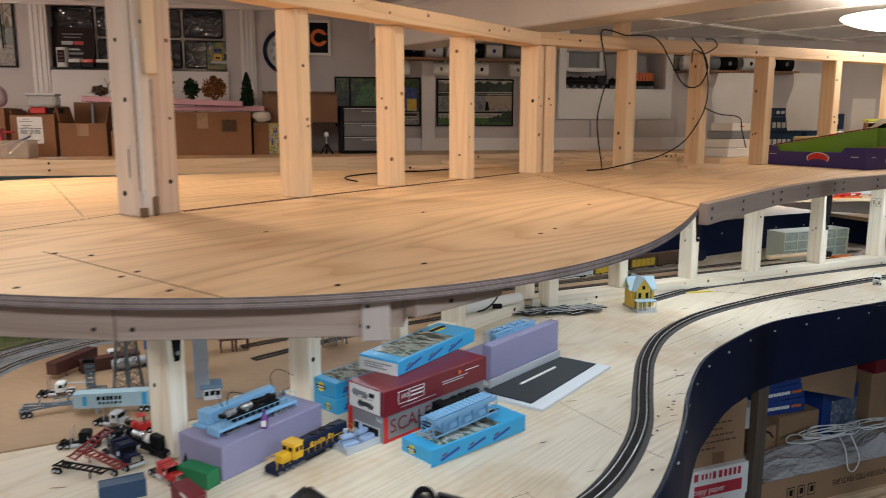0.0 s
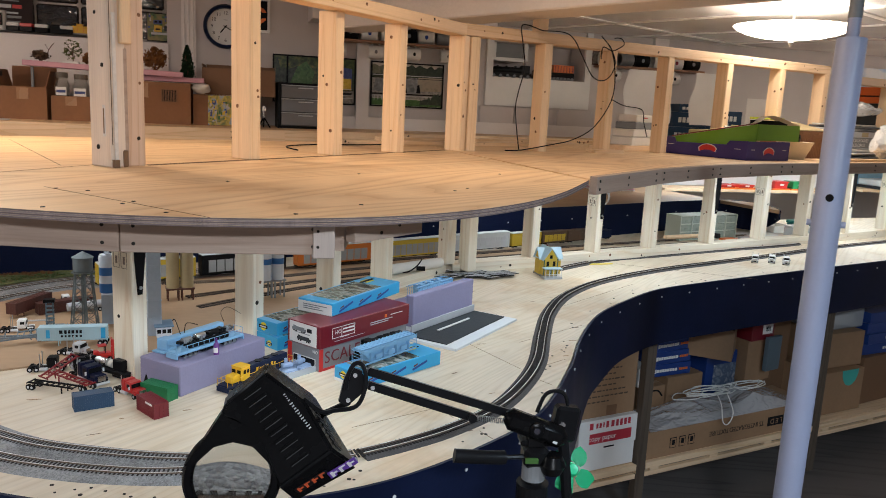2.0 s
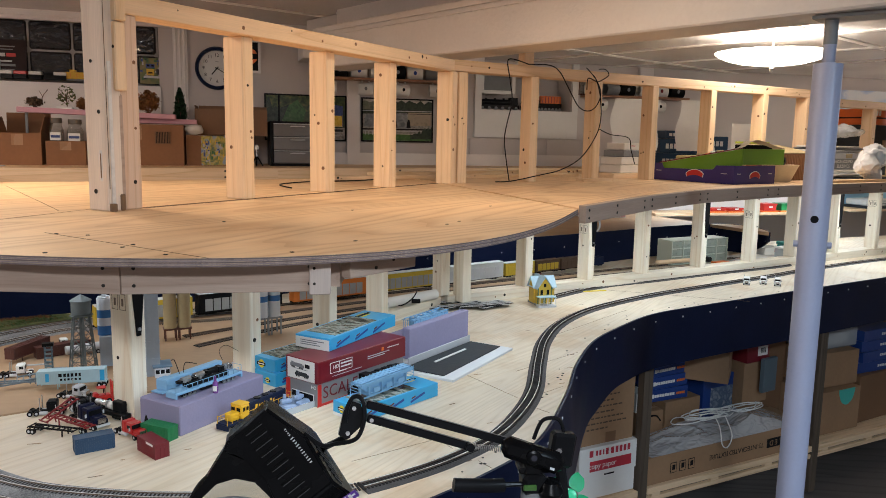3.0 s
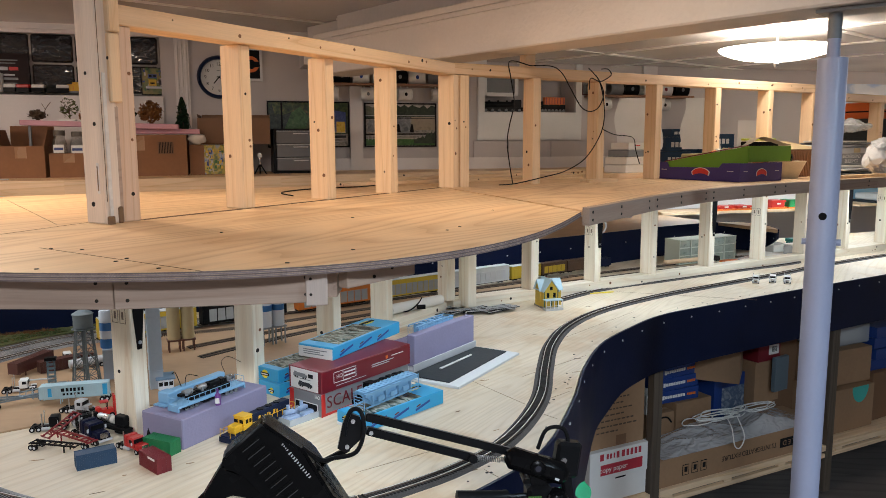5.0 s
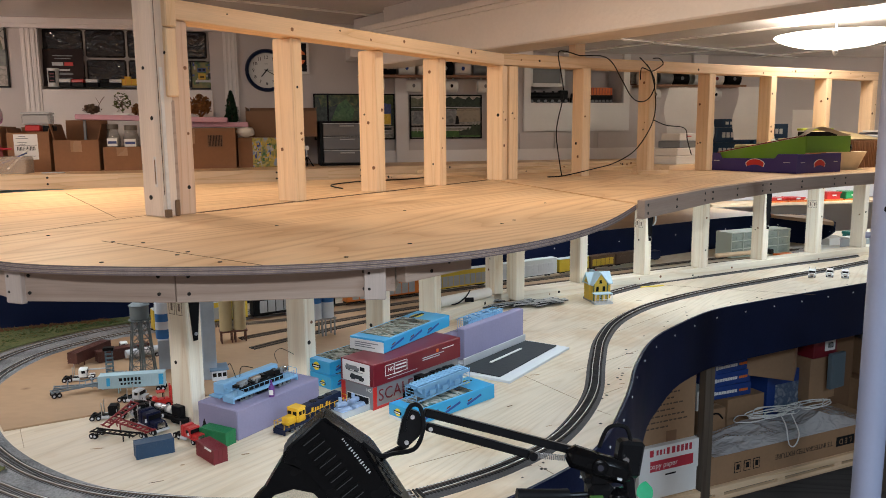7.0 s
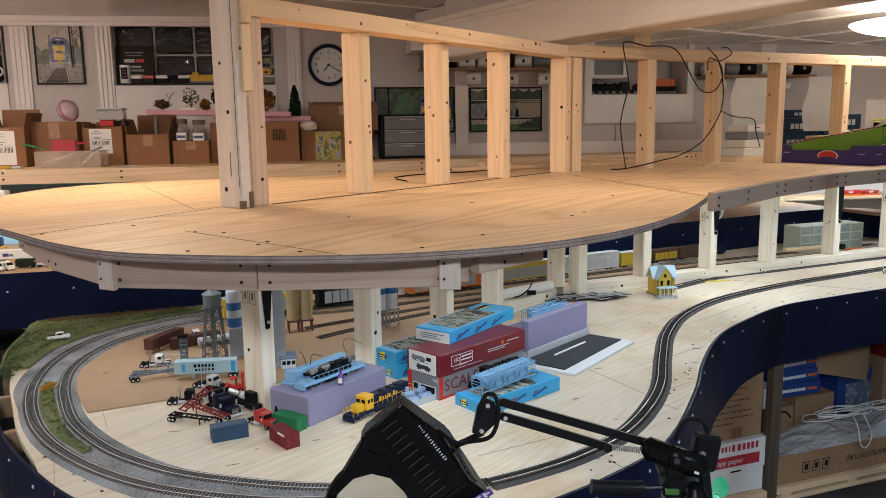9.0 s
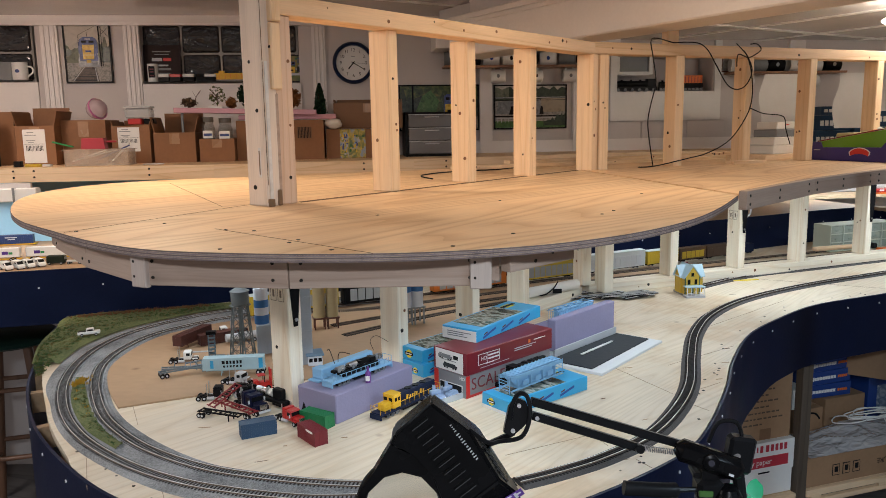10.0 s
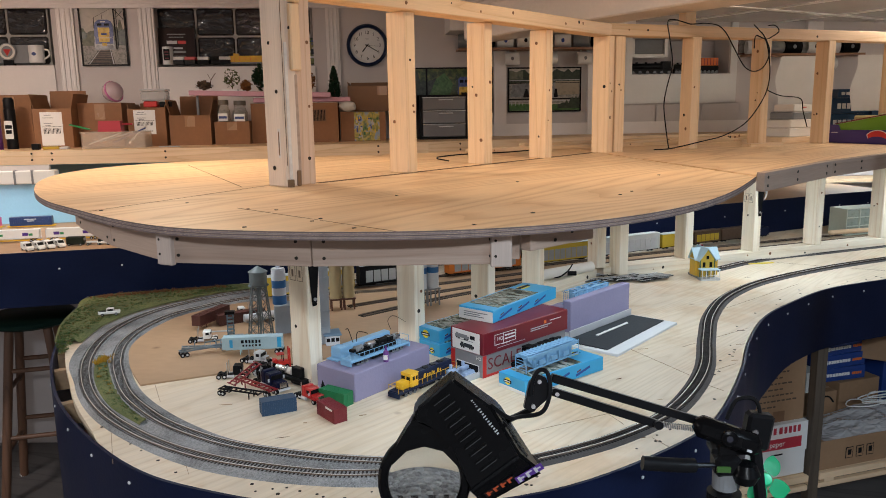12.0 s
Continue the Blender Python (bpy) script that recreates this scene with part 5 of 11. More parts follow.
CLEARP = clear("clear_tray", (0.80, 0.86, 0.90), 0.12, 0.3)
CASTB = paint("casting_blue", (0.30, 0.40, 0.58), 0.45, 0.08, 14, 0.01)
part("tray_floor", box(B(), 0.088, 0.066, 0.0015), CLEARP, ga)
for k in (-1, 1):
    part("tray_side", box(B(), 0.088, 0.0012, 0.014, 0, k * 0.0325, 0.001), CLEARP, ga)
    part("tray_end", box(B(), 0.0012, 0.066, 0.014, k * 0.0435, 0, 0.001), CLEARP, ga)
    for y, z, w in ((-0.012, 0.002, 0.034), (0.014, 0.002, 0.030)):
        part("casting", box(B(), w, 0.018, 0.014, k * 0.021, y, z, 9 * k, bevel=0.003), CASTB, ga)
    part("casting", box(B(), 0.026, 0.013, 0.009, k * 0.019, 0.0, 0.0165, 14 * k, bevel=0.002), CASTB, ga)
    part("casting_post", tube(B(), 0.004, 0.010, k * 0.019, 0.004, 0.0255, seg=10), CASTB, ga)


# ---- containers and road vehicles ----
def container(m, L, mat, label, letter=None, lsize=0.008, lmat=None):
    ob = thing("freight_container", label, "container", m, "freight containers")
    w, h = 0.0285, 0.030
    part("body", box(B(), L, w - 0.001, h - 0.001, 0, 0, 0.0005), mat, ob)
    cor = B()
    n = int(L / 0.0036)
    for k in range(n):
        x = -L / 2 + (k + 0.5) * L / n
        for s in (-1, 1):
            box(cor, L / n * 0.5, 0.0008, h - 0.005, x, s * (w / 2 - 0.0004), 0.0025)
        box(cor, L / n * 0.5, w - 0.004, 0.0006, x, 0, h - 0.0008)
    part("corrugation", cor, mat, ob)
    for s in (-1, 1):
        for y in (-1, 1):
            part("corner_post", box(B(), 0.0022, 0.0022, h, s * (L / 2 - 0.0009), y * (w / 2 - 0.0009), 0), mat, ob)
        part("top_rail", box(B(), L, 0.0016, 0.0018, 0, s * (w / 2 - 0.0006), h - 0.0016), mat, ob)
        part("bottom_rail", box(B(), L, 0.0016, 0.0022, 0, s * (w / 2 - 0.0006), 0), mat, ob)
        part("door_bar", tube(B(), 0.0005, h - 0.004, s * (L / 2 + 0.0002), 0.004, 0.002, seg=6), mat, ob)
        part("door_bar", tube(B(), 0.0005, h - 0.004, s * (L / 2 + 0.0002), -0.004, 0.002, seg=6), mat, ob)
    return ob


CB = paint("container_blue", (0.018, 0.055, 0.115), 0.45, 0.15, 20, 0)
CR = paint("container_red", (0.16, 0.012, 0.02), 0.42, 0.15, 20, 0)
CG = paint("container_green", (0.01, 0.17, 0.06), 0.42, 0.15, 20, 0)
CM = paint("container_grey", (0.42, 0.58, 0.64), 0.45, 0.06, 20, 0)
container(pose(-0.523, 1.147, LOWER, 0, 0, 29), 0.071, CB, "dark blue twenty-foot model container on plywood")
c = container(pose(-0.404, 1.122, LOWER, 0, 0, -47), 0.071, CR, "dark red twenty-foot model container on plywood")
panel(c, PRINT_W, 0.026, 0.004, Matrix.Translation((0.014, -0.0146, 0.026)) @ Matrix.Rotation(radians(90), 4, "X"), "logo_bar")
container(pose(-0.413, 1.199, LOWER, 0, 0, -29), 0.071, CG, "green twenty-foot model container beside a red one")
mk = container(pose(-0.70, 1.512, LOWER + 0.020, 0, 0, 10), 0.150, CM, "pale blue-grey forty-foot model container on a chassis")
for k, (x, z, w, h) in enumerate(((-0.024, 0.0195, 0.009, 0.008), (-0.014, 0.0195, 0.007, 0.008), (-0.006, 0.0195, 0.006, 0.008), (0.002, 0.0195, 0.007, 0.008), (0.011, 0.0195, 0.006, 0.008), (0.019, 0.0195, 0.006, 0.008), (-0.022, 0.009, 0.006, 0.005), (-0.014, 0.009, 0.005, 0.005), (-0.006, 0.009, 0.006, 0.005), (0.002, 0.009, 0.005, 0.005), (0.010, 0.009, 0.006, 0.005), (0.019, 0.009, 0.006, 0.005))):
    panel(mk, INK, w * 0.8, h, Matrix.Translation((x, -0.0148, z)) @ Matrix.Rotation(radians(90), 4, "X"), "logo_bar")
panel(mk, LBLUE, 0.008, 0.020, Matrix.Translation((-0.052, -0.0148, 0.015)) @ Matrix.Rotation(radians(90), 4, "X"), "stripe")
panel(mk, LBLUE, 0.010, 0.026, Matrix.Translation((0.068, -0.0148, 0.015)) @ Matrix.Rotation(radians(90), 4, "X"), "stripe")
BRC = paint("container_brown", (0.085, 0.028, 0.022), 0.45, 0.15, 20, 0)
container(pose(-0.915, 1.775, LOWER + 0.016, 0, 0, 75), 0.140, BRC, "dark brown forty-foot model container on a chassis")
container(pose(-0.835, 1.80, LOWER + 0.006, 0, 0, 40), 0.140, BRC, "dark brown forty-foot model container lying on hardboard")


def wheels(ob, xs, w, r=0.0058):
    for x in xs:
        for s in (-1, 1):
            t = part("wheel", tube(B(), r, 0.005, x, s * w - 0.0025, r, seg=14, axis="Y"), BLACK, ob)
            part("hub", tube(B(), r * 0.5, 0.0054, x, s * w - 0.0027, r, seg=10, axis="Y"), LGREY, t)


def chassis(m, L, mat, label, axles=(0.38, 0.46)):
    ob = thing("container_chassis", label, "trailer", m, "container chassis")
    for s in (-1, 1):
        part("beam", box(B(), L, 0.002, 0.0035, 0, s * 0.008, 0.0125), mat, ob)
        part("landing_leg", box(B(), 0.002, 0.002, 0.013, -L * 0.25, s * 0.009, 0), mat, ob)
    for k in range(9):
        part("crossbar", box(B(), 0.0016, 0.026 if k in (0, 8) else 0.017, 0.0025, -L * 0.49 + k * L * 0.1225, 0, 0.013), mat, ob)
    wheels(ob, [L * a for a in axles], 0.011)
    return ob


chassis(pose(-0.695, 1.513, LOWER + 0.004, 0, 0, 10), 0.145, CM, "grey-blue container chassis under a container")
CHG = paint("chassis_grey", (0.17, 0.22, 0.26), 0.5)
chassis(pose(-0.822, 1.513, LOWER + 0.004, 0, 0, 215), 0.140, CHG, "grey-blue empty container chassis on hardboard")
chassis(pose(-0.818, 1.506, LOWER + 0.036, 180, 4, 22), 0.125, CHG, "grey-blue container chassis lying upside down on another")
chassis(pose(-0.775, 1.530, LOWER + 0.020, 30, -8, 12), 0.110, CHG, "grey-blue container chassis tipped over in a heap")
chassis(pose(-0.915, 1.775, LOWER + 0.004, 0, 0, 75), 0.14, BROWN, "brown container chassis under a container")
REDM = paint("red_frame", (0.21, 0.009, 0.013), 0.45, 0.1)
chassis(pose(-0.606, 1.258, LOWER + 0.002, 0, 0, -35), 0.122, REDM, "red container chassis among scattered trucks")
chassis(pose(-0.630, 1.226, LOWER, 0, 0, 163), 0.105, BLACK, "black container chassis among scattered trucks")
chassis(pose(-0.645, 1.300, LOWER + 0.014, 8, -18, 62), 0.085, REDM, "red container chassis leaning over another chassis")


def semi(m, mat, label, nose=0.020, sleeper=True):
    ob = thing("model_truck", label, "truck", m, "model trucks")
    part("frame", box(B(), 0.075, 0.010, 0.004, 0, 0, 0.006), BLACK, ob)
    cab = part("cab", box(B(), 0.020, 0.026, 0.022, -0.010, 0, 0.009, bevel=0.0022), mat, ob)
    part("windscreen", box(B(), 0.0008, 0.022, 0.008, -0.0204, 0, 0.020), BLACK, cab)
    for s in (-1, 1):
        part("side_window", box(B(), 0.009, 0.0006, 0.007, -0.012, s * 0.0131, 0.020), BLACK, cab)
        part("mirror", box(B(), 0.001, 0.003, 0.006, -0.019, s * 0.0155, 0.018), LGREY, cab)
        part("exhaust_pipe", tube(B(), 0.0012, 0.030, 0.013, s * 0.0115, 0.010, seg=8), STEEL, ob)
        part("fuel_tank", tube(B(), 0.0038, 0.016, -0.002, s * 0.0115, 0.006, seg=10, axis="X"), LGREY, ob)
        part("fender", box(B(), 0.014, 0.005, 0.004, -0.029, s * 0.0115, 0.009, bevel=0.0012), mat, ob)
    if sleeper:
        part("sleeper", box(B(), 0.012, 0.026, 0.024, 0.006, 0, 0.009, bevel=0.002), mat, ob)
    if nose:
        part("bonnet", box(B(), nose, 0.020, 0.011, -0.020 - nose / 2, 0, 0.009, bevel=0.002), mat, ob)
        part("grille", box(B(), 0.0008, 0.014, 0.009, -0.0205 - nose, 0, 0.0095), STEEL, ob)
        part("bumper", box(B(), 0.002, 0.026, 0.004, -0.022 - nose, 0, 0.004), LGREY, ob)
    part("fifth_wheel", tube(B(), 0.006, 0.0015, 0.026, 0, 0.010, seg=12), BLACK, ob)
    wheels(ob, (-0.030, 0.020, 0.033), 0.0115)
    return ob


REDT = paint("truck_red", (0.42, 0.015, 0.015), 0.35, 0.1)
NAVYT = paint("truck_navy", (0.008, 0.010, 0.03), 0.3, 0.1)


def loco_frame(m):
    """A stripped model locomotive frame with its motor showing."""
    ob = thing("stripped_locomotive", "black model locomotive frame with a bare silver motor", "model part", m)
    part("frame", box(B(), 0.150, 0.026, 0.010, 0, 0, 0.008, bevel=0.0015), BLACK, ob)
    part("motor", tube(B(), 0.008, 0.034, -0.030, 0, 0.026, seg=16, axis="X"), STEEL, ob, "silver motor can", smooth=True)
    part("flywheel", tube(B(), 0.0085, 0.012, 0.012, 0, 0.026, seg=16, axis="X"), OFFWHITE, ob, smooth=True)
    part("weight", box(B(), 0.030, 0.022, 0.024, 0.046, 0, 0.018, bevel=0.002), BLACK, ob)
    part("weight", box(B(), 0.022, 0.020, 0.012, -0.056, 0, 0.018, bevel=0.002), BLACK, ob)
    for x in (-0.05, 0.05):
        tk = part("bogie", box(B(), 0.040, 0.024, 0.007, x, 0, 0.003, bevel=0.001), BLACK, ob)
        for dx in (-0.012, 0.012):
            for s in (-1, 1):
                part("wheel", tube(B(), 0.0055, 0.002, x + dx, s * 0.0095 - 0.001, 0.0055, seg=12, axis="Y"), STEEL, tk)


loco_frame(pose(-0.560, 1.330, LOWER, 0, 0, -33))
semi(pose(-0.474, 1.214, LOWER, 0, 0, 141), REDT, "red long-nosed model semi tractor")
semi(pose(-0.582, 1.285, LOWER, 0, 0, 139) @ Matrix.Scale(1.25, 4), NAVYT, "dark navy model semi tractor among trailers")
semi(pose(-0.870, 1.605, LOWER + 0.004, 0, 0, 195), WHITE, "white model day-cab tractor on hardboard", 0, False)
semi(pose(-0.667, 1.438, LOWER + 0.004, 0, 0, 165), LGREY, "white and grey model day-cab tractor", 0.012, False)
semi(pose(-0.845, 1.86, LOWER + 0.004, 0, 0, 30), WHITE, "white model cab-over tractor by brown containers", 0, False)
semi(pose(-0.690, 1.345, LOWER, 0, 0, 190), BLACK, "black model utility vehicle", 0, False)
semi(pose(-0.628, 1.352, LOWER, 0, 0, 120), BLACK, "black model tractor among scattered trucks", 0.012, True)
for k, (x, y) in enumerate(((1.672, 2.865), (1.752, 2.871), (1.803, 2.842))):
    semi(pose(x, y, LOWER, 0, 0, 62), WHITE, "white model semi tractor parked on plywood", 0.014)


def pickup(m, mat, label, L=0.062):
    ob = thing("model_pickup", label, "pickup", m)
    part("body", box(B(), L, 0.022, 0.009, 0, 0, 0.005, bevel=0.002), mat, ob)
    part("cab", box(B(), L * 0.36, 0.020, 0.009, -L * 0.06, 0, 0.0135, bevel=0.003), mat, ob)
    part("bed", box(B(), L * 0.34, 0.017, 0.001, L * 0.30, 0, 0.0138), BLACK, ob)
    for s in (-1, 1):
        part("side_window", box(B(), L * 0.24, 0.0006, 0.005, -L * 0.06, s * 0.0101, 0.0155), BLACK, ob)
    part("windscreen", box(B(), 0.0008, 0.016, 0.005, -L * 0.235, 0, 0.0155), BLACK, ob)
    wheels(ob, (-L * 0.31, L * 0.31), 0.0095, 0.0045)


pickup(pose(-1.262, 1.838, LOWER + 0.010, 0, 0, 205), WHITE, "white model pickup parked on turf")


def forklift():
    ob = thing("model_forklift", "red model container lift truck", "forklift", pose(-0.597, 1.412, LOWER, 0, 0, 30))
    part("body", box(B(), 0.034, 0.020, 0.014, 0, 0, 0.006, bevel=0.002), RED, ob)
    part("counterweight", box(B(), 0.012, 0.020, 0.016, -0.014, 0, 0.010, bevel=0.003), RED, ob)
    for s in (-1, 1):
        part("mast", box(B(), 0.003, 0.003, 0.048, 0.020, s * 0.008, 0.002), RED, ob)
        part("fork", box(B(), 0.022, 0.003, 0.0014, 0.031, s * 0.006, 0.002), BLACK, ob)
        part("pillar", box(B(), 0.0016, 0.0016, 0.016, 0.004, s * 0.008, 0.020), BLACK, ob)
    for z in (0.012, 0.03, 0.047):
        part("crossbar", box(B(), 0.002, 0.018, 0.002, 0.020, 0, z), RED, ob)
    part("roof", box(B(), 0.018, 0.019, 0.0016, -0.002, 0, 0.036), RED, ob)
    wheels(ob, (-0.012, 0.012), 0.010, 0.006)


forklift()

# ---- structures inside the loop ----
TOWERM = paint("tower_grey", (0.115, 0.135, 0.14), 0.55, 0.12, 20, 0.01)


def water_tower():
    ob = thing("water_tower", "grey model water tower on a lattice stand", "water tower", pose(-0.724, 1.648, LOWER + 0.004))
    H0, H1 = 0.147, 0.184
    part("tank", lathe(B(), [(0, H0 - 0.008), (0.018, H0), (0.0235, H0 + 0.003), (0.0235, H1), (0, H1)], 28), TOWERM, ob, smooth=True)
    part("roof", lathe(B(), [(0.026, H1), (0.026, H1 + 0.001), (0.004, H1 + 0.014), (0, H1 + 0.017)], 28), TOWERM, ob)
    part("riser_pipe", tube(B(), 0.003, H0, seg=10), TOWERM, ob)
    for k in range(6):
        a0 = math.pi / 3 * k
        a1 = a0 + math.pi / 3
        p0 = lambda z, a: Vector((math.cos(a), math.sin(a), 0)) * (0.036 - 0.015 * z / H0) + Vector((0, 0, z))
        part("leg", cord(B(), [p0(0, a0), p0(H0 + 0.002, a0)], 0.0019, 6, 1), TOWERM, ob)
        for j in range(5):
            z0, z1 = H0 * j / 5, H0 * (j + 1) / 5
            part("brace", cord(B(), [p0(z0, a0), p0(z1, a1)], 0.0009, 4, 1), TOWERM, ob)
            part("brace", cord(B(), [p0(z0, a1), p0(z1, a0)], 0.0009, 4, 1), TOWERM, ob)
            part("ring", cord(B(), [p0(z1, a0), p0(z1, a1)], 0.0009, 4, 1), TOWERM, ob)
    rb = lathe(B(), [(0.0285, H0 - 0.001), (0.0285, H0), (0.022, H0), (0.022, H0 - 0.001)], 24)
    part("walkway", rb, TOWERM, ob)


water_tower()
BANDB = paint("band_blue", (0.03, 0.14, 0.36), 0.45, 0.08)
SILOW = paint("silo_white", (0.60, 0.63, 0.68), 0.5, 0.06)
CONC = paint("concrete_model", (0.36, 0.41, 0.47), 0.7, 0.08, 25, 0.03)


def striped_silo(x, y, z, r, h, bands, label, base=None):
    ob = thing("striped_silo", label, "silo", pose(x, y, z), "striped silos")
    z0 = 0.0
    n = len(bands)
    for k, (share, m) in enumerate(bands):
        part("band", tube(B(), r + 0.0002 * (k % 2), h * share, 0, 0, z0, seg=28), m, ob, smooth=True)
        z0 += h * share
    part("cap", tube(B(), r * 0.9, 0.004, 0, 0, h, seg=24), SILOW, ob)
    part("vent", box(B(), r * 0.5, r * 0.5, 0.016, 0, 0, h + 0.003), SILOW, ob)
    return ob


s1 = striped_silo(-0.688, 1.712, LOWER + 0.084, 0.0195, 0.097, ((0.26, BANDB), (0.22, SILOW), (0.22, BANDB), (0.30, SILOW)), "blue and white banded model cement silo")
cp = thing("batch_plant", "pale grey model concrete plant building", "building", pose(-0.672, 1.712, LOWER + 0.004, 0, 0, 20))
part("block", box(B(), 0.062, 0.055, 0.080, bevel=0.001), CONC, cp)
part("hopper", box(B(), 0.03, 0.03, 0.03, 0.03, 0.01, 0.03), CONC, cp)
wt = thing("elevator_building", "tall pale grey model elevator with stepped top", "building", pose(-0.540, 1.61, LOWER + 0.004, 0, 0, 20))
part("shaft", box(B(), 0.032, 0.04, 0.26, bevel=0.001), CONC, wt)
part("head_house", box(B(), 0.040, 0.045, 0.03, 0, 0, 0.26), CONC, wt)
for k in range(5):
    part("belt_course", box(B(), 0.034, 0.042, 0.002, 0, 0, 0.045 + 0.045 * k), CONC, wt)
of = thing("plant_office", "white model office with a blue-grey roof", "building", pose(-0.522, 1.605, LOWER + 0.004, 0, 0, 20))
part("wall", box(B(), 0.036, 0.05, 0.026, 0.005, 0, 0), SILOW, of)
part("roof", box(B(), 0.046, 0.060, 0.004, 0.005, 0, 0.026, bevel=0.001), paint("office_roof", (0.13, 0.22, 0.32), 0.6), of)
for k in (-1, 0, 1):
    part("window", box(B(), 0.009, 0.0008, 0.010, 0.005 + 0.012 * k, -0.0254, 0.010), BLACK, of)
    part("window", box(B(), 0.0008, 0.009, 0.010, 0.0234, 0.015 * k, 0.010), BLACK, of)
lc = thing("loading_crane", "blue-grey model lattice loader beside containers", "crane", pose(-0.80, 1.625, LOWER + 0.004, 0, 0, 15))
CRM = paint("crane_blue", (0.10, 0.17, 0.22), 0.5)
for sx in (-1, 1):
    for sy in (-1, 1):
        part("leg", box(B(), 0.0018, 0.0018, 0.075, sx * 0.008, sy * 0.008, 0), CRM, lc)
for k in range(7):
    part("rung", box(B(), 0.018, 0.018, 0.0014, 0, 0, 0.008 + 0.0105 * k), CRM, lc)
part("head", box(B(), 0.026, 0.018, 0.008, 0, 0, 0.072), BLACK, lc)
part("boom", cord(B(), [(0.0, 0, 0.025), (-0.06, 0.02, 0.02)], 0.0022, 6, 1), LGREY, lc)
part("carriage", box(B(), 0.04, 0.026, 0.010, 0.012, 0, 0.002, bevel=0.002), GREY, lc)
tk = thing("tank_trailer", "white model tank trailer behind the lattice loader", "trailer", pose(-0.775, 1.80, LOWER + 0.004, 0, 0, 35))
part("tank", tube(B(), 0.0115, 0.10, -0.05, 0, 0.018, seg=18, axis="X"), LGREY, tk, smooth=True)
part("frame", box(B(), 0.09, 0.012, 0.004, 0, 0, 0.006), GREY, tk)
wheels(tk, (0.03, 0.042), 0.011)


def tank_stand(x, y, rz, tanks, label, mat, h=0.036):
    ob = thing("tank_pair", label, "tank", pose(x, y, LOWER + 0.004, 0, 0, rz))
    w = 0.042 * tanks
    for k in range(tanks):
        t = 0.040 * (k - (tanks - 1) / 2)
        if mat is SILOW:
            part("tank", tube(B(), 0.0185, 0.05, t, 0, h, seg=26), SILOW, ob, smooth=True)
            part("band", tube(B(), 0.0187, 0.018, t, 0, h + 0.05, seg=26), BANDB, ob, smooth=True)
            part("tank_top", tube(B(), 0.0185, 0.05, t, 0, h + 0.068, seg=26), SILOW, ob, smooth=True)
        else:
            part("tank", tube(B(), 0.0185, 0.19, t, 0, h, seg=26), mat, ob, smooth=True)
        for sx in (-1, 1):
            for sy in (-1, 1):
                part("leg", box(B(), 0.004, 0.004, h, t + sx * 0.015, sy * 0.015, 0), BROWN if mat is TAN else GREY, ob)
        part("frame", box(B(), 0.040, 0.038, 0.005, t, 0, h - 0.004), BROWN if mat is TAN else GREY, ob)


tank_stand(-0.565, 1.955, 20, 2, "tan model silo pair on brown steel stands", TAN)
tank_stand(-0.305, 2.01, 30, 2, "blue banded white model silo pair on grey stands", SILOW, 0.055)


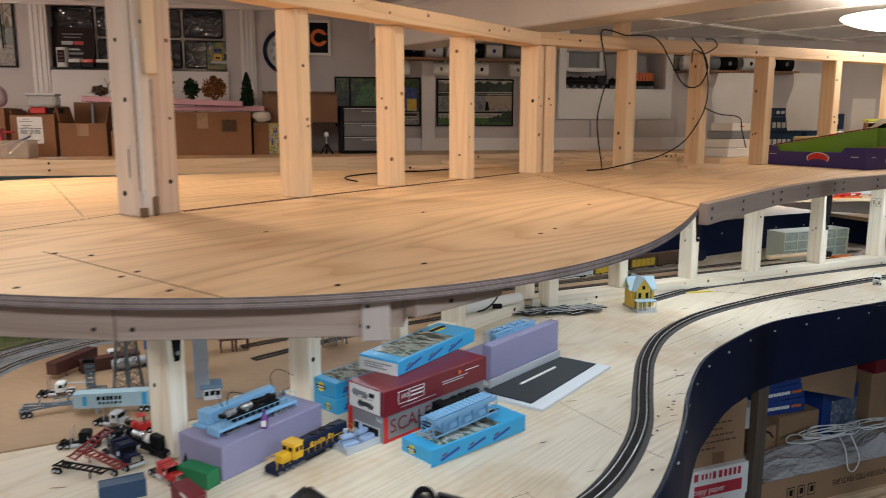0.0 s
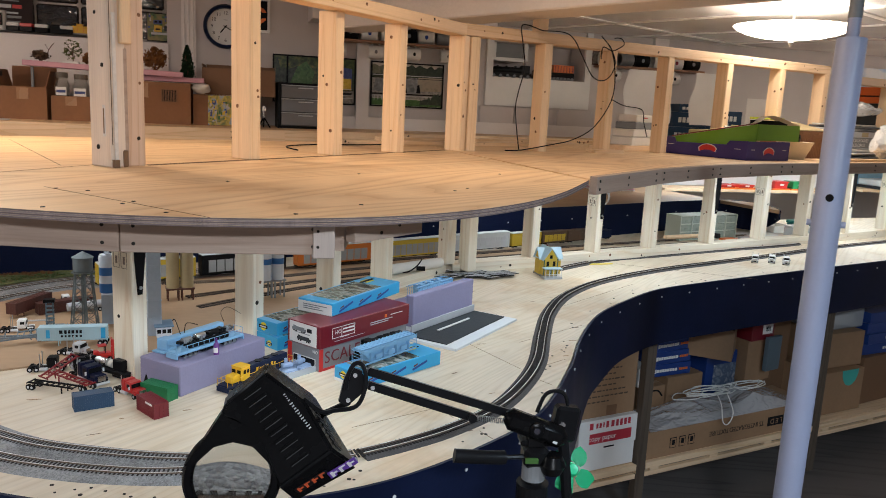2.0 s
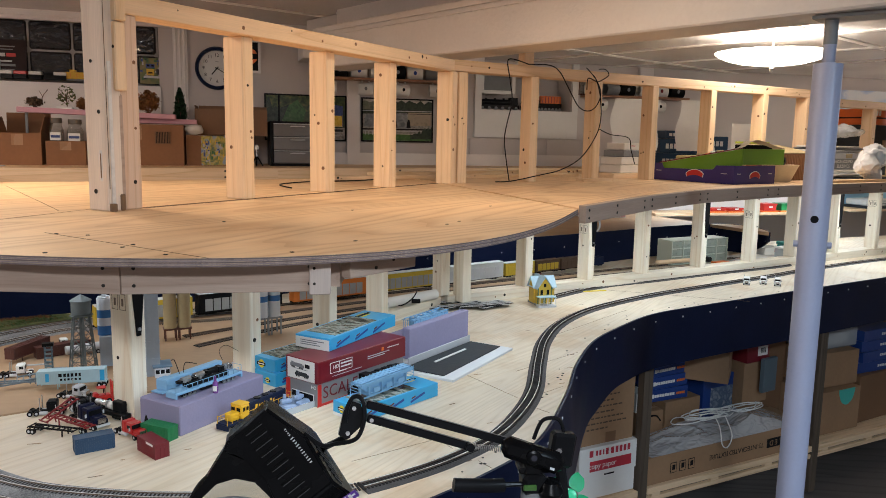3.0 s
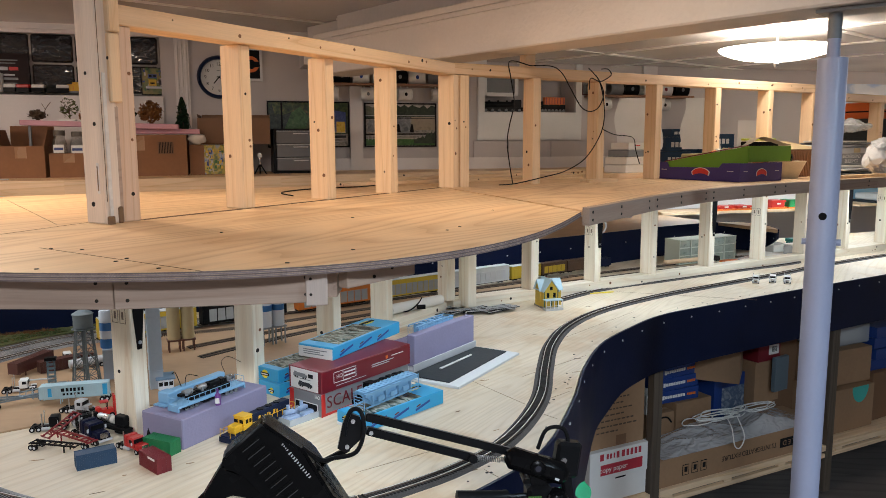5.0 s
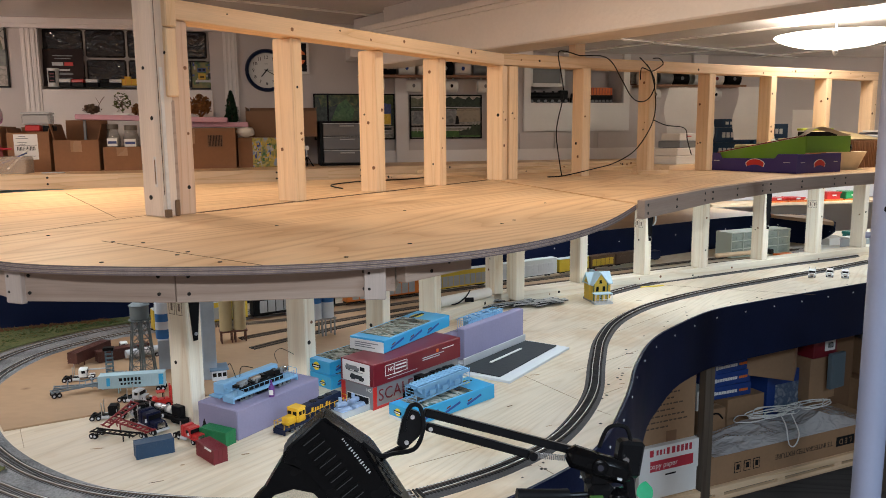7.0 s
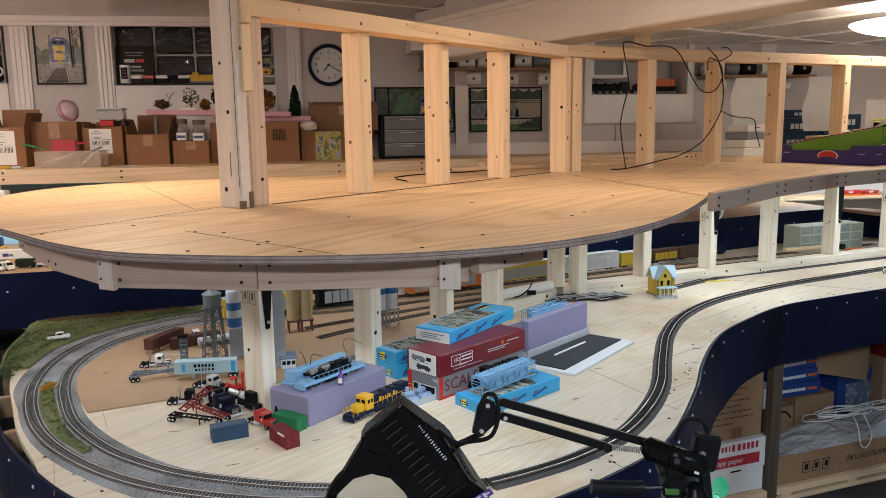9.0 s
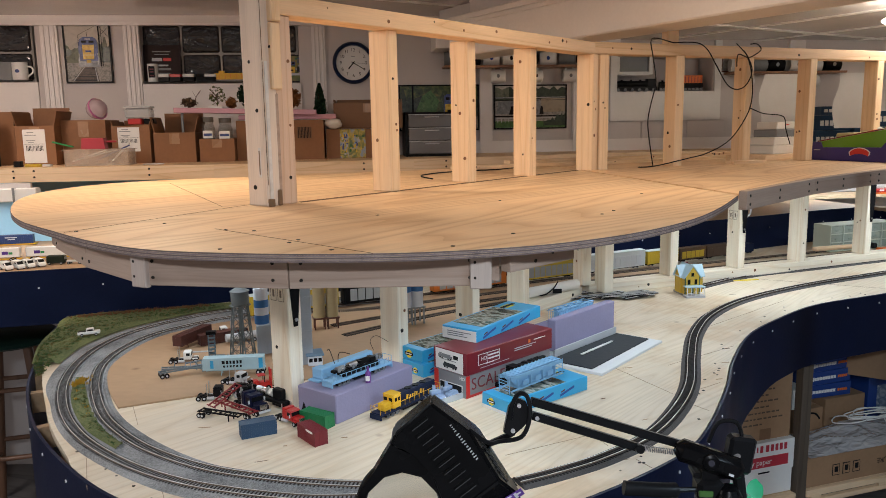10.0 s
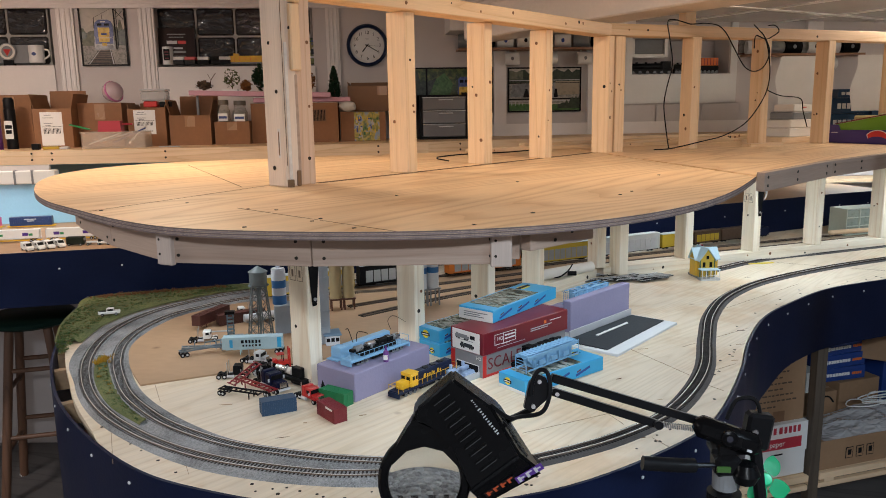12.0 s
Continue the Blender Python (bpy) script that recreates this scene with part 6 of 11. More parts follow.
def farmhouse():
    ob = thing("model_house", "yellow model farmhouse with pale blue roof and porch", "house", pose(0.652, 2.445, LOWER, 0, 0, 12) @ Matrix.Diagonal((1.06, 1.06, 1.22, 1)))
    YW = paint("house_yellow", (0.62, 0.42, 0.05), 0.6, 0.08, 30, 0.02)
    RF = paint("house_roof", (0.42, 0.58, 0.66), 0.6, 0.08, 30, 0.02)
    GT = paint("house_green", (0.05, 0.12, 0.07), 0.5)

    def gable(w, d, h, rh, x, y, rot):
        m = Matrix.Translation((x, y, 0.006)) @ Matrix.Rotation(radians(rot), 4, "Z")
        bm = B()
        pr = [(-w / 2, 0), (w / 2, 0), (w / 2, h), (0, h + rh), (-w / 2, h)]
        a = [bm.verts.new(m @ Vector((px, -d / 2, pz))) for px, pz in pr]
        b = [bm.verts.new(m @ Vector((px, d / 2, pz))) for px, pz in pr]
        bm.faces.new(a)
        bm.faces.new(b[::-1])
        for i in range(5):
            bm.faces.new((a[i], a[(i + 1) % 5], b[(i + 1) % 5], b[i]))
        wl = part("wall", bm, YW, ob)
        for s in (-1, 1):
            bm = B()
            e = 0.006
            k = (h - e * rh / (w / 2)) - (h)
            q = [(0, h + rh + 0.0015), (s * (w / 2 + e), h + k + 0.0015)]
            lo = [bm.verts.new(m @ Vector((px, yy, pz))) for px, pz in q for yy in (-d / 2 - e, d / 2 + e)]
            hi = [bm.verts.new(v.co + Vector((0, 0, 0.002))) for v in lo]
            order = (0, 1, 3, 2)
            bm.faces.new([hi[i] for i in order])
            bm.faces.new([lo[i] for i in order][::-1])
            for i in range(4):
                a2, b2 = order[i], order[(i + 1) % 4]
                bm.faces.new((lo[a2], lo[b2], hi[b2], hi[a2]))
            part("roof", bm, RF, ob, "pale blue shingle roof")
        return m

    m = gable(0.050, 0.075, 0.052, 0.030, 0, 0.015, 0)
    gable(0.042, 0.080, 0.052, 0.026, 0.01, 0.025, 90)
    for x, z in ((-0.012, 0.036), (0.012, 0.036), (0.0, 0.060)):
        wn_ = part("window", box(B(), 0.009, 0.0012, 0.014 if z < 0.05 else 0.009, x, -0.0232, z), BLACK, ob)
        part("frame", box(B(), 0.011, 0.0008, 0.0015, x, -0.0236, z - 0.0015), GT, wn_)
    for y, z in ((0.0, 0.036), (0.03, 0.036), (0.0, 0.012), (0.03, 0.012)):
        part("window", box(B(), 0.0012, 0.010, 0.014, 0.0256, y, z), BLACK, ob)
    for s in (-1, 1):
        part("corner_board", box(B(), 0.003, 0.003, 0.052, s * 0.025, -0.0225, 0.006), GT, ob)
    part("porch_roof", box(B(), 0.066, 0.030, 0.003, 0, -0.038, 0.030, bevel=0.001, m=Matrix.Rotation(radians(0), 4, "X")), RF, ob)
    part("porch_floor", box(B(), 0.066, 0.030, 0.006, 0, -0.038, 0), LGREY, ob)
    for k in range(5):
        part("porch_post", box(B(), 0.002, 0.002, 0.025, -0.03 + 0.015 * k, -0.051, 0.006), WHITE, ob)
    part("porch_rail", box(B(), 0.062, 0.0012, 0.0012, 0, -0.051, 0.014), WHITE, ob)
    part("door", box(B(), 0.009, 0.0012, 0.020, 0.0, -0.0232, 0.007), GT, ob)
    part("foundation", box(B(), 0.056, 0.085, 0.006, 0, 0.018, 0), GREY, ob)
    part("chimney", box(B(), 0.006, 0.006, 0.018, 0.006, 0.035, 0.075), MAROON, ob)


farmhouse()

# ---- the train in the yard ----
YARD_O, YARD_D, YARD_A = Vector((-0.59, 2.21, 0)), Vector((0.848, 0.53, 0)), 32.0


def freight_car(s, L, H, body, panel_mat, roof_mat, label, ends=None, panels=9, z=LOWER + 0.011):
    p = YARD_O + YARD_D * s
    ob = thing("freight_car", label, "model car", pose(p.x, p.y, z, 0, 0, YARD_A), "train in the yard")
    w = 0.036
    part("body", box(B(), L, w, H - 0.010, 0, 0, 0.010), body, ob)
    part("roof", box(B(), L * 0.995, w + 0.001, 0.003, 0, 0, H, bevel=0.001), roof_mat, ob)
    if panels:
        pw = L * 0.86 / panels
        for k in range(panels):
            part("side_panel", box(B(), pw * 0.88, 0.0008, (H - 0.012) * 0.66, -L * 0.43 + pw * (k + 0.5), -w / 2 - 0.0004, 0.016), panel_mat, ob)
    part("sill", box(B(), L, w * 0.6, 0.005, 0, 0, 0.006), BLACK, ob)
    for e in (-1, 1):
        t = part("truck", box(B(), 0.030, 0.022, 0.005, e * L * 0.36, 0, 0.003), BLACK, ob)
        for k in (-1, 1):
            for y in (-1, 1):
                part("wheel", tube(B(), 0.0055, 0.0025, e * L * 0.36 + k * 0.010, y * 0.0095 - 0.00125, 0.0055, seg=10, axis="Y"), GREY, t)
        part("ladder", box(B(), 0.004, 0.0008, H * 0.7, e * L * 0.48, -w / 2 - 0.0006, 0.01), ends or body, ob)
        part("coupler", box(B(), 0.006, 0.003, 0.003, e * (L / 2 + 0.003), 0, 0.008), BLACK, ob)


PGREY = paint("panel_grey", (0.32, 0.325, 0.32), 0.55, 0.08, 40, 0.02)
PWHITE = paint("panel_white", (0.55, 0.57, 0.57), 0.5, 0.06, 40, 0.02)
RWHITE = paint("roof_white", (0.62, 0.66, 0.68), 0.4, 0.06)
CARY = paint("car_yellow", (0.55, 0.38, 0.03), 0.5, 0.08)
CARB = paint("car_brown", (0.09, 0.05, 0.03), 0.5, 0.12)
CARO = paint("car_orange", (0.60, 0.16, 0.02), 0.5, 0.08)
freight_car(-0.145, 0.30, 0.071, CARY, PGREY, RWHITE, "yellow auto rack car with grey side panels", panels=8)
freight_car(0.175, 0.30, 0.074, BLACK, PGREY, RWHITE, "black auto rack car with grey side panels", panels=9)
freight_car(0.525, 0.31, 0.074, CARO, PGREY, RWHITE, "orange auto rack car with grey side panels", panels=9)
freight_car(0.862, 0.31, 0.074, CARY, PGREY, RWHITE, "yellow auto rack car with grey panels", panels=10)
freight_car(1.210, 0.33, 0.075, PWHITE, LGREY, RWHITE, "white auto rack car with pale panels", panels=10)
freight_car(1.477, 0.175, 0.064, CARY, CARY, RWHITE, "yellow model boxcar in the yard train", panels=3)
freight_car(1.652, 0.155, 0.058, CARB, CARY, CARB, "brown model hopper car", panels=5)
freight_car(1.815, 0.155, 0.056, CARB, CARB, CARB, "brown model hopper car", panels=5)
freight_car(1.968, 0.135, 0.044, NAVYL, NAVYL, NAVYL, "dark blue model tank car", panels=0)

# ---- track scraps, tools and trays along the sole plate ----
rng = random.Random(5)
for k in range(12):
    x, y = 0.40 + rng.uniform(-0.10, 0.10), 2.42 + rng.uniform(-0.05, 0.05)
    ob = thing("track_piece", "loose length of dark flex track in a pile", "track", pose(x, y, LOWER + 0.002 + 0.0035 * (k // 3), 0, 0, 28 + rng.uniform(-14, 14)), "loose track")
    n = rng.uniform(0.10, 0.2)
    part("tie_strip", box(B(), n, 0.028, 0.002), TIEM, ob)
    for s in (-1, 1):
        part("rail", box(B(), n * 1.05, 0.0012, 0.0026, 0, s * 0.0086, 0.002), RAILM, ob)
for k, (x, y, L, rz) in enumerate(((1.45, 3.06, 0.62, 27), (1.62, 3.125, 0.55, 25))):
    ob = thing("track_piece", "straight length of dark flex track by the sole plate", "track", pose(x, y, LOWER + 0.004 * 0, 0, 0, rz), "loose track")
    part("tie_strip", box(B(), L, 0.028, 0.003), TIEM, ob)
    for s in (-1, 1):
        part("rail", box(B(), L, 0.0012, 0.0026, 0, s * 0.0086, 0.003), RAILM, ob)
sheet("yellow_rule", "yellow wooden ruler lying on plywood", 0.11, 0.012, 0.003, pose(0.93, 2.70, LOWER, 0, 0, 14), PRINT_Y, "ruler")
hm = thing("claw_hammer", "wooden-handled hammer lying on the sole plate", "hammer", pose(1.50, 3.20, LOWER + 0.041, 0, 0, 22))
part("handle", box(B(), 0.30, 0.026, 0.018, bevel=0.006), PINE_X, hm)
part("head", box(B(), 0.028, 0.09, 0.024, 0.155, 0, 0, bevel=0.005), BLACK_M, hm)


def organiser(x, y, rz):
    ob = thing("drawer_organiser", "pale green-grey drawer organiser with clear drawers", "organiser", pose(x, y, LOWER + 0.004, 0, 0, rz))
    M = paint("organiser_grey", (0.50, 0.55, 0.47), 0.5, 0.06)
    G = paint("clear_drawer", (0.33, 0.38, 0.33), 0.2, 0.12)
    W_, H_, D_ = 0.40, 0.125, 0.10
    part("back", box(B(), W_, 0.004, H_, 0, D_ / 2, 0), M, ob)
    for z in (0, 0.040, 0.080, H_ - 0.004):
        part("shelf", box(B(), W_, D_, 0.004, 0, 0, z), M, ob)
    for k in range(6):
        part("divider", box(B(), 0.005, D_, H_, -W_ / 2 + 0.08 * k, 0, 0), M, ob)
    for k in range(5):
        for z in (0.004, 0.044, 0.084):
            d = part("drawer", box(B(), 0.070, 0.09, 0.033, -W_ / 2 + 0.04 + 0.08 * k, 0, z + 0.001), G, ob)
            part("pull", box(B(), 0.018, 0.006, 0.005, -W_ / 2 + 0.04 + 0.08 * k, -0.048, z + 0.012), G, d)


organiser(1.675, 3.46, 24)
sheet("orange_tray", "orange plastic parts tray", 0.09, 0.06, 0.02, pose(1.78, 3.34, LOWER + 0.004, 0, 0, 20), ORANGE, "tray")
sheet("parts_bag", "red and white bag of small parts", 0.10, 0.06, 0.022, pose(1.90, 3.40, LOWER + 0.004, 0, 0, 40), artwork("bag_print", [(0.4, 0.05, 0.08), (0.6, 0.58, 0.56), (0.25, 0.2, 0.22)], 60), "bag")
sheet("white_paper", "white plan sheets lying on the deck", 0.32, 0.22, 0.003, pose(2.12, 3.62, LOWER + 0.004, 0, 0, 24), OFFWHITE, "paper")
b = thing("parts_box", "clear plastic box with white lid", "box", pose(2.28, 3.60, LOWER + 0.008, 0, 0, 20))
part("tub", box(B(), 0.12, 0.09, 0.05, bevel=0.004), clear("cloudy_plastic", (0.75, 0.78, 0.80), 0.3, 0.6), b)
part("lid", box(B(), 0.125, 0.095, 0.008, 0, 0, 0.05, bevel=0.002), WHITE, b)
b = thing("green_box", "teal green plastic storage box", "box", pose(2.43, 3.66, LOWER + 0.004, 0, 0, 22))
part("tub", box(B(), 0.13, 0.09, 0.06, bevel=0.004), paint("teal_plastic", (0.03, 0.26, 0.20), 0.4), b)
part("lid", box(B(), 0.135, 0.095, 0.008, 0, 0, 0.06, bevel=0.002), paint("teal_lid", (0.04, 0.30, 0.24), 0.4), b)
wc = thing("coiled_wire", "coil of clear and black cable on a wall plate", "cable", pose(0.96, 2.86, 1.24))
cb = B()
for k in range(3):
    cord(cb, [(0.028 * math.cos(a) + 0.004 * k, 0.006 * k, 0.034 * math.sin(a)) for a in [2 * math.pi * j / 12 for j in range(13)]], 0.0018, 5, 3)
part("coil", cb, LGREY, wc)
part("plug", box(B(), 0.02, 0.02, 0.03, -0.03, 0, -0.03, bevel=0.003), BLACK, wc)
cord_thing = thing("feeder_wire", "black feeder cable with a plug on the sole plate", "cable", pose(0.06, 2.20, LOWER + 0.04))
part("cable", cord(B(), [(-0.04, -0.05, 0.0), (-0.06, 0.0, 0.035), (-0.02, 0.05, 0.01), (0.05, 0.03, 0.005), (0.09, 0.06, 0.02), (0.11, 0.09, 0.04)], 0.0024, 6), BLACK, cord_thing)
part("connector", tube(B(), 0.008, 0.03, 0.09, 0.05, 0.016, seg=12, axis="X"), BLACK, cord_thing)
st = thing("foam_roll", "white foam tube lying along the sole plate", "tube", pose(0.15, 2.285, LOWER + 0.039, 0, 0, 40))
part("tube", tube(B(), 0.018, 0.24, -0.12, 0, 0.018, seg=18, axis="X"), OFFWHITE, st, smooth=True)
sf2 = thing("white_scrap", "folded white plastic scrap", "scrap", pose(-0.42, 1.475, LOWER + 0.004, 0, 0, 30))
part("piece", box(B(), 0.022, 0.012, 0.05, 0, 0, 0, bevel=0.004), WHITE, sf2)


# ---- ballast and turf at the end of the loop ----
def heaped(name, inner, outer, z, lift, mat, parent, label, nu=10, rough=0.0015, seed=3):
    """An uneven strip between two lines."""
    a, b = spline(inner, 8), spline(outer, 8)
    n = min(len(a), len(b))
    bm = B()
    grid = []
    for i in range(n):
        row = []
        for k in range(nu + 1):
            u = k / nu
            p = a[int(i * (len(a) - 1) / (n - 1))].lerp(b[int(i * (len(b) - 1) / (n - 1))], u)
            h = lift * math.sin(math.pi * u) ** 0.5 if 0 < k < nu else 0
            h += rough * noise.noise(Vector((p.x * 60, p.y * 60, seed))) * (0 < k < nu)
            row.append(bm.verts.new((p.x, p.y, z + h)))
        grid.append(row)
    for r0, r1 in zip(grid, grid[1:]):
        for k in range(nu):
            bm.faces.new((r0[k], r0[k + 1], r1[k + 1], r1[k]))
    return part(name, bm, mat, parent, label, smooth=True)


TURF = stones("mixed_turf", (0.035, 0.065, 0.022), (0.155, 0.17, 0.06), 230)
bal = thing("ballast", "fine grey stone ballast round both tracks", "ballast", kind="stuff")
IN_E = [(-0.62, 2.17), (-0.86, 2.035), (-0.965, 1.94), (-1.03, 1.83), (-1.055, 1.72), (-1.045, 1.61), (-1.01, 1.49), (-0.965, 1.39), (-0.90, 1.289), (-0.83, 1.205), (-0.738, 1.120), (-0.635, 1.045), (-0.54, 0.995), (-0.44, 0.962), (-0.33, 0.948), (-0.2, 0.948), (-0.08, 0.965)]
OUT_E = [(-0.68, 2.345), (-0.98, 2.20), (-1.11, 2.075), (-1.20, 1.925), (-1.232, 1.76), (-1.205, 1.585), (-1.145, 1.425), (-1.06, 1.30), (-0.965, 1.175), (-0.875, 1.08), (-0.79, 1.006), (-0.69, 0.937), (-0.59, 0.886), (-0.49, 0.856), (-0.39, 0.840), (-0.28, 0.838), (-0.13, 0.86)]
heaped("ballast_bed", IN_E, OUT_E, LOWER + 0.0002, 0.0048, BALLAST, bal, "", nu=14, rough=0.0009)
# ---- turf ----
gr = thing("turf", "mixed green and straw scenic turf with low scrub", "grass", kind="stuff")
heaped("turf_field", OUT_E[:6], [(-0.95, 2.315), (-1.21, 2.205), (-1.462, 2.095), (-1.425, 1.93), (-1.372, 1.76), (-1.280, 1.58)], LOWER + 0.004, 0.004, TURF, gr, "", nu=10, rough=0.006)
heaped("turf_island", [(-1.068, 1.46), (-1.007, 1.365), (-0.944, 1.272), (-0.855, 1.155), (-0.768, 1.073)], [(-1.088, 1.455), (-1.036, 1.346), (-0.980, 1.255), (-0.885, 1.142), (-0.775, 1.052)], LOWER + 0.0052, 0.005, TURF, gr, "", nu=6, rough=0.005)


def tufts(name, count, area, mat, h, seed, parent):
    rg = random.Random(seed)
    vs, fs = [], []
    for k in range(count):
        x, y, z = area(rg)
        for j in range(7):
            a, t = rg.uniform(0, 6.28), rg.uniform(0.3, 1.0)
            hh = h * rg.uniform(0.4, 1.2)
            w = 0.0012
            n0 = len(vs)
            ox, oy = rg.uniform(-0.004, 0.004), rg.uniform(-0.004, 0.004)
            vs += [(x + ox - w * math.sin(a), y + oy + w * math.cos(a), z), (x + ox + w * math.sin(a), y + oy - w * math.cos(a), z), (x + ox + hh * 0.5 * t * math.cos(a), y + oy + hh * 0.5 * t * math.sin(a), z + hh)]
            fs.append((n0, n0 + 1, n0 + 2))
    me = bpy.data.meshes.new(name)
    me.from_pydata(vs, [], fs)
    me.materials.append(mat)
    ob = new(name, me)
    ob.parent = parent
    tagged(ob, kind="stuff")


def field(rg):
    u, v = rg.random(), rg.uniform(0.15, 0.98)
    i = u * 4.999
    a0, b0 = [(-0.98, 2.20), (-1.11, 2.075), (-1.20, 1.925), (-1.235, 1.76), (-1.215, 1.585), (-1.165, 1.425)], [(-1.06, 2.255), (-1.22, 2.185), (-1.450, 2.085), (-1.408, 1.90), (-1.350, 1.73), (-1.262, 1.56)]
    k, f = int(i), i - int(i)
    p = [a0[k][c] * (1 - f) + a0[k + 1][c] * f for c in (0, 1)]
    q = [b0[k][c] * (1 - f) + b0[k + 1][c] * f for c in (0, 1)]
    return p[0] + (q[0] - p[0]) * v, p[1] + (q[1] - p[1]) * v, LOWER + 0.007


def island(rg):
    u, v = rg.random(), rg.uniform(0.2, 0.8)
    i = u * 3.999
    a0, b0 = [(-1.068, 1.46), (-1.007, 1.365), (-0.944, 1.272), (-0.855, 1.155), (-0.768, 1.073)], [(-1.088, 1.455), (-1.036, 1.346), (-0.980, 1.255), (-0.885, 1.142), (-0.775, 1.052)]
    k, f = int(i), i - int(i)
    p = [a0[k][c] * (1 - f) + a0[k + 1][c] * f for c in (0, 1)]
    q = [b0[k][c] * (1 - f) + b0[k + 1][c] * f for c in (0, 1)]
    return p[0] + (q[0] - p[0]) * v, p[1] + (q[1] - p[1]) * v, LOWER + 0.009


GRN = paint("turf_green", (0.045, 0.09, 0.022), 0.9, 0.3, 30, 0)
STRAW = paint("turf_straw", (0.15, 0.12, 0.04), 0.9, 0.3, 30, 0)
RUST = paint("turf_rust", (0.17, 0.075, 0.03), 0.9, 0.3, 30, 0)
tufts("green_blades", 900, field, GRN, 0.0042, 1, gr)
tufts("straw_blades", 420, field, STRAW, 0.0045, 2, gr)
tufts("green_blades", 150, island, GRN, 0.0026, 4, gr)
tufts("straw_blades", 60, island, STRAW, 0.003, 7, gr)


def rim(rg):
    u = rg.random()
    x = -1.44 + 0.39 * u
    c = math.floor(u * 9) / 9 - u
    return x + c * 0.02 + rg.gauss(0, 0.010), 2.065 + 0.165 * u + rg.gauss(0, 0.010), LOWER + 0.008


def heap(rg):
    return -1.052 + rg.gauss(0, 0.007), 1.41 + rg.gauss(0, 0.014), LOWER + 0.010 + abs(rg.gauss(0, 0.003))


tufts("rusty_scrub", 260, rim, RUST, 0.0075, 3, gr)
FLOWER = paint("turf_yellow", (0.42, 0.25, 0.02), 0.9, 0.3, 30, 0)
tufts("yellow_scrub", 60, heap, FLOWER, 0.009, 6, gr)
tufts("yellow_scrub", 14, island, FLOWER, 0.006, 9, gr)

# ---- magnifier lamp and web camera in front of the layout ----
HM = Matrix(((0.9961, -0.0005, 0.0884, -0.107), (0.0871, 0.1807, -0.9797, 0.615), (-0.0155, 0.9835, 0.1801, 1.174), (0, 0, 0, 1)))
GLOSSB = paint("gloss_black_plastic", (0.0035, 0.0035, 0.004), 0.26, 0.25, 12, 0.01)


def prism(bm, pts, z0, z1, inset=0.0):
    """A block from an outline in the xy plane; the front is drawn in by inset."""
    c = Vector((sum(p[0] for p in pts) / len(pts), sum(p[1] for p in pts) / len(pts), 0))
    lo, hi = [], []
    for x, y in pts:
        d = (Vector((x, y, 0)) - c)
        q = d - d.normalized() * inset
        lo.append(bm.verts.new((x, y, z0)))
        hi.append(bm.verts.new((c.x + q.x, c.y + q.y, z1)))
    bm.faces.new(hi)
    bm.faces.new(lo[::-1])
    n = len(lo)
    for i in range(n):
        bm.faces.new((lo[i], lo[(i + 1) % n], hi[(i + 1) % n], hi[i]))
    return bm


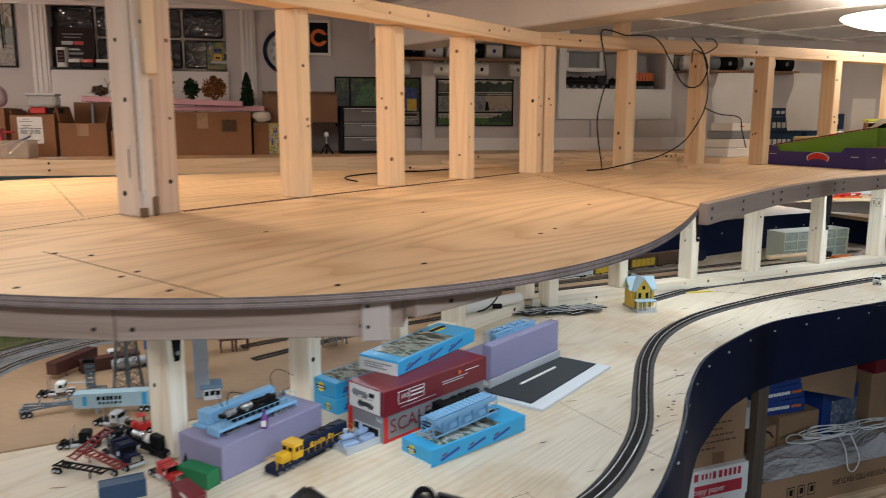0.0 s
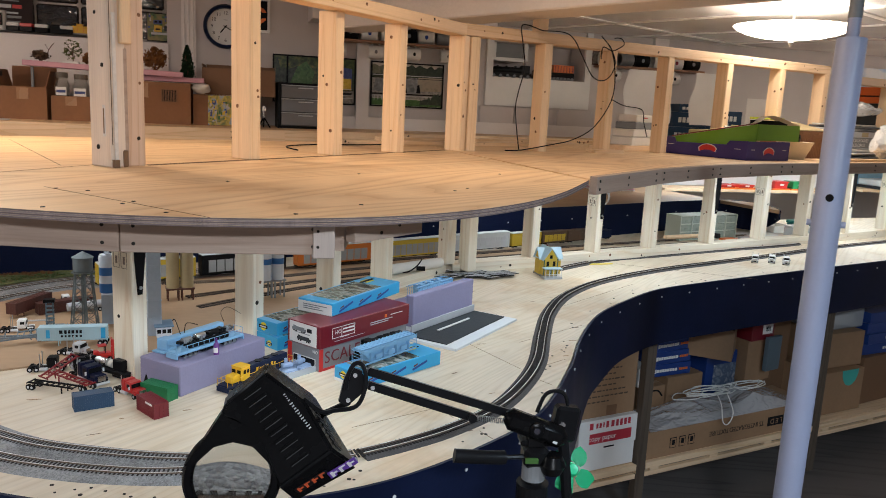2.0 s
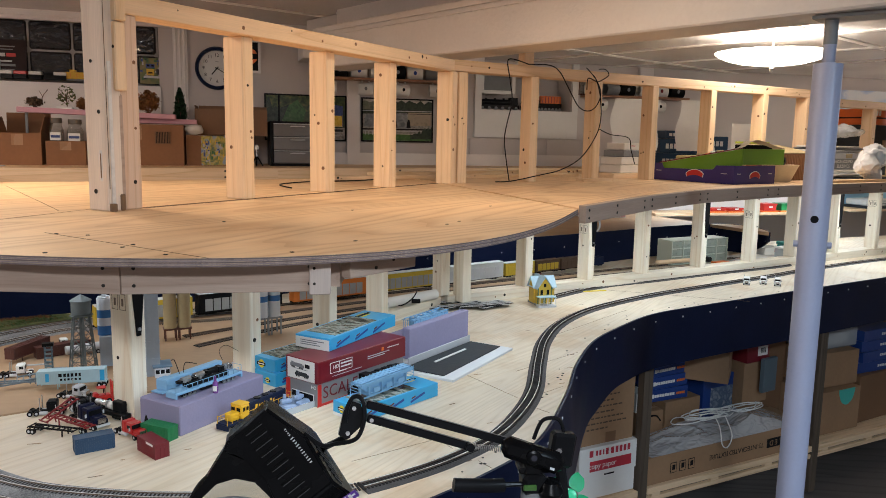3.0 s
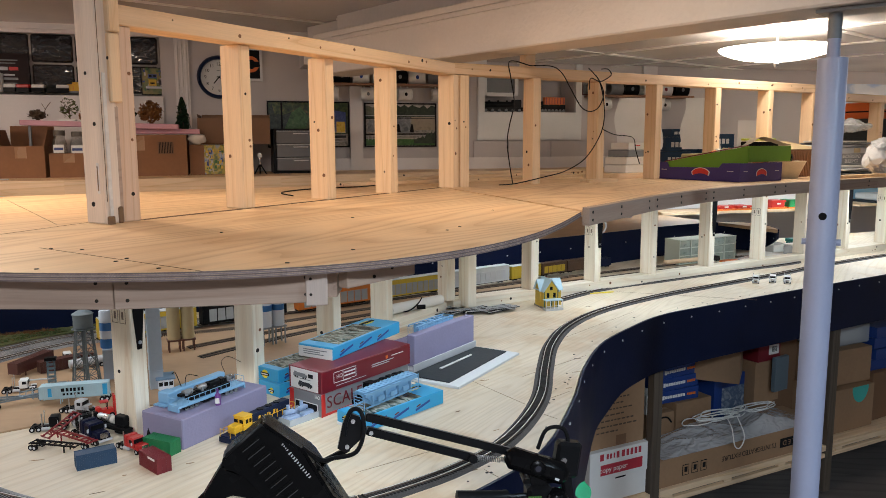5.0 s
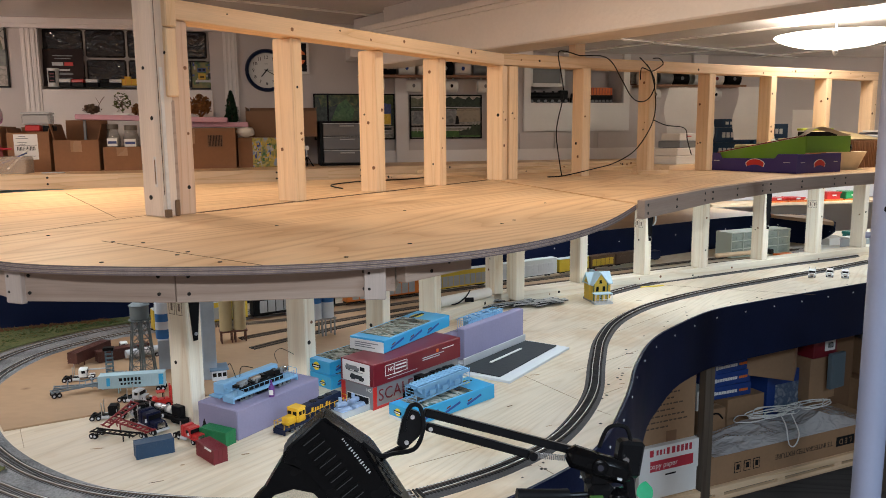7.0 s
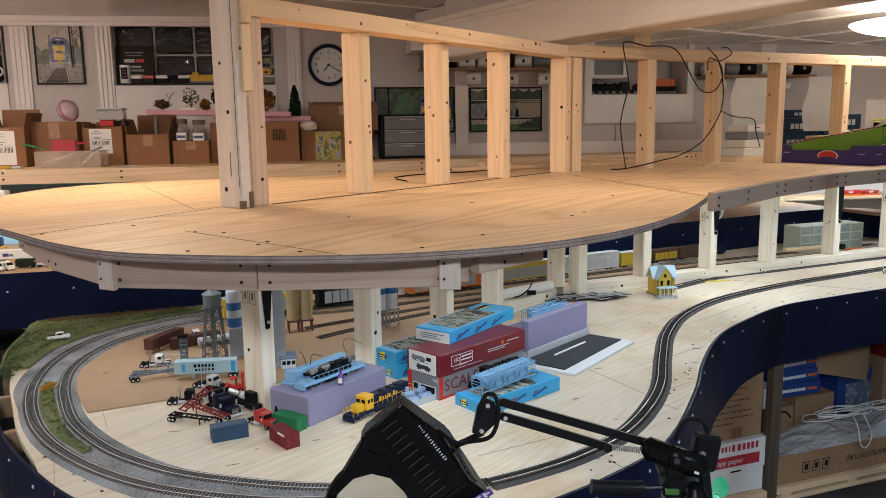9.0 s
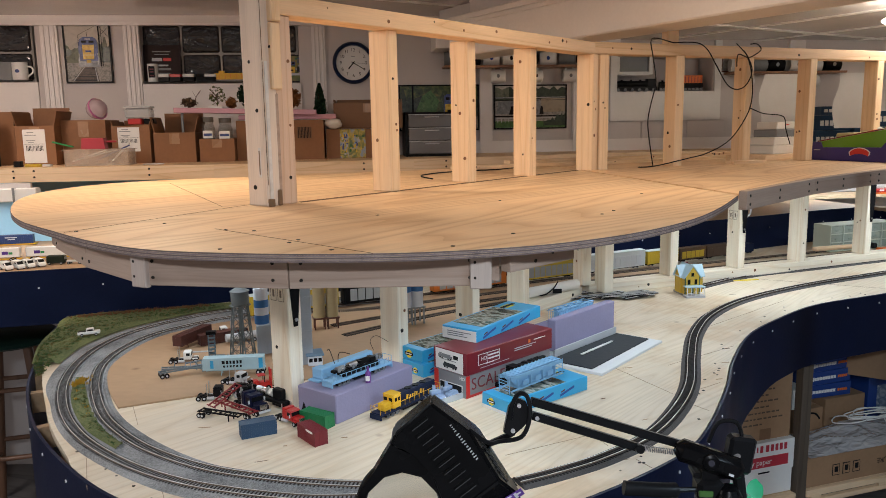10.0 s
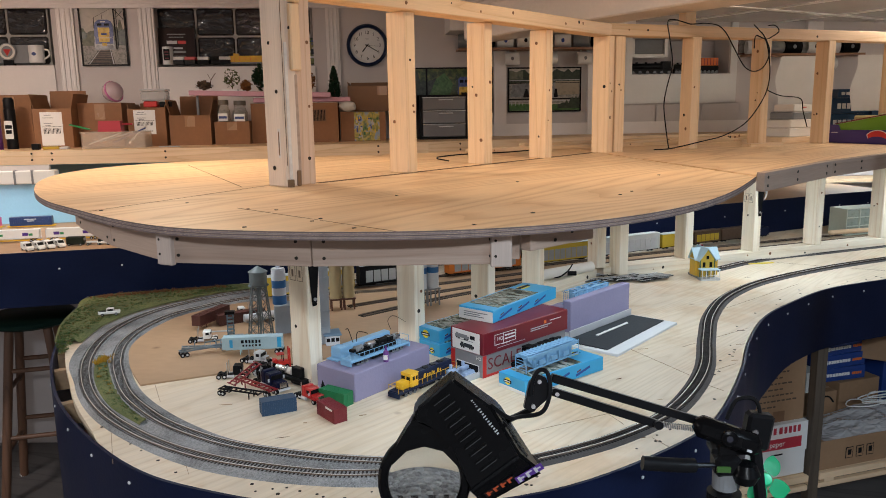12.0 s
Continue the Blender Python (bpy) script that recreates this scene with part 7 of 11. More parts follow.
def magnifier():
    u = 0.00073
    ob = thing("magnifier_lamp", "black articulated magnifier lamp with a round lens and vented housing", "lamp", HM)

    def sc(l):
        return [(x * u, y * u) for x, y in l]
    # housing: top face, sloping side and lower front joined in one shell
    top = sc([(-85, 32), (-80, 53), (-16, 106), (54, 56), (103, -26), (13, -92), (8, -62), (-8, -19), (-42, 19)])
    low = sc([(-88, 30), (-84, 56), (-14, 113), (72, 50), (152, -76), (45, -135), (0, -90), (-12, -20), (-46, 17)])
    bm = B()
    zt = [0.006, 0.006, 0.002, 0.010, 0.012, 0.012, 0.004, 0.002, 0.004]
    hi = [bm.verts.new((x, y, z)) for (x, y), z in zip(top, zt)]
    mi = [bm.verts.new((x, y, -0.034)) for x, y in low]
    lo = [bm.verts.new((x * 0.97, y * 0.97, -0.058)) for x, y in low]
    bm.faces.new(hi)
    bm.faces.new(lo[::-1])
    for a, b in ((mi, hi), (lo, mi)):
        for i in range(9):
            bm.faces.new((a[i], a[(i + 1) % 9], b[(i + 1) % 9], b[i]))
    bmesh.ops.bevel(bm, geom=list(bm.edges), offset=0.0035, segments=2, affect="EDGES")
    hs = part("housing", bm, GLOSSB, ob, smooth=True)
    # grey for the bars that paint a highlight along each slot's lower edge
    SLOT_HI = paint("slot_highlight_grey", (0.05, 0.05, 0.052), 0.4, 0.2)
    for k in range(10):
        f = k / 9
        x, y = (-36 + 83 * f) * u, (71 - 113 * f) * u
        sl = part("vent_slot", box(B(), 0.027, 0.0036, 0.0012, bevel=0.0004), paint("slot_black", (0.002, 0.002, 0.002), 0.8) if k == 0 else bpy.data.materials["slot_black"], hs)
        sl.matrix_basis = pose(x, y, 0.0062 + 0.004 * f, 0, 0, 37)
        lip = part("slot_highlight", box(B(), 0.025, 0.0011, 0.0016, 0, -0.0017, 0, bevel=0.0004), SLOT_HI, hs)
        lip.matrix_basis = sl.matrix_basis
    def on_face(i0, i1, f, g, lift, tilt):
        """A frame on the sloping side between two corners: f along it, g down it."""
        p, q = [Vector((*top[i], zt[i])).lerp(Vector((*low[i], -0.034)), g) for i in (i0, i1)]
        e = (q - p).normalized()
        w = Vector((*low[i0], -0.034)) - Vector((*top[i0], zt[i0]))
        nn = e.cross(w).normalized()
        if nn.z < 0:
            nn = -nn
        r = Matrix((e, nn.cross(e), nn)).transposed().to_4x4()
        return Matrix.Translation(p.lerp(q, f) + nn * lift) @ r @ Matrix.Rotation(radians(tilt), 4, "Z")
    for k in range(8):
        sl = part("vent_slot", box(B(), 0.020, 0.0030, 0.0010), bpy.data.materials["slot_black"], hs)
        sl.matrix_basis = on_face(3, 4, 0.10 + 0.098 * k, 0.45, -0.0004, 30)
        lip = part("slot_highlight", box(B(), 0.018, 0.0008, 0.0012, 0, -0.0017, 0), SLOT_HI, hs)
        lip.matrix_basis = sl.matrix_basis
    LETTER = paint("letter_grey", (0.38, 0.38, 0.39), 0.5, 0.05)
    dx, dy = 48 * u, -60 * u
    for f0, f1, w in ((0.0, 0.22, 0.0026), (0.25, 1.0, 0.0046)):
        ln = (f1 - f0) * math.hypot(dx, dy)
        for j in range(max(4, int(ln / 0.0036))):
            n = max(4, int(ln / 0.0036))
            f = f0 + (f1 - f0) * (j + 0.5) / n
            lb = part("logo_bar", box(B(), ln / n * 0.42, w * (0.7 if j % 3 else 1.0), 0.0004), LETTER, hs)
            lb.matrix_basis = pose(17 * u + dx * f, 70 * u + dy * f, 0.0075 + 0.0042 * f, 0, 0, -51)
    # stickers on the lower front
    INKB = paint("sticker_black", (0.006, 0.006, 0.008), 0.35)
    ST = [(INKB, paint("sticker_orange", (0.62, 0.10, 0.03), 0.45), 0.40, 0.52, 0.046, 0.017, 4), (paint("sticker_violet", (0.12, 0.035, 0.32), 0.4), WHITE, 0.86, 0.70, 0.040, 0.021, 3)]
    for mt, ink, f, g, w, h, n in ST:
        sk = part("sticker", box(B(), w, h, 0.0008, bevel=0.0003), mt, hs, "printed sticker with bold letter bars")
        sk.matrix_basis = on_face(5, 4, f, g, 0.0006, 0)
        for j in range(n):
            x = (j - (n - 1) / 2) * w * 0.92 / n
            part("letter_bar", box(B(), w * 0.30 / n, h * 0.78, 0.0005, x - w * 0.2 / n, 0, 0.0008), ink, sk)
            part("letter_bar", box(B(), w * 0.42 / n, h * 0.20, 0.0005, x + w * 0.14 / n, h * (0.29 if j % 2 else 0.08), 0.0008), ink, sk)
    # ring and lens
    c = Vector((-66 * u, -80 * u, -0.012))
    tl = Matrix.Translation(c)
    part("lens_ring", lathe(B(), [(0.0475, -0.010), (0.0475, 0.004), (0.0495, 0.008), (0.057, 0.007), (0.0610, 0.001), (0.0610, -0.012), (0.0475, -0.010)], 56, tl), GLOSSB, ob, smooth=True)
    sh = sc([(-88, 34), (-118, -15), (-147, -58), (-125, -50), (-100, -25), (-66, -14), (-30, -25), (-5, -52), (12, -72), (-8, -17), (-42, 21)])
    part("shoulder", prism(B(), sh, -0.030, -0.004, 0.002), GLOSSB, ob)
    big = 0.20
    arc = [big - math.sqrt(big * big - (0.047 * k / 16) ** 2) for k in range(17)]
    prof = [(0.047 * k / 16, -0.0056 + arc[k]) for k in range(17)] + [(0.047 * k / 16, 0.0064 - arc[k]) for k in range(16, -1, -1)]
    part("lens", lathe(B(), prof, 128, tl), clear("lens_glass", (0.95, 0.96, 0.95), 0.0, None, 1.54), ob, "thick clear glass lens", smooth=True)
    inv = HM.inverted()

    def w2(p):
        return inv @ Vector(p)
    # swivel, cable, arm and spring
    pv = w2((-0.010, 0.646, 1.227))
    part("neck", cord(B(), [Vector((80 * u, 20 * u, -0.03)), (pv + Vector((-0.015, -0.03, -0.01))), pv + Vector((-0.004, -0.022, 0))], 0.0042, 8), BLACK_M, ob, smooth=True)
    pl = B()
    prism(pl, [(-0.017, -0.020), (-0.006, -0.026), (0.010, -0.012), (0.019, -0.002), (0.012, 0.019), (0.0, 0.024), (-0.010, 0.012)], -0.006, 0.006)
    part("swivel_plate", pl, BLACK_M, ob).matrix_basis = Matrix.Translation(pv)
    for dx, dy in ((-0.005, -0.018), (0.003, 0.014), (0.026, -0.002)):
        part("bolt", tube(B(), 0.0028, 0.003, dx, dy, 0.006, seg=12), STEEL, ob).matrix_basis = Matrix.Translation(pv)
    part("cable", cord(B(), [Vector((52 * u, 58 * u, 0.0)), Vector((82 * u, 40 * u, 0.012)), pv + Vector((-0.022, -0.030, 0.012)), pv + Vector((0.006, -0.024, 0.012)), pv + Vector((0.0165, 0.002, 0.011)), pv + Vector((0.013, 0.026, 0.010)), pv + Vector((0.002, 0.029, 0.008)), pv + Vector((-0.006, 0.014, 0.007)), pv + Vector((-0.008, -0.004, 0.006))], 0.0029, 8), BLACK, ob, smooth=True)
    for p0, p1 in (((0.009, 0.650, 1.2455), (0.262, 0.682, 1.160)), ((0.010, 0.650, 1.2265), (0.153, 0.671, 1.1745))):
        a, b = w2(p0), w2(p1)
        d = b - a
        br = part("arm_bar", box(B(), d.length, 0.0105, 0.013, d.length / 2, 0, -0.0065, bevel=0.0015), BLACK_M, ob)
        br.matrix_basis = Matrix.Translation(a) @ d.to_track_quat("X", "Z").to_matrix().to_4x4()
    s0, s1 = w2((0.150, 0.668, 1.1765)), w2((0.212, 0.671, 1.1680))
    part("spring", cord(B(), [s0.lerp(s1, k / 80) + Vector((0, 0.004 * math.cos(k * 1.7), 0.004 * math.sin(k * 1.7))) for k in range(81)], 0.0008, 4, 2), STEEL, ob)
    part("joint_knob", tube(B(), 0.0058, 0.012, seg=14), BLACK_M, ob).matrix_basis = Matrix.Translation(s0)
    # the post that carries the arm
    part("elbow", box(B(), 0.035, 0.02, 0.05, bevel=0.004), BLACK_M, ob).matrix_basis = inv @ pose(0.276, 0.668, 1.145, 0, 8, 5)
    part("lower_arm", cord(B(), [w2((0.276, 0.668, 1.165)), w2((0.285, 0.666, 1.10)), w2((0.325, 0.66, 0.80))], 0.008, 8), BLACK_M, ob)
    part("stand_pole", tube(B(), 0.011, 0.80, seg=14), BLACK_M, ob).matrix_basis = inv @ pose(0.325, 0.66, 0.012)
    part("stand_base", tube(B(), 0.14, 0.02, seg=32), BLACK_M, ob).matrix_basis = inv @ pose(0.325, 0.66, 0.0)
    part("cable", cord(B(), [w2((0.240, 0.668, 1.185)), w2((0.252, 0.668, 1.212)), w2((0.275, 0.668, 1.212)), w2((0.283, 0.668, 1.185)), w2((0.279, 0.668, 1.165))], 0.0028, 7), BLACK, ob)
    part("pivot_screw", tube(B(), 0.004, 0.004, seg=10, axis="Y"), STEEL, ob).matrix_basis = inv @ pose(0.273, 0.653, 1.173)


magnifier()


def web_camera():
    ob = thing("web_camera", "black web camera on a small tripod head", "camera", pose(0.231, 0.632, 1.178, -8, 18, -6))
    part("body", box(B(), 0.086, 0.026, 0.028, 0, 0, -0.014, bevel=0.008), GLOSSB, ob, smooth=True)
    part("lens_bezel", lathe(B(), [(0, 0.003), (0.006, 0.003), (0.0095, 0.002), (0.0105, 0), (0.0105, -0.002), (0, -0.002)], 24), GLOSSB, ob).matrix_basis = Matrix.Translation((0, -0.0135, 0)) @ Matrix.Rotation(radians(90), 4, "X")
    part("lens", tube(B(), 0.004, 0.001, 0, -0.0175, 0, seg=16, axis="Y"), clear("dark_lens", (0.02, 0.02, 0.03), 0.05, 1.0), ob)
    part("logo_bar", box(B(), 0.006, 0.0006, 0.003, 0.028, -0.0135, -0.008), LGREY, ob)
    tp = thing("camera_tripod", "black camera tripod with pan handle", "tripod", pose(0.238, 0.655, 0))
    part("head", box(B(), 0.034, 0.036, 0.030, 0, 0, 1.115, bevel=0.006), BLACK, tp)
    part("ball", lathe(B(), [(0, -0.019), (0.013, -0.013), (0.019, 0), (0.013, 0.013), (0, 0.019)], 20), GLOSSB, tp, smooth=True).matrix_basis = Matrix.Translation((0.022, -0.012, 1.122))
    part("level", box(B(), 0.018, 0.004, 0.008, -0.008, -0.021, 1.126, bevel=0.001), paint("level_green", (0.05, 0.12, 0.03), 0.2), tp)
    part("clamp_plate", box(B(), 0.045, 0.03, 0.008, 0, 0, 1.147, bevel=0.002), BLACK, tp)
    part("mount", box(B(), 0.02, 0.02, 0.02, -0.004, -0.012, 1.15), BLACK, tp)
    part("pan_handle", cord(B(), [(-0.012, -0.008, 1.130), (-0.05, -0.02, 1.134)], 0.0035, 8, 1), BLACK_M, tp)
    part("grip", cord(B(), [(-0.045, -0.018, 1.1335), (-0.062, -0.023, 1.1355), (-0.105, -0.030, 1.1405), (-0.113, -0.031, 1.1415)], 0.0095, 12, 3), BLACK, tp, "ribbed rubber pan grip", smooth=True)
    for z, r in ((1.095, 0.016), (1.065, 0.022), (1.03, 0.018)):
        part("collar", tube(B(), r, 0.024, 0, 0, z, seg=20), BLACK if r > 0.017 else GREY, tp)
    part("column", tube(B(), 0.011, 1.0, 0, 0, 0.10, seg=16), BLACK, tp)
    for k in range(3):
        a = radians(20 + 120 * k)
        part("leg", cord(B(), [(0.012 * math.cos(a), 0.012 * math.sin(a), 0.95), (0.36 * math.cos(a), 0.36 * math.sin(a), 0.008)], 0.009, 8, 1), BLACK, tp)


web_camera()


def hand_fan():
    ob = thing("clip_fan", "small translucent green plastic fan", "fan", pose(0.302, 0.690, 1.090, 60, 0, 10))
    G = paint("green_fan_plastic", (0.008, 0.50, 0.22), 0.35, 0.1)
    part("hub", lathe(B(), [(0, 0.006), (0.007, 0.005), (0.010, 0), (0.010, -0.008), (0, -0.008)], 18), G, ob, smooth=True)
    for k in range(4):
        bm = B()
        a = radians(50 + 90 * k)
        pts = []
        for j in range(9):
            t = j / 8
            r = 0.010 + 0.024 * t
            w = 0.0095 * math.sin(math.pi * min(1, 0.12 + 0.80 * t)) ** 0.6 + 0.003
            pts.append((r, w, t))
        l = [bm.verts.new(Matrix.Rotation(a, 3, "Z") @ Vector((r, w, 0.003 * t))) for r, w, t in pts]
        q = [bm.verts.new(Matrix.Rotation(a, 3, "Z") @ Vector((r, -w, -0.005 * t))) for r, w, t in pts]
        for i in range(8):
            bm.faces.new((l[i], l[i + 1], q[i + 1], q[i]))
        bmesh.ops.solidify(bm, geom=list(bm.faces), thickness=0.0015)
        part("blade", bm, G, ob, smooth=True)
    part("stem", cord(B(), [(0, 0, -0.005), (0.0, -0.03, -0.02), (-0.01, -0.05, -0.03)], 0.004, 8), G, ob)
    part("handle", tube(B(), 0.012, 0.10, -0.012, -0.06, -0.12, seg=14), G, ob)


hand_fan()

# ---- shelving under the run ----
SH_A = 22.5
SH_O = Vector((1.119, 2.486, 0))
SH_D = Vector((0.9238, 0.3828, 0))
SH_N = Vector((-0.3828, 0.9238, 0))
DARKW = wood("dark_stained_leg", (0.10, 0.075, 0.055), (0.06, 0.042, 0.03), 2, rings=5, across=20, along=0.8, rough=0.6)


def sh_m(s, off, z, rz=0.0):
    p = SH_O + SH_D * s + SH_N * off
    return pose(p.x, p.y, z, 0, 0, SH_A + rz)


def shelving():
    for s in (-0.04, 1.005, 2.05):
        timber("shelf_leg", 0.95, 0.045, 0.038, DARKW, sh_m(s, -0.005, 0), "dark brown timber shelf leg", "leg", "shelf legs", 0)
        timber("shelf_leg", 0.95, 0.045, 0.038, DARKW, sh_m(s, 0.55, 0), "dark brown timber shelf leg", "leg", "shelf legs", 0)
    for a, b in ((-0.42, -0.065), (-0.015, 0.98), (1.03, 2.4)):
        ob = thing("low_shelf", "low pale pine slatted shelf under the layout", "shelf", sh_m((a + b) / 2, 0.28, 0.200), "low shelves")
        w = b - a
        part("front_rail", box(B(), w, 0.018, 0.026, 0, -0.295, 0.0, bevel=0.001), PINE_X, ob)
        part("front_rail", box(B(), w, 0.018, 0.020, 0, -0.292, -0.034, bevel=0.001), PINE_X, ob)
        for k in range(max(2, int(w / 0.32))):
            part("block", box(B(), 0.045, 0.05, 0.014, -w / 2 + 0.05 + k * 0.33, -0.275, -0.014), PINE_X, ob)
        part("back_rail", box(B(), w, 0.018, 0.045, 0, 0.28, -0.02), PINE_X, ob)
        for k in range(6):
            part("slat", box(B(), w, 0.085, 0.016, 0, -0.24 + 0.105 * k, 0.012 if k else 0.010, bevel=0.001), PINE_X, ob)
        n = max(2, int(w / 0.22))
        for k in range(n):
            part("bearer", box(B(), 0.05, 0.55, 0.012, -w / 2 + (k + 0.5) * w / n, 0, -0.002), PINE_X, ob)


shelving()
SHELF_Z = 0.229


def shelf_box(s0, s1, z0, z1, off, depth, mat, label, rz=0.0, name="cardboard_box", tape=True):
    L, H = s1 - s0, z1 - z0
    ob = carton(name, label, L, depth, H, sh_m((s0 + s1) / 2, off + depth / 2, z0, rz), mat)
    if tape:
        panel(ob, paint("packing_tape", (0.37, 0.215, 0.12), 0.28) if "packing_tape" not in bpy.data.materials else bpy.data.materials["packing_tape"], L * 0.99, 0.05, face_m("top", L, depth, H), "tape", label="glossy brown packing tape")
    return ob, (L, depth, H)


pb, d = shelf_box(-0.345, -0.068, SHELF_Z, 0.435, 0.0, 0.43, PRINT_W, "white copy-paper carton with a red band", name="paper_carton", tape=False)
part("lid", box(B(), d[0] + 0.006, d[1] + 0.006, 0.115, 0, 0, d[2] - 0.112, bevel=0.001), PRINT_W, pb)
dl = (d[0] + 0.006, d[1] + 0.006, d[2])
REDB = paint("carton_red", (0.45, 0.03, 0.05), 0.5, 0.06)
panel(pb, REDB, 0.205, 0.042, face_m("side", *dl, 0.012, 0.030), "red_band")
words("copy paper", 0.030, PRINT_W, pb, face_m("side", *dl, -0.028, 0.030, 0.0009))
for x, w in ((-0.085, 0.022), (-0.058, 0.012), (-0.042, 0.012), (-0.026, 0.008), (-0.008, 0.016), (0.018, 0.018), (0.040, 0.016), (0.060, 0.016), (0.080, 0.016), (0.10, 0.016)):
    panel(pb, REDB, w * 0.8, 0.020 if w < 0.015 else 0.026, face_m("side", *dl, x, 0.082), "logo_bar")
part("hand_hole", box(B(), 0.05, 0.003, 0.018, 0.01, -d[1] / 2, d[2] * 0.42, bevel=0.001), BLACK, pb)
bb, d = shelf_box(-0.335, -0.07, 0.4365, 0.80, 0.02, 0.40, CARD_L, "large brown carton with dark printed shipping text", tape=False)
CARDINK = paint("carton_ink", (0.085, 0.052, 0.032), 0.7, 0.1)
rg = random.Random(31)
for k, n in enumerate((8, 7, 8, 6, 9, 9, 5)):
    x = -0.100
    for j in range(n):
        w = rg.choice((0.010, 0.014, 0.018, 0.022))
        panel(bb, CARDINK, w, 0.0055, face_m("side", *d, x + w / 2, 0.014 - 0.022 * k), "printed_line")
        x += w + 0.006
panel(bb, bpy.data.materials["packing_tape"] if "packing_tape" in bpy.data.materials else CARD_D, 0.05, 0.04, face_m("side", *d, 0.02, -0.158), "tape")
# the long light-fixture carton, lying upside down, and its plastic wrap
lb, d = shelf_box(-0.005, 0.97, SHELF_Z, 0.344, -0.01, 0.22, CARD_L, "long cardboard light-fixture carton lying upside down", tape=False)
ud = Matrix.Rotation(radians(180), 4, "Z")
words("T5 INTEGRATED FIXTURE", 0.031, INK, lb, face_m("side", *d, 0.018, 0.0) @ ud, spacing=0.92)
panel(lb, INK, 0.11, 0.042, face_m("side", *d, 0.26, 0.0), "dark_panel")
words("L E D", 0.034, CARD_L, lb, face_m("side", *d, 0.26, 0.0, 0.0009) @ ud)
for k in range(3):
    panel(lb, INK, 0.035, 0.045, face_m("side", *d, -0.35 + 0.05 * k, -0.004), "handling_mark")
    panel(lb, CARD_L, 0.029, 0.039, face_m("side", *d, -0.35 + 0.05 * k, -0.004, 0.0009), "handling_mark")
    panel(lb, INK, 0.016, 0.022, face_m("side", *d, -0.35 + 0.05 * k, -0.002, 0.0018), "handling_mark")


def crumpled_wrap():
    ob = thing("plastic_wrap", "crumpled clear plastic wrap over a long carton", "wrap", sh_m(0.46, 0.095, 0.346))
    rg = random.Random(12)
    bm = B()
    nx, ny = 150, 36
    grid = []
    for i in range(nx + 1):
        row = []
        for j in range(ny + 1):
            x, y = (i / nx - 0.5) * 0.90, (j / ny - 0.5) * 0.21
            fold = (1 - min(1, 2.2 * abs(noise.noise(Vector((x * 5 + y * 7, y * 7 - x * 3, 1)))))) ** 2
            crease = (1 - min(1, 2.6 * abs(noise.noise(Vector((x * 17 - y * 8, y * 15, 4)))))) ** 3
            h = 0.016 + 0.012 * fold + 0.002 * crease + 0.012 * noise.noise(Vector((x * 9, y * 9, 7))) + 0.040 * max(0, 1 - abs(x - 0.16) / 0.2) ** 2 + 0.012 * (x + 0.45)
            e = min(1, 3.0 * min(i / nx, 1 - i / nx, j / ny, 1 - j / ny) * 2)
            row.append(bm.verts.new((x, y, h * e)))
        grid.append(row)
    for a, b in zip(grid, grid[1:]):
        for j in range(ny):
            bm.faces.new((a[j], a[j + 1], b[j + 1], b[j]))
    m = bpy.data.materials.new("clear_wrap")
    t, n, l, b = nodes_of(m)
    b.inputs["Base Color"].default_value = (0.86, 0.89, 0.93, 1)
    b.inputs["Roughness"].default_value = 0.22
    b.inputs["Specular IOR Level"].default_value = 1.0
    b.inputs["Coat Weight"].default_value = 1.0
    b.inputs["Coat Roughness"].default_value = 0.10
    b.inputs["Alpha"].default_value = 0.50
    no = n.new("ShaderNodeTexNoise")
    no.inputs["Scale"].default_value, no.inputs["Detail"].default_value, no.inputs["Distortion"].default_value = 1.0, 1, 1.2
    l.new(link_map(t, "Object", (16, 34, 34), (0, 0, 24)).outputs[0], no.inputs[0])
    bp = n.new("ShaderNodeBump")
    bp.inputs["Strength"].default_value, bp.inputs["Distance"].default_value = 1.0, 0.020
    l.new(no.outputs[0], bp.inputs["Height"])
    l.new(bp.outputs[0], b.inputs["Normal"])
    part("film", bm, m, ob, smooth=True)
    cd = thing("extension_cable", "bundle of white electrical cable on plastic wrap", "cable", sh_m(0.44, 0.10, 0.402))
    for k in range(9):
        x0 = rg.uniform(-0.30, 0.10)
        pts = []
        for j in range(9):
            a = j / 8 * 2 * math.pi + rg.uniform(-0.2, 0.2)
            pts.append((x0 + 0.16 + rg.uniform(0.07, 0.14) * math.cos(a), 0.01 + rg.uniform(0.02, 0.05) * math.sin(a), 0.0035 * k + rg.uniform(0, 0.006)))
        part("cord_loop", cord(B(), pts, 0.0024, 6, 5), WHITE, cd, smooth=True)
    part("cord_loop", cord(B(), [(-0.02, -0.05, 0.03), (-0.06, -0.115, 0.01), (-0.055, -0.13, -0.06), (-0.02, -0.128, -0.075), (0.01, -0.12, -0.03), (0.03, -0.06, 0.03)], 0.0026, 6), WHITE, cd, smooth=True)


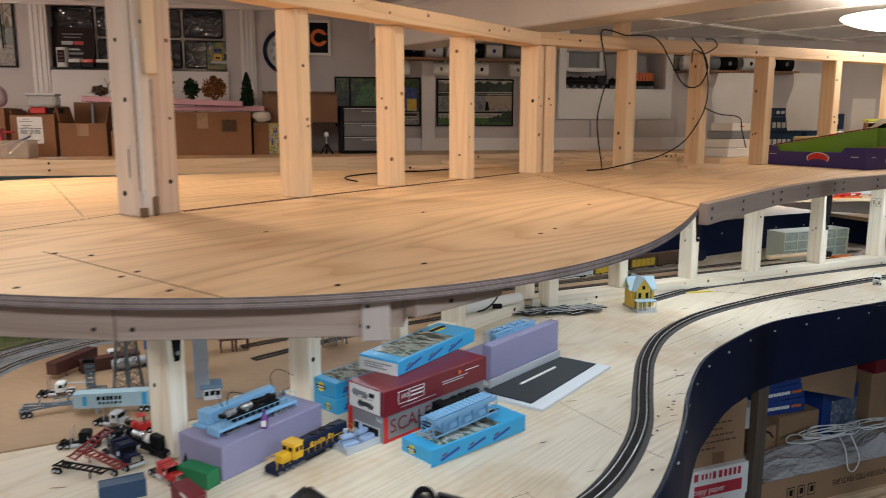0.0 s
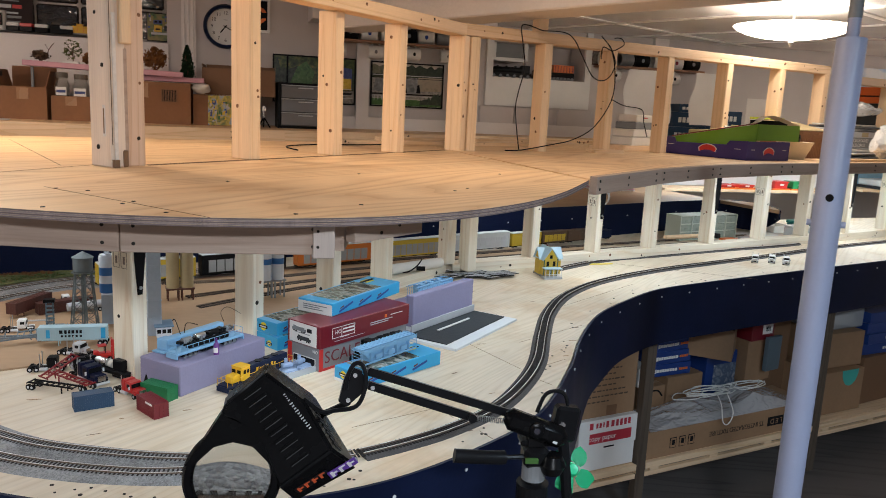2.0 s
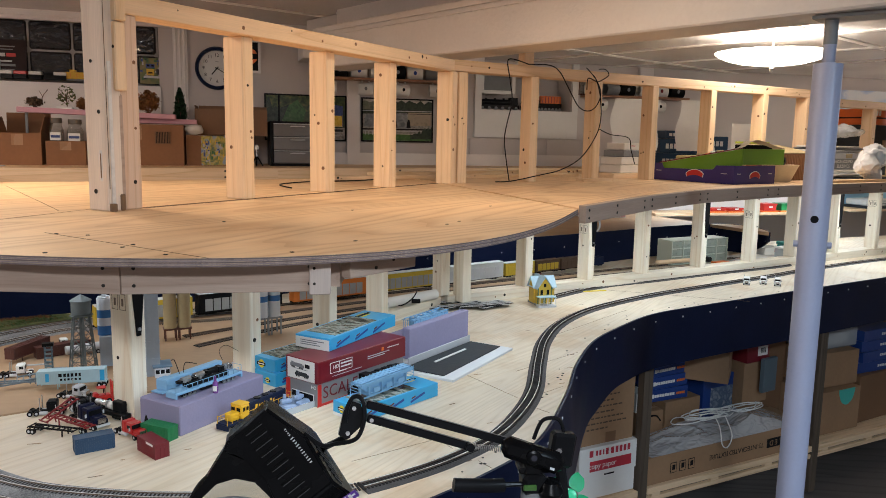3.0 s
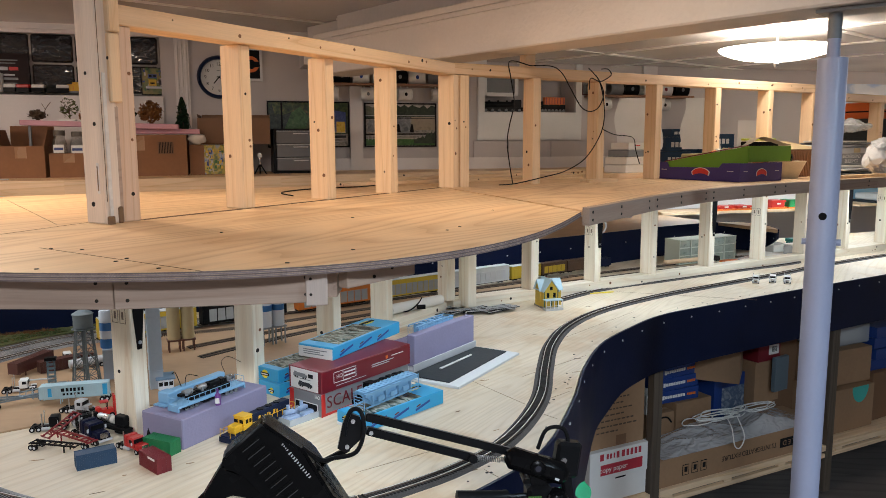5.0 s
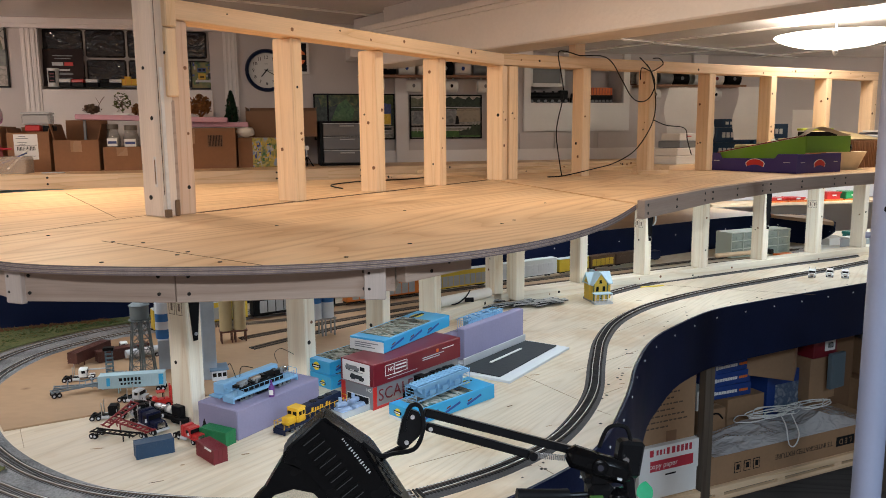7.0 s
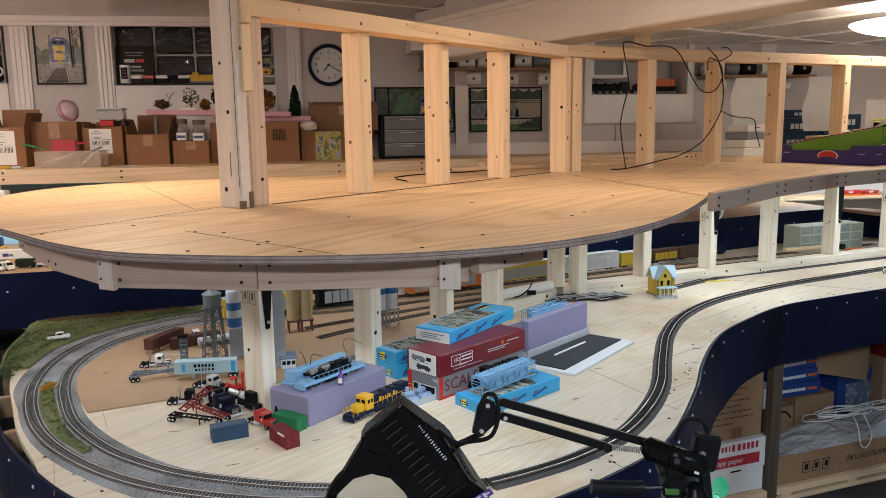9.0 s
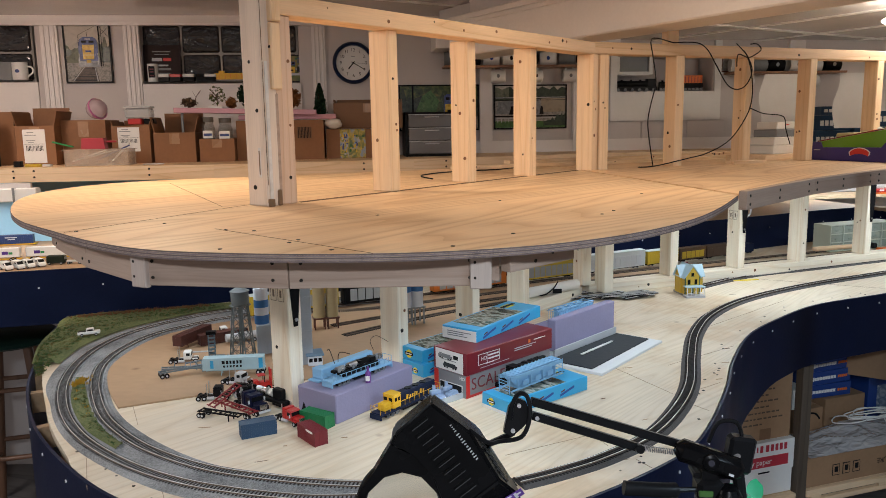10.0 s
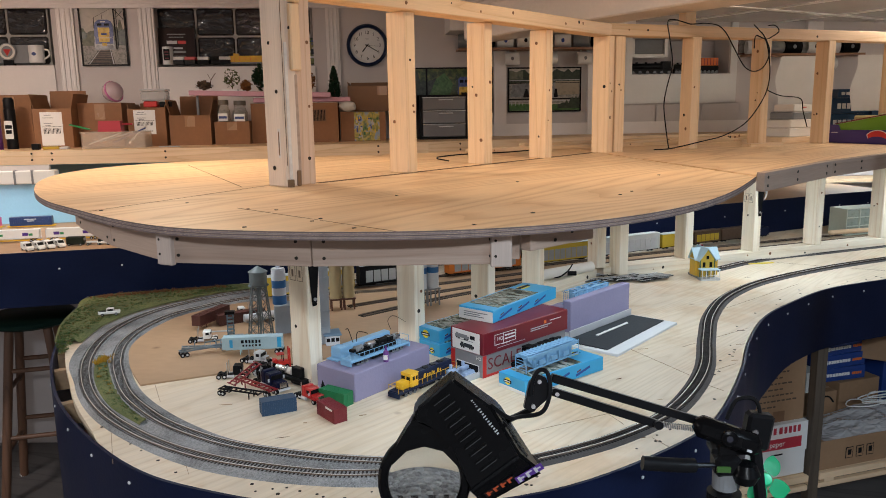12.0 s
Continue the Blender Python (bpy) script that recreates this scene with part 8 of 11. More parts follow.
crumpled_wrap()
WB = paint("stack_blue", (0.012, 0.045, 0.21), 0.35, 0.08)
for k in range(3):
    ob, d = shelf_box(0.212 + 0.006 * k, 0.430 + 0.006 * k, 0.463 + 0.058 * (2 - k), 0.463 + 0.058 * (3 - k) - 0.002, 0.235, 0.22, WB, "dark blue model train box in a stack", 4 - 3 * k, "train_box", False)
    for j in range(9):
        panel(ob, PRINT_W, 0.0125, 0.018 if j == 0 else 0.013, face_m("side", *d, -0.092 + 0.0145 * j, -0.002), "logo_bar")
    for j in range(5):
        panel(ob, ORANGE, 0.0085, 0.011, face_m("side", *d, 0.046 + 0.010 * j, -0.002), "logo_bar")
shelf_box(0.288, 0.505, SHELF_Z, 0.461, 0.218, 0.27, CARD_L, "brown cardboard box under blue train boxes", 2)
ob, d = shelf_box(0.150, 0.282, SHELF_Z, 0.432, 0.215, 0.12, CARD_L, "brown shipping box with a black curved mark", 0)
part("curved_mark", cord(B(), [(-0.05, -0.0605, 0.165), (-0.015, -0.0605, 0.182), (0.025, -0.0605, 0.180), (0.05, -0.0605, 0.155)], 0.004, 6), INK, ob)
shelf_box(0.130, 0.205, 0.434, 0.52, 0.225, 0.09, OFFWHITE, "pale card box on a shipping box", 0, tape=False)
ob, d = shelf_box(0.515, 0.745, SHELF_Z, 0.545, 0.22, 0.25, WB, "blue printed carton with a pale picture panel", 2, "train_box", False)
panel(ob, artwork("carton_picture", [(0.25, 0.3, 0.36), (0.08, 0.12, 0.2), (0.4, 0.42, 0.45)], 30), 0.17, 0.12, face_m("side", *d, 0.02, 0.04), "picture")
ob, d = shelf_box(0.455, 0.655, 0.547, 0.690, 0.135, 0.19, CARD_L, "open brown carton on other boxes", 38, tape=False)
part("flap", box(B(), 0.17, 0.08, 0.004, 0, -0.16, 0.105, m=Matrix.Rotation(radians(-25), 4, "X")), CARD_L, ob)
shelf_box(0.72, 0.90, SHELF_Z, 0.40, 0.21, 0.2, CARD_L, "brown cardboard box on the shelf", 0)
shelf_box(0.715, 0.885, 0.402, 0.60, 0.17, 0.22, CARD_L, "brown cardboard box stacked on a box", 2)
ob, d = shelf_box(0.715, 0.87, 0.602, 0.70, 0.16, 0.2, MAROON, "dark red box with a white barcode label", 3, "train_box", False)
panel(ob, PRINT_W, 0.07, 0.045, face_m("side", *d, 0.03, 0.0), "label")
for j in range(6):
    panel(ob, INK, 0.003, 0.025, face_m("side", *d, 0.018 + 0.006 * j, 0.002, 0.0009), "barcode")
shelf_box(0.91, 1.10, SHELF_Z, 0.70, 0.25, 0.2, CARD_D, "tall brown cardboard box at the back of the shelf", 0)
ob, d = shelf_box(0.80, 0.90, 0.46, 0.62, 0.13, 0.02, paint("grey_blue_card", (0.10, 0.14, 0.17), 0.4), "grey-blue folder standing between boxes", 6, "folder", False)
ob, d = shelf_box(1.09, 1.40, SHELF_Z + 0.002, 0.44, 0.04, 0.30, CARD_L, "brown cardboard box with a teal tape patch", 0)
part("tape_patch", prism(B(), [(0.060 * math.cos(radians(180 + 15 * k)), 0.080 * math.sin(radians(180 + 15 * k))) for k in range(13)], 0, 0.001), paint("teal_tape", (0.05, 0.42, 0.36), 0.4), ob).matrix_basis = Matrix.Translation((0.05, -d[1] / 2 - 0.0005, d[2])) @ Matrix.Rotation(radians(90), 4, "X")
shelf_box(1.15, 1.42, 0.445, 0.615, 0.08, 0.28, CARD_L, "brown cardboard box on another box", -2)
tb = thing("storage_tub", "clear storage tub with a white lid", "tub", sh_m(1.31, 0.24, 0.617))
part("tub", box(B(), 0.30, 0.24, 0.10, bevel=0.008), clear("tub_plastic", (0.55, 0.57, 0.60), 0.25, 0.5), tb)
part("lid", box(B(), 0.325, 0.26, 0.018, 0, 0, 0.10, bevel=0.006), LGREY, tb)
part("contents", box(B(), 0.24, 0.18, 0.05, 0, 0, 0.012), OFFWHITE, tb)
shelf_box(1.43, 1.78, SHELF_Z, 0.47, 0.08, 0.3, CARD_D, "brown cardboard box below blue train boxes", 3)
for k in range(4):
    ob, d = shelf_box(1.47, 1.78, 0.472 + 0.055 * k, 0.472 + 0.055 * (k + 1) - 0.002, 0.1, 0.22, WB, "dark blue model train box in a stack", (-2, 3, 0, 2)[k], "train_box", False)
    for j in range(8):
        panel(ob, PRINT_W, 0.014, 0.013, face_m("side", *d, 0.0 + 0.018 * j, 0), "logo_bar")
shelf_box(1.80, 2.2, SHELF_Z, 0.62, 0.1, 0.3, CARD_L, "brown cardboard box on the low shelf", 0)


def stool():
    ob = thing("wooden_stool", "brown wooden stool with a dark green seat", "stool", pose(-2.05, 2.62, 0, 0, 0, 20))
    ST = wood("stool_brown", (0.17, 0.085, 0.05), (0.10, 0.05, 0.03), 2, rings=4, across=14, along=0.8, rough=0.45)
    h = 0.74
    part("seat", lathe(B(), [(0, h), (0.15, h), (0.175, h + 0.012), (0.18, h + 0.028), (0.165, h + 0.04), (0, h + 0.042)], 36), paint("seat_green", (0.012, 0.035, 0.028), 0.45), ob, smooth=True)
    legs = []
    for k in range(4):
        a = radians(45 + 90 * k)
        top, bot = Vector((0.10 * math.cos(a), 0.10 * math.sin(a), h)), Vector((0.20 * math.cos(a), 0.20 * math.sin(a), 0.0))
        legs.append((top, bot))
        part("leg", cord(B(), [top, top.lerp(bot, 0.5), bot], 0.018, 12, 2), ST, ob, smooth=True)
        part("foot", tube(B(), 0.018, 0.01, bot.x, bot.y, 0, seg=14), WHITE, ob)
    for k, zs in enumerate(((0.28, 0.56), (0.22, 0.48), (0.28, 0.56), (0.22, 0.48))):
        (t0, b0), (t1, b1) = legs[k], legs[(k + 1) % 4]
        for z in zs:
            f = 1 - z / h
            part("rung", cord(B(), [t0.lerp(b0, f), t1.lerp(b1, f)], 0.010, 10, 2), ST, ob, smooth=True)


stool()

# ---- windows, trim and pictures on the long wall ----
def wall_thing(name, label, cat, s, z, off=0.0, group=""):
    return thing(name, label, cat, wall_m(s, z, off), group)


def block_glass():
    m = bpy.data.materials.new("glass_block")
    t, n, l, b = nodes_of(m)
    b.inputs["Base Color"].default_value = (0.022, 0.020, 0.022, 1)
    b.inputs["Roughness"].default_value = 0.04
    mp = link_map(t, "Object", (8, 8, 13))
    no = n.new("ShaderNodeTexNoise")
    no.inputs["Scale"].default_value, no.inputs["Detail"].default_value, no.inputs["Distortion"].default_value = 1.6, 1.5, 1.2
    l.new(mp.outputs[0], no.inputs[0])
    bp = n.new("ShaderNodeBump")
    bp.inputs["Strength"].default_value, bp.inputs["Distance"].default_value = 0.9, 0.010
    l.new(no.outputs[0], bp.inputs["Height"])
    l.new(bp.outputs[0], b.inputs["Normal"])
    b.inputs["Specular IOR Level"].default_value = 0.9
    return m


GB = block_glass()
MORTAR = paint("mortar", (0.36, 0.34, 0.32), 0.7, 0.1, 30, 0.03)


def block_window(s0, cols, z0, rows, label):
    ob = wall_thing("window_1" if cols > 4 else "window_2", label, "window", s0, z0, -0.06)
    ob["kind"] = "structure"
    w, h, g = 0.205, 0.148, 0.010
    W_, H_ = cols * (w + g) + g, rows * (h + g) + g
    part("mortar_bed", box(B(), W_, 0.05, H_, W_ / 2, 0.04, 0), MORTAR, ob)
    for c in range(cols):
        for r in range(rows):
            bm = box(B(), w, 0.05, h, g + w / 2 + c * (w + g), 0.030, g + r * (h + g), bevel=0.010)
            part("glass_block", bm, GB, ob, smooth=True)
    return ob


block_window(-2.84, 5, 1.872, 2, "glass block window in a painted reveal, dark outside")
block_window(-1.178, 4, 1.862, 2, "glass block window in a painted reveal, dark outside")


def casing(s, w, z0, z1):
    ob = wall_thing("window_trim", "white fluted window casing", "trim", s, z0)
    ob["kind"] = "structure"
    part("board", box(B(), w, 0.016, z1 - z0, 0, -0.008, 0), TRIMP, ob)
    for k in range(3):
        part("flute", box(B(), w * 0.14, 0.006, z1 - z0, (k - 1) * w * 0.3, -0.019, 0, bevel=0.002), TRIMP, ob)


for s, w in ((-1.638, 0.09), (-1.208, 0.082), (-0.188, 0.075)):
    casing(s, w, 1.45, CEIL - 0.05)


def framed(name, label, s0, s1, z0, z1, art, frame_mat, off=0.0, fw=0.008, cat="picture"):
    ob = wall_thing(name, label, cat, (s0 + s1) / 2, z0, off)
    w, h = s1 - s0, z1 - z0
    part("print", box(B(), w - fw, 0.006, h - fw, 0, -0.006, fw / 2), art, ob)
    for x in (-1, 1):
        part("frame_side", box(B(), fw, 0.016, h, x * (w / 2 - fw / 2), -0.008, 0), frame_mat, ob)
    for z in (0, h - fw):
        part("frame_bar", box(B(), w - 2 * fw, 0.016, fw, 0, -0.008, z), frame_mat, ob)
    return ob, w, h


def flat(parent, mat, w, h, x, z, y=-0.0095, name="print_shape", rot=0.0):
    p = part(name, box(B(), w, 0.0008, h), mat, parent)
    p.matrix_basis = Matrix.Translation((x, y, z)) @ Matrix.Rotation(radians(rot), 4, "Y")
    return p


ART_TREES = artwork("woods_artwork", [(0.015, 0.03, 0.012), (0.05, 0.08, 0.02), (0.12, 0.14, 0.03), (0.22, 0.17, 0.04), (0.05, 0.06, 0.02)], 15, 5.0, 0.3)
SKYP = paint("printed_sky", (0.42, 0.39, 0.36), 0.5, 0.06)
BLUEP = paint("printed_blue", (0.035, 0.06, 0.20), 0.45, 0.15, 30)
YELP = paint("printed_gold", (0.62, 0.40, 0.03), 0.45, 0.12, 30)
GRNP = paint("printed_green", (0.03, 0.12, 0.03), 0.45, 0.25, 30)


def shape(parent, mat, pts, y, name="print_shape"):
    """A thin printed patch with the given outline, in the plane of the wall."""
    bm = B()
    lo = [bm.verts.new((px, y, pz)) for px, pz in pts]
    hi = [bm.verts.new((px, y + 0.0006, pz)) for px, pz in pts]
    bm.faces.new(lo)
    bm.faces.new(hi[::-1])
    for i in range(len(lo)):
        bm.faces.new((lo[i], lo[(i + 1) % len(lo)], hi[(i + 1) % len(lo)], hi[i]))
    return part(name, bm, mat, parent)


def ragged(x0, x1, z0, z1, bumps, seed, low=0.0):
    """An outline with a flat foot and an uneven, leafy top."""
    rg = random.Random(seed)
    top = [(x1 + (x0 - x1) * k / bumps, z1 - rg.random() * (z1 - z0) * 0.35 - low * k / bumps) for k in range(bumps + 1)]
    return [(x0, z0), (x1, z0)] + top


P_CREAM = artwork("print_cloudy_sky", [(0.36, 0.34, 0.31), (0.50, 0.46, 0.40), (0.58, 0.54, 0.47)], 22, 3.0, 0.5)
P_STONE = artwork("print_ballast", [(0.10, 0.10, 0.09), (0.24, 0.23, 0.21), (0.36, 0.34, 0.31), (0.16, 0.15, 0.13)], 70, 4.0, 0.5)
P_FAR = artwork("print_far_trees", [(0.06, 0.075, 0.055), (0.14, 0.15, 0.10), (0.20, 0.20, 0.15)], 55, 6.0, 0.5)
P_BLUE = artwork("print_blue_engine", [(0.020, 0.035, 0.13), (0.045, 0.07, 0.22), (0.09, 0.12, 0.28)], 60, 2.0, 0.4)
P_GOLD = artwork("print_gold", [(0.45, 0.26, 0.01), (0.66, 0.44, 0.03), (0.72, 0.52, 0.10)], 60, 2.0, 0.4)
P_LEAF = artwork("print_leaves", [(0.008, 0.02, 0.006), (0.03, 0.055, 0.012), (0.07, 0.10, 0.02), (0.16, 0.14, 0.03)], 42, 5.0, 0.35)
P_DARK = artwork("print_dark_trees", [(0.008, 0.016, 0.010), (0.025, 0.042, 0.022), (0.05, 0.07, 0.04)], 60, 9.0, 0.35)
P_GRASS = artwork("print_grass", [(0.02, 0.07, 0.012), (0.05, 0.14, 0.025), (0.10, 0.18, 0.05)], 70, 9.0, 0.35)
P_HULL = artwork("print_beige_wagon", [(0.24, 0.20, 0.15), (0.36, 0.30, 0.22), (0.30, 0.26, 0.20)], 30, 1.0, 0.35)
P_GREYW = artwork("print_grey_wagon", [(0.10, 0.11, 0.12), (0.20, 0.21, 0.22), (0.30, 0.31, 0.32)], 40, 1.0, 0.35)
P_BROWN = artwork("print_sleepers", [(0.07, 0.05, 0.04), (0.16, 0.12, 0.10), (0.11, 0.085, 0.07)], 50, 1.0, 0.5)
pic, w, h = framed("framed_picture", "framed print of a blue and yellow locomotive on tracks", -1.566, -1.318, 1.862, 2.178, P_CREAM, BLACK)
Y = -0.0098
shape(pic, P_FAR, ragged(-0.115, -0.01, 0.10, 0.205, 9, 1), Y)
shape(pic, P_FAR, ragged(0.03, 0.115, 0.09, 0.25, 9, 2), Y)
shape(pic, P_DARK, ragged(0.072, 0.115, 0.09, 0.215, 5, 3), Y - 0.0003)
shape(pic, P_STONE, [(-0.116, 0.009), (0.116, 0.009), (0.116, 0.112), (-0.116, 0.108)], Y - 0.0005)
shape(pic, P_BROWN, [(-0.095, 0.009), (0.050, 0.009), (0.034, 0.088), (-0.030, 0.088)], Y - 0.0007)
for k in range(9):
    f = (k / 9) ** 1.5
    shape(pic, SLATE, [(-0.095 + 0.062 * f, 0.012 + 0.075 * f), (0.050 - 0.016 * f, 0.012 + 0.075 * f), (0.050 - 0.016 * f, 0.015 + 0.076 * f), (-0.095 + 0.062 * f, 0.015 + 0.076 * f)], Y - 0.0009)
for a, b in ((-0.088, -0.022), (0.042, 0.030)):
    shape(pic, LGREY, [(a - 0.003, 0.010), (a + 0.003, 0.010), (b + 0.0012, 0.090), (b - 0.0012, 0.090)], Y - 0.0011)
shape(pic, P_GREYW, [(-0.05, 0.088), (0.058, 0.088), (0.062, 0.130), (0.05, 0.150), (-0.045, 0.150), (-0.055, 0.128)], Y - 0.0011)
shape(pic, P_BLUE, [(-0.048, 0.120), (0.052, 0.120), (0.054, 0.205), (0.046, 0.238), (0.028, 0.248), (-0.020, 0.248), (-0.040, 0.236), (-0.048, 0.205)], Y - 0.0013)
shape(pic, P_GOLD, [(-0.026, 0.128), (0.030, 0.128), (0.034, 0.206), (-0.028, 0.206)], Y - 0.0016)
for x0, x1, z0, z1, mt in ((-0.030, -0.006, 0.216, 0.228, INK), (0.008, 0.034, 0.216, 0.228, INK), (-0.012, 0.018, 0.166, 0.176, BLUEP), (-0.010, 0.014, 0.108, 0.124, YELP), (-0.044, 0.050, 0.112, 0.115, LGREY), (-0.048, -0.045, 0.10, 0.160, LGREY), (0.050, 0.053, 0.10, 0.160, LGREY), (-0.036, 0.042, 0.150, 0.152, LGREY), (-0.012, 0.016, 0.234, 0.239, LGREY)):
    shape(pic, mt, [(x0, z0), (x1, z0), (x1, z1), (x0, z1)], Y - 0.0019)
for x0, z0, x1, z1, t in ((0.066, 0.09, 0.062, 0.306, 0.0035), (0.076, 0.09, 0.075, 0.306, 0.0014), (-0.045, 0.258, 0.046, 0.306, 0.0016), (0.062, 0.306, 0.112, 0.250, 0.0016), (0.066, 0.25, 0.112, 0.298, 0.0014), (-0.045, 0.258, -0.047, 0.20, 0.0014), (0.0, 0.250, 0.0, 0.274, 0.0014)):
    shape(pic, INK, [(x0 - t, z0), (x0 + t, z0), (x1 + t, z1), (x1 - t, z1)], Y - 0.0021)
shape(pic, P_DARK, [(-0.105 + 0.020 * math.cos(0.52 * k), 0.165 + 0.020 * math.sin(0.52 * k)) for k in range(12)], Y - 0.0006)
pic, w, h = framed("framed_picture", "wide framed print of a blue and yellow train in woods", 0.262, 0.735, 1.570, 1.836, P_LEAF, BLACK)
shape(pic, P_DARK, ragged(-0.228, -0.10, 0.03, 0.255, 7, 5), Y)
shape(pic, P_DARK, ragged(0.02, 0.228, 0.03, 0.24, 10, 6), Y)
shape(pic, P_GRASS, [(-0.14, 0.11), (-0.02, 0.10), (0.0, 0.175), (-0.05, 0.235), (-0.10, 0.20)], Y - 0.0003)
shape(pic, P_STONE, [(-0.228, 0.009), (0.228, 0.009), (0.228, 0.080), (-0.03, 0.066), (-0.228, 0.045)], Y - 0.0005)
for z in (0.030, 0.048):
    shape(pic, LGREY, [(-0.228, z - 0.012), (0.22, z + 0.006), (0.22, z + 0.009), (-0.228, z - 0.010)], Y - 0.0008)
shape(pic, P_BLUE, [(0.030, 0.085), (0.215, 0.090), (0.215, 0.205), (0.150, 0.215), (0.112, 0.212), (0.045, 0.212), (0.032, 0.200)], Y - 0.0010)
shape(pic, P_GOLD, [(0.034, 0.070), (0.100, 0.070), (0.100, 0.155), (0.036, 0.155)], Y - 0.0013)
shape(pic, P_GOLD, [(0.16, 0.085), (0.212, 0.085), (0.212, 0.150), (0.16, 0.150)], Y - 0.0013)
for x0, x1, z0, z1, mt in ((0.040, 0.062, 0.178, 0.194, INK), (0.072, 0.094, 0.178, 0.194, INK), (0.048, 0.088, 0.108, 0.122, INK), (0.030, 0.215, 0.056, 0.070, SLATE), (0.028, 0.030, 0.07, 0.13, LGREY), (0.104, 0.106, 0.07, 0.20, LGREY), (0.12, 0.15, 0.12, 0.18, P_DARK), (0.106, 0.215, 0.088, 0.091, LGREY)):
    shape(pic, mt, [(x0, z0), (x1, z0), (x1, z1), (x0, z1)], Y - 0.0016)
flat(pic, BLACK, 0.010, h, -0.155, 0, -0.0128)
pic, w, h = framed("framed_picture", "framed print of a grey freight train by a meadow", 0.825, 1.268, 1.572, 1.832, P_CREAM, BLACK)
shape(pic, P_DARK, ragged(-0.214, 0.214, 0.15, 0.252, 18, 7), Y)
shape(pic, P_FAR, ragged(-0.214, -0.13, 0.19, 0.252, 4, 11), Y - 0.0002)
shape(pic, P_STONE, [(-0.214, 0.05), (0.214, 0.05), (0.214, 0.175), (-0.214, 0.165)], Y - 0.0004)
shape(pic, P_GREYW, [(-0.205, 0.090), (-0.085, 0.086), (-0.085, 0.168), (-0.195, 0.160)], Y - 0.0006)
shape(pic, P_GREYW, [(-0.080, 0.082), (0.060, 0.082), (0.060, 0.176), (-0.065, 0.172)], Y - 0.0006)
shape(pic, P_HULL, [(0.075, 0.098), (0.214, 0.102), (0.214, 0.180), (0.066, 0.178), (0.066, 0.11)], Y - 0.0006)
for x0, x1 in ((-0.13, -0.09), (-0.03, 0.0), (0.055, 0.082)):
    shape(pic, INK, [(x0, 0.086), (x1, 0.086), ((x0 + x1) / 2 + 0.006, 0.135), ((x0 + x1) / 2 - 0.006, 0.135)], Y - 0.0009)
for z, t, mt in ((0.184, 0.002, LGREY), (0.075, 0.004, INK), (0.064, 0.0016, LGREY), (0.168, 0.0014, INK)):
    shape(pic, mt, [(-0.214, z - t), (0.214, z - t + 0.002), (0.214, z + t + 0.002), (-0.214, z + t)], Y - 0.0011)
shape(pic, P_GRASS, [(-0.214, 0.009), (0.214, 0.009), (0.214, 0.040), (0.05, 0.046), (-0.214, 0.048)], Y - 0.0011)
for k in range(4):
    shape(pic, LGREY, [(-0.20 + 0.022 * k, 0.040), (-0.196 + 0.022 * k, 0.040), (-0.196 + 0.022 * k, 0.062), (-0.20 + 0.022 * k, 0.062)], Y - 0.0013)
shape(pic, P_DARK, ragged(0.08, 0.214, 0.020, 0.105, 12, 8, 0.05), Y - 0.0014)
pic, w, h = framed("framed_picture", "black framed picture with an orange letter shape", 0.12, 0.245, 1.945, 2.13, BLACK, WHITE, fw=0.014)
part("emblem", lathe(B(), [(0.026, 0), (0.045, 0), (0.045, 0.001), (0.026, 0.001), (0.026, 0)], 30), ORANGE, pic).matrix_basis = Matrix.Translation((0.0, -0.010, 0.093)) @ Matrix.Rotation(radians(90), 4, "X")
flat(pic, BLACK, 0.045, 0.03, 0.035, 0.078, -0.0118)
pic, w, h = framed("small_canvas", "small canvas of a blue and yellow engine on the sill", -0.405, -0.265, 1.862, 2.01, ART_TREES, BLACK, -0.025, 0.004)
rg = random.Random(24)
for k in range(40):
    flat(pic, (GRNP, SKYP, BLUEP, SLATE)[k % 4], rg.uniform(0.004, 0.016), rg.uniform(0.004, 0.018), rg.uniform(-0.06, 0.06), rg.uniform(0.01, 0.135), -0.0098 - 0.00002 * k)
for x, z, ww, hh, mt in ((-0.012, 0.050, 0.040, 0.034, YELP), (0.030, 0.055, 0.022, 0.030, SLATE), (-0.012, 0.092, 0.046, 0.020, BLUEP), (-0.022, 0.098, 0.014, 0.010, INK), (0.0, 0.098, 0.014, 0.010, INK), (-0.012, 0.060, 0.022, 0.008, INK), (-0.005, 0.035, 0.085, 0.012, LGREY)):
    flat(pic, mt, ww, hh, x, z, -0.0115 - 0.0002 * (ww < 0.03))


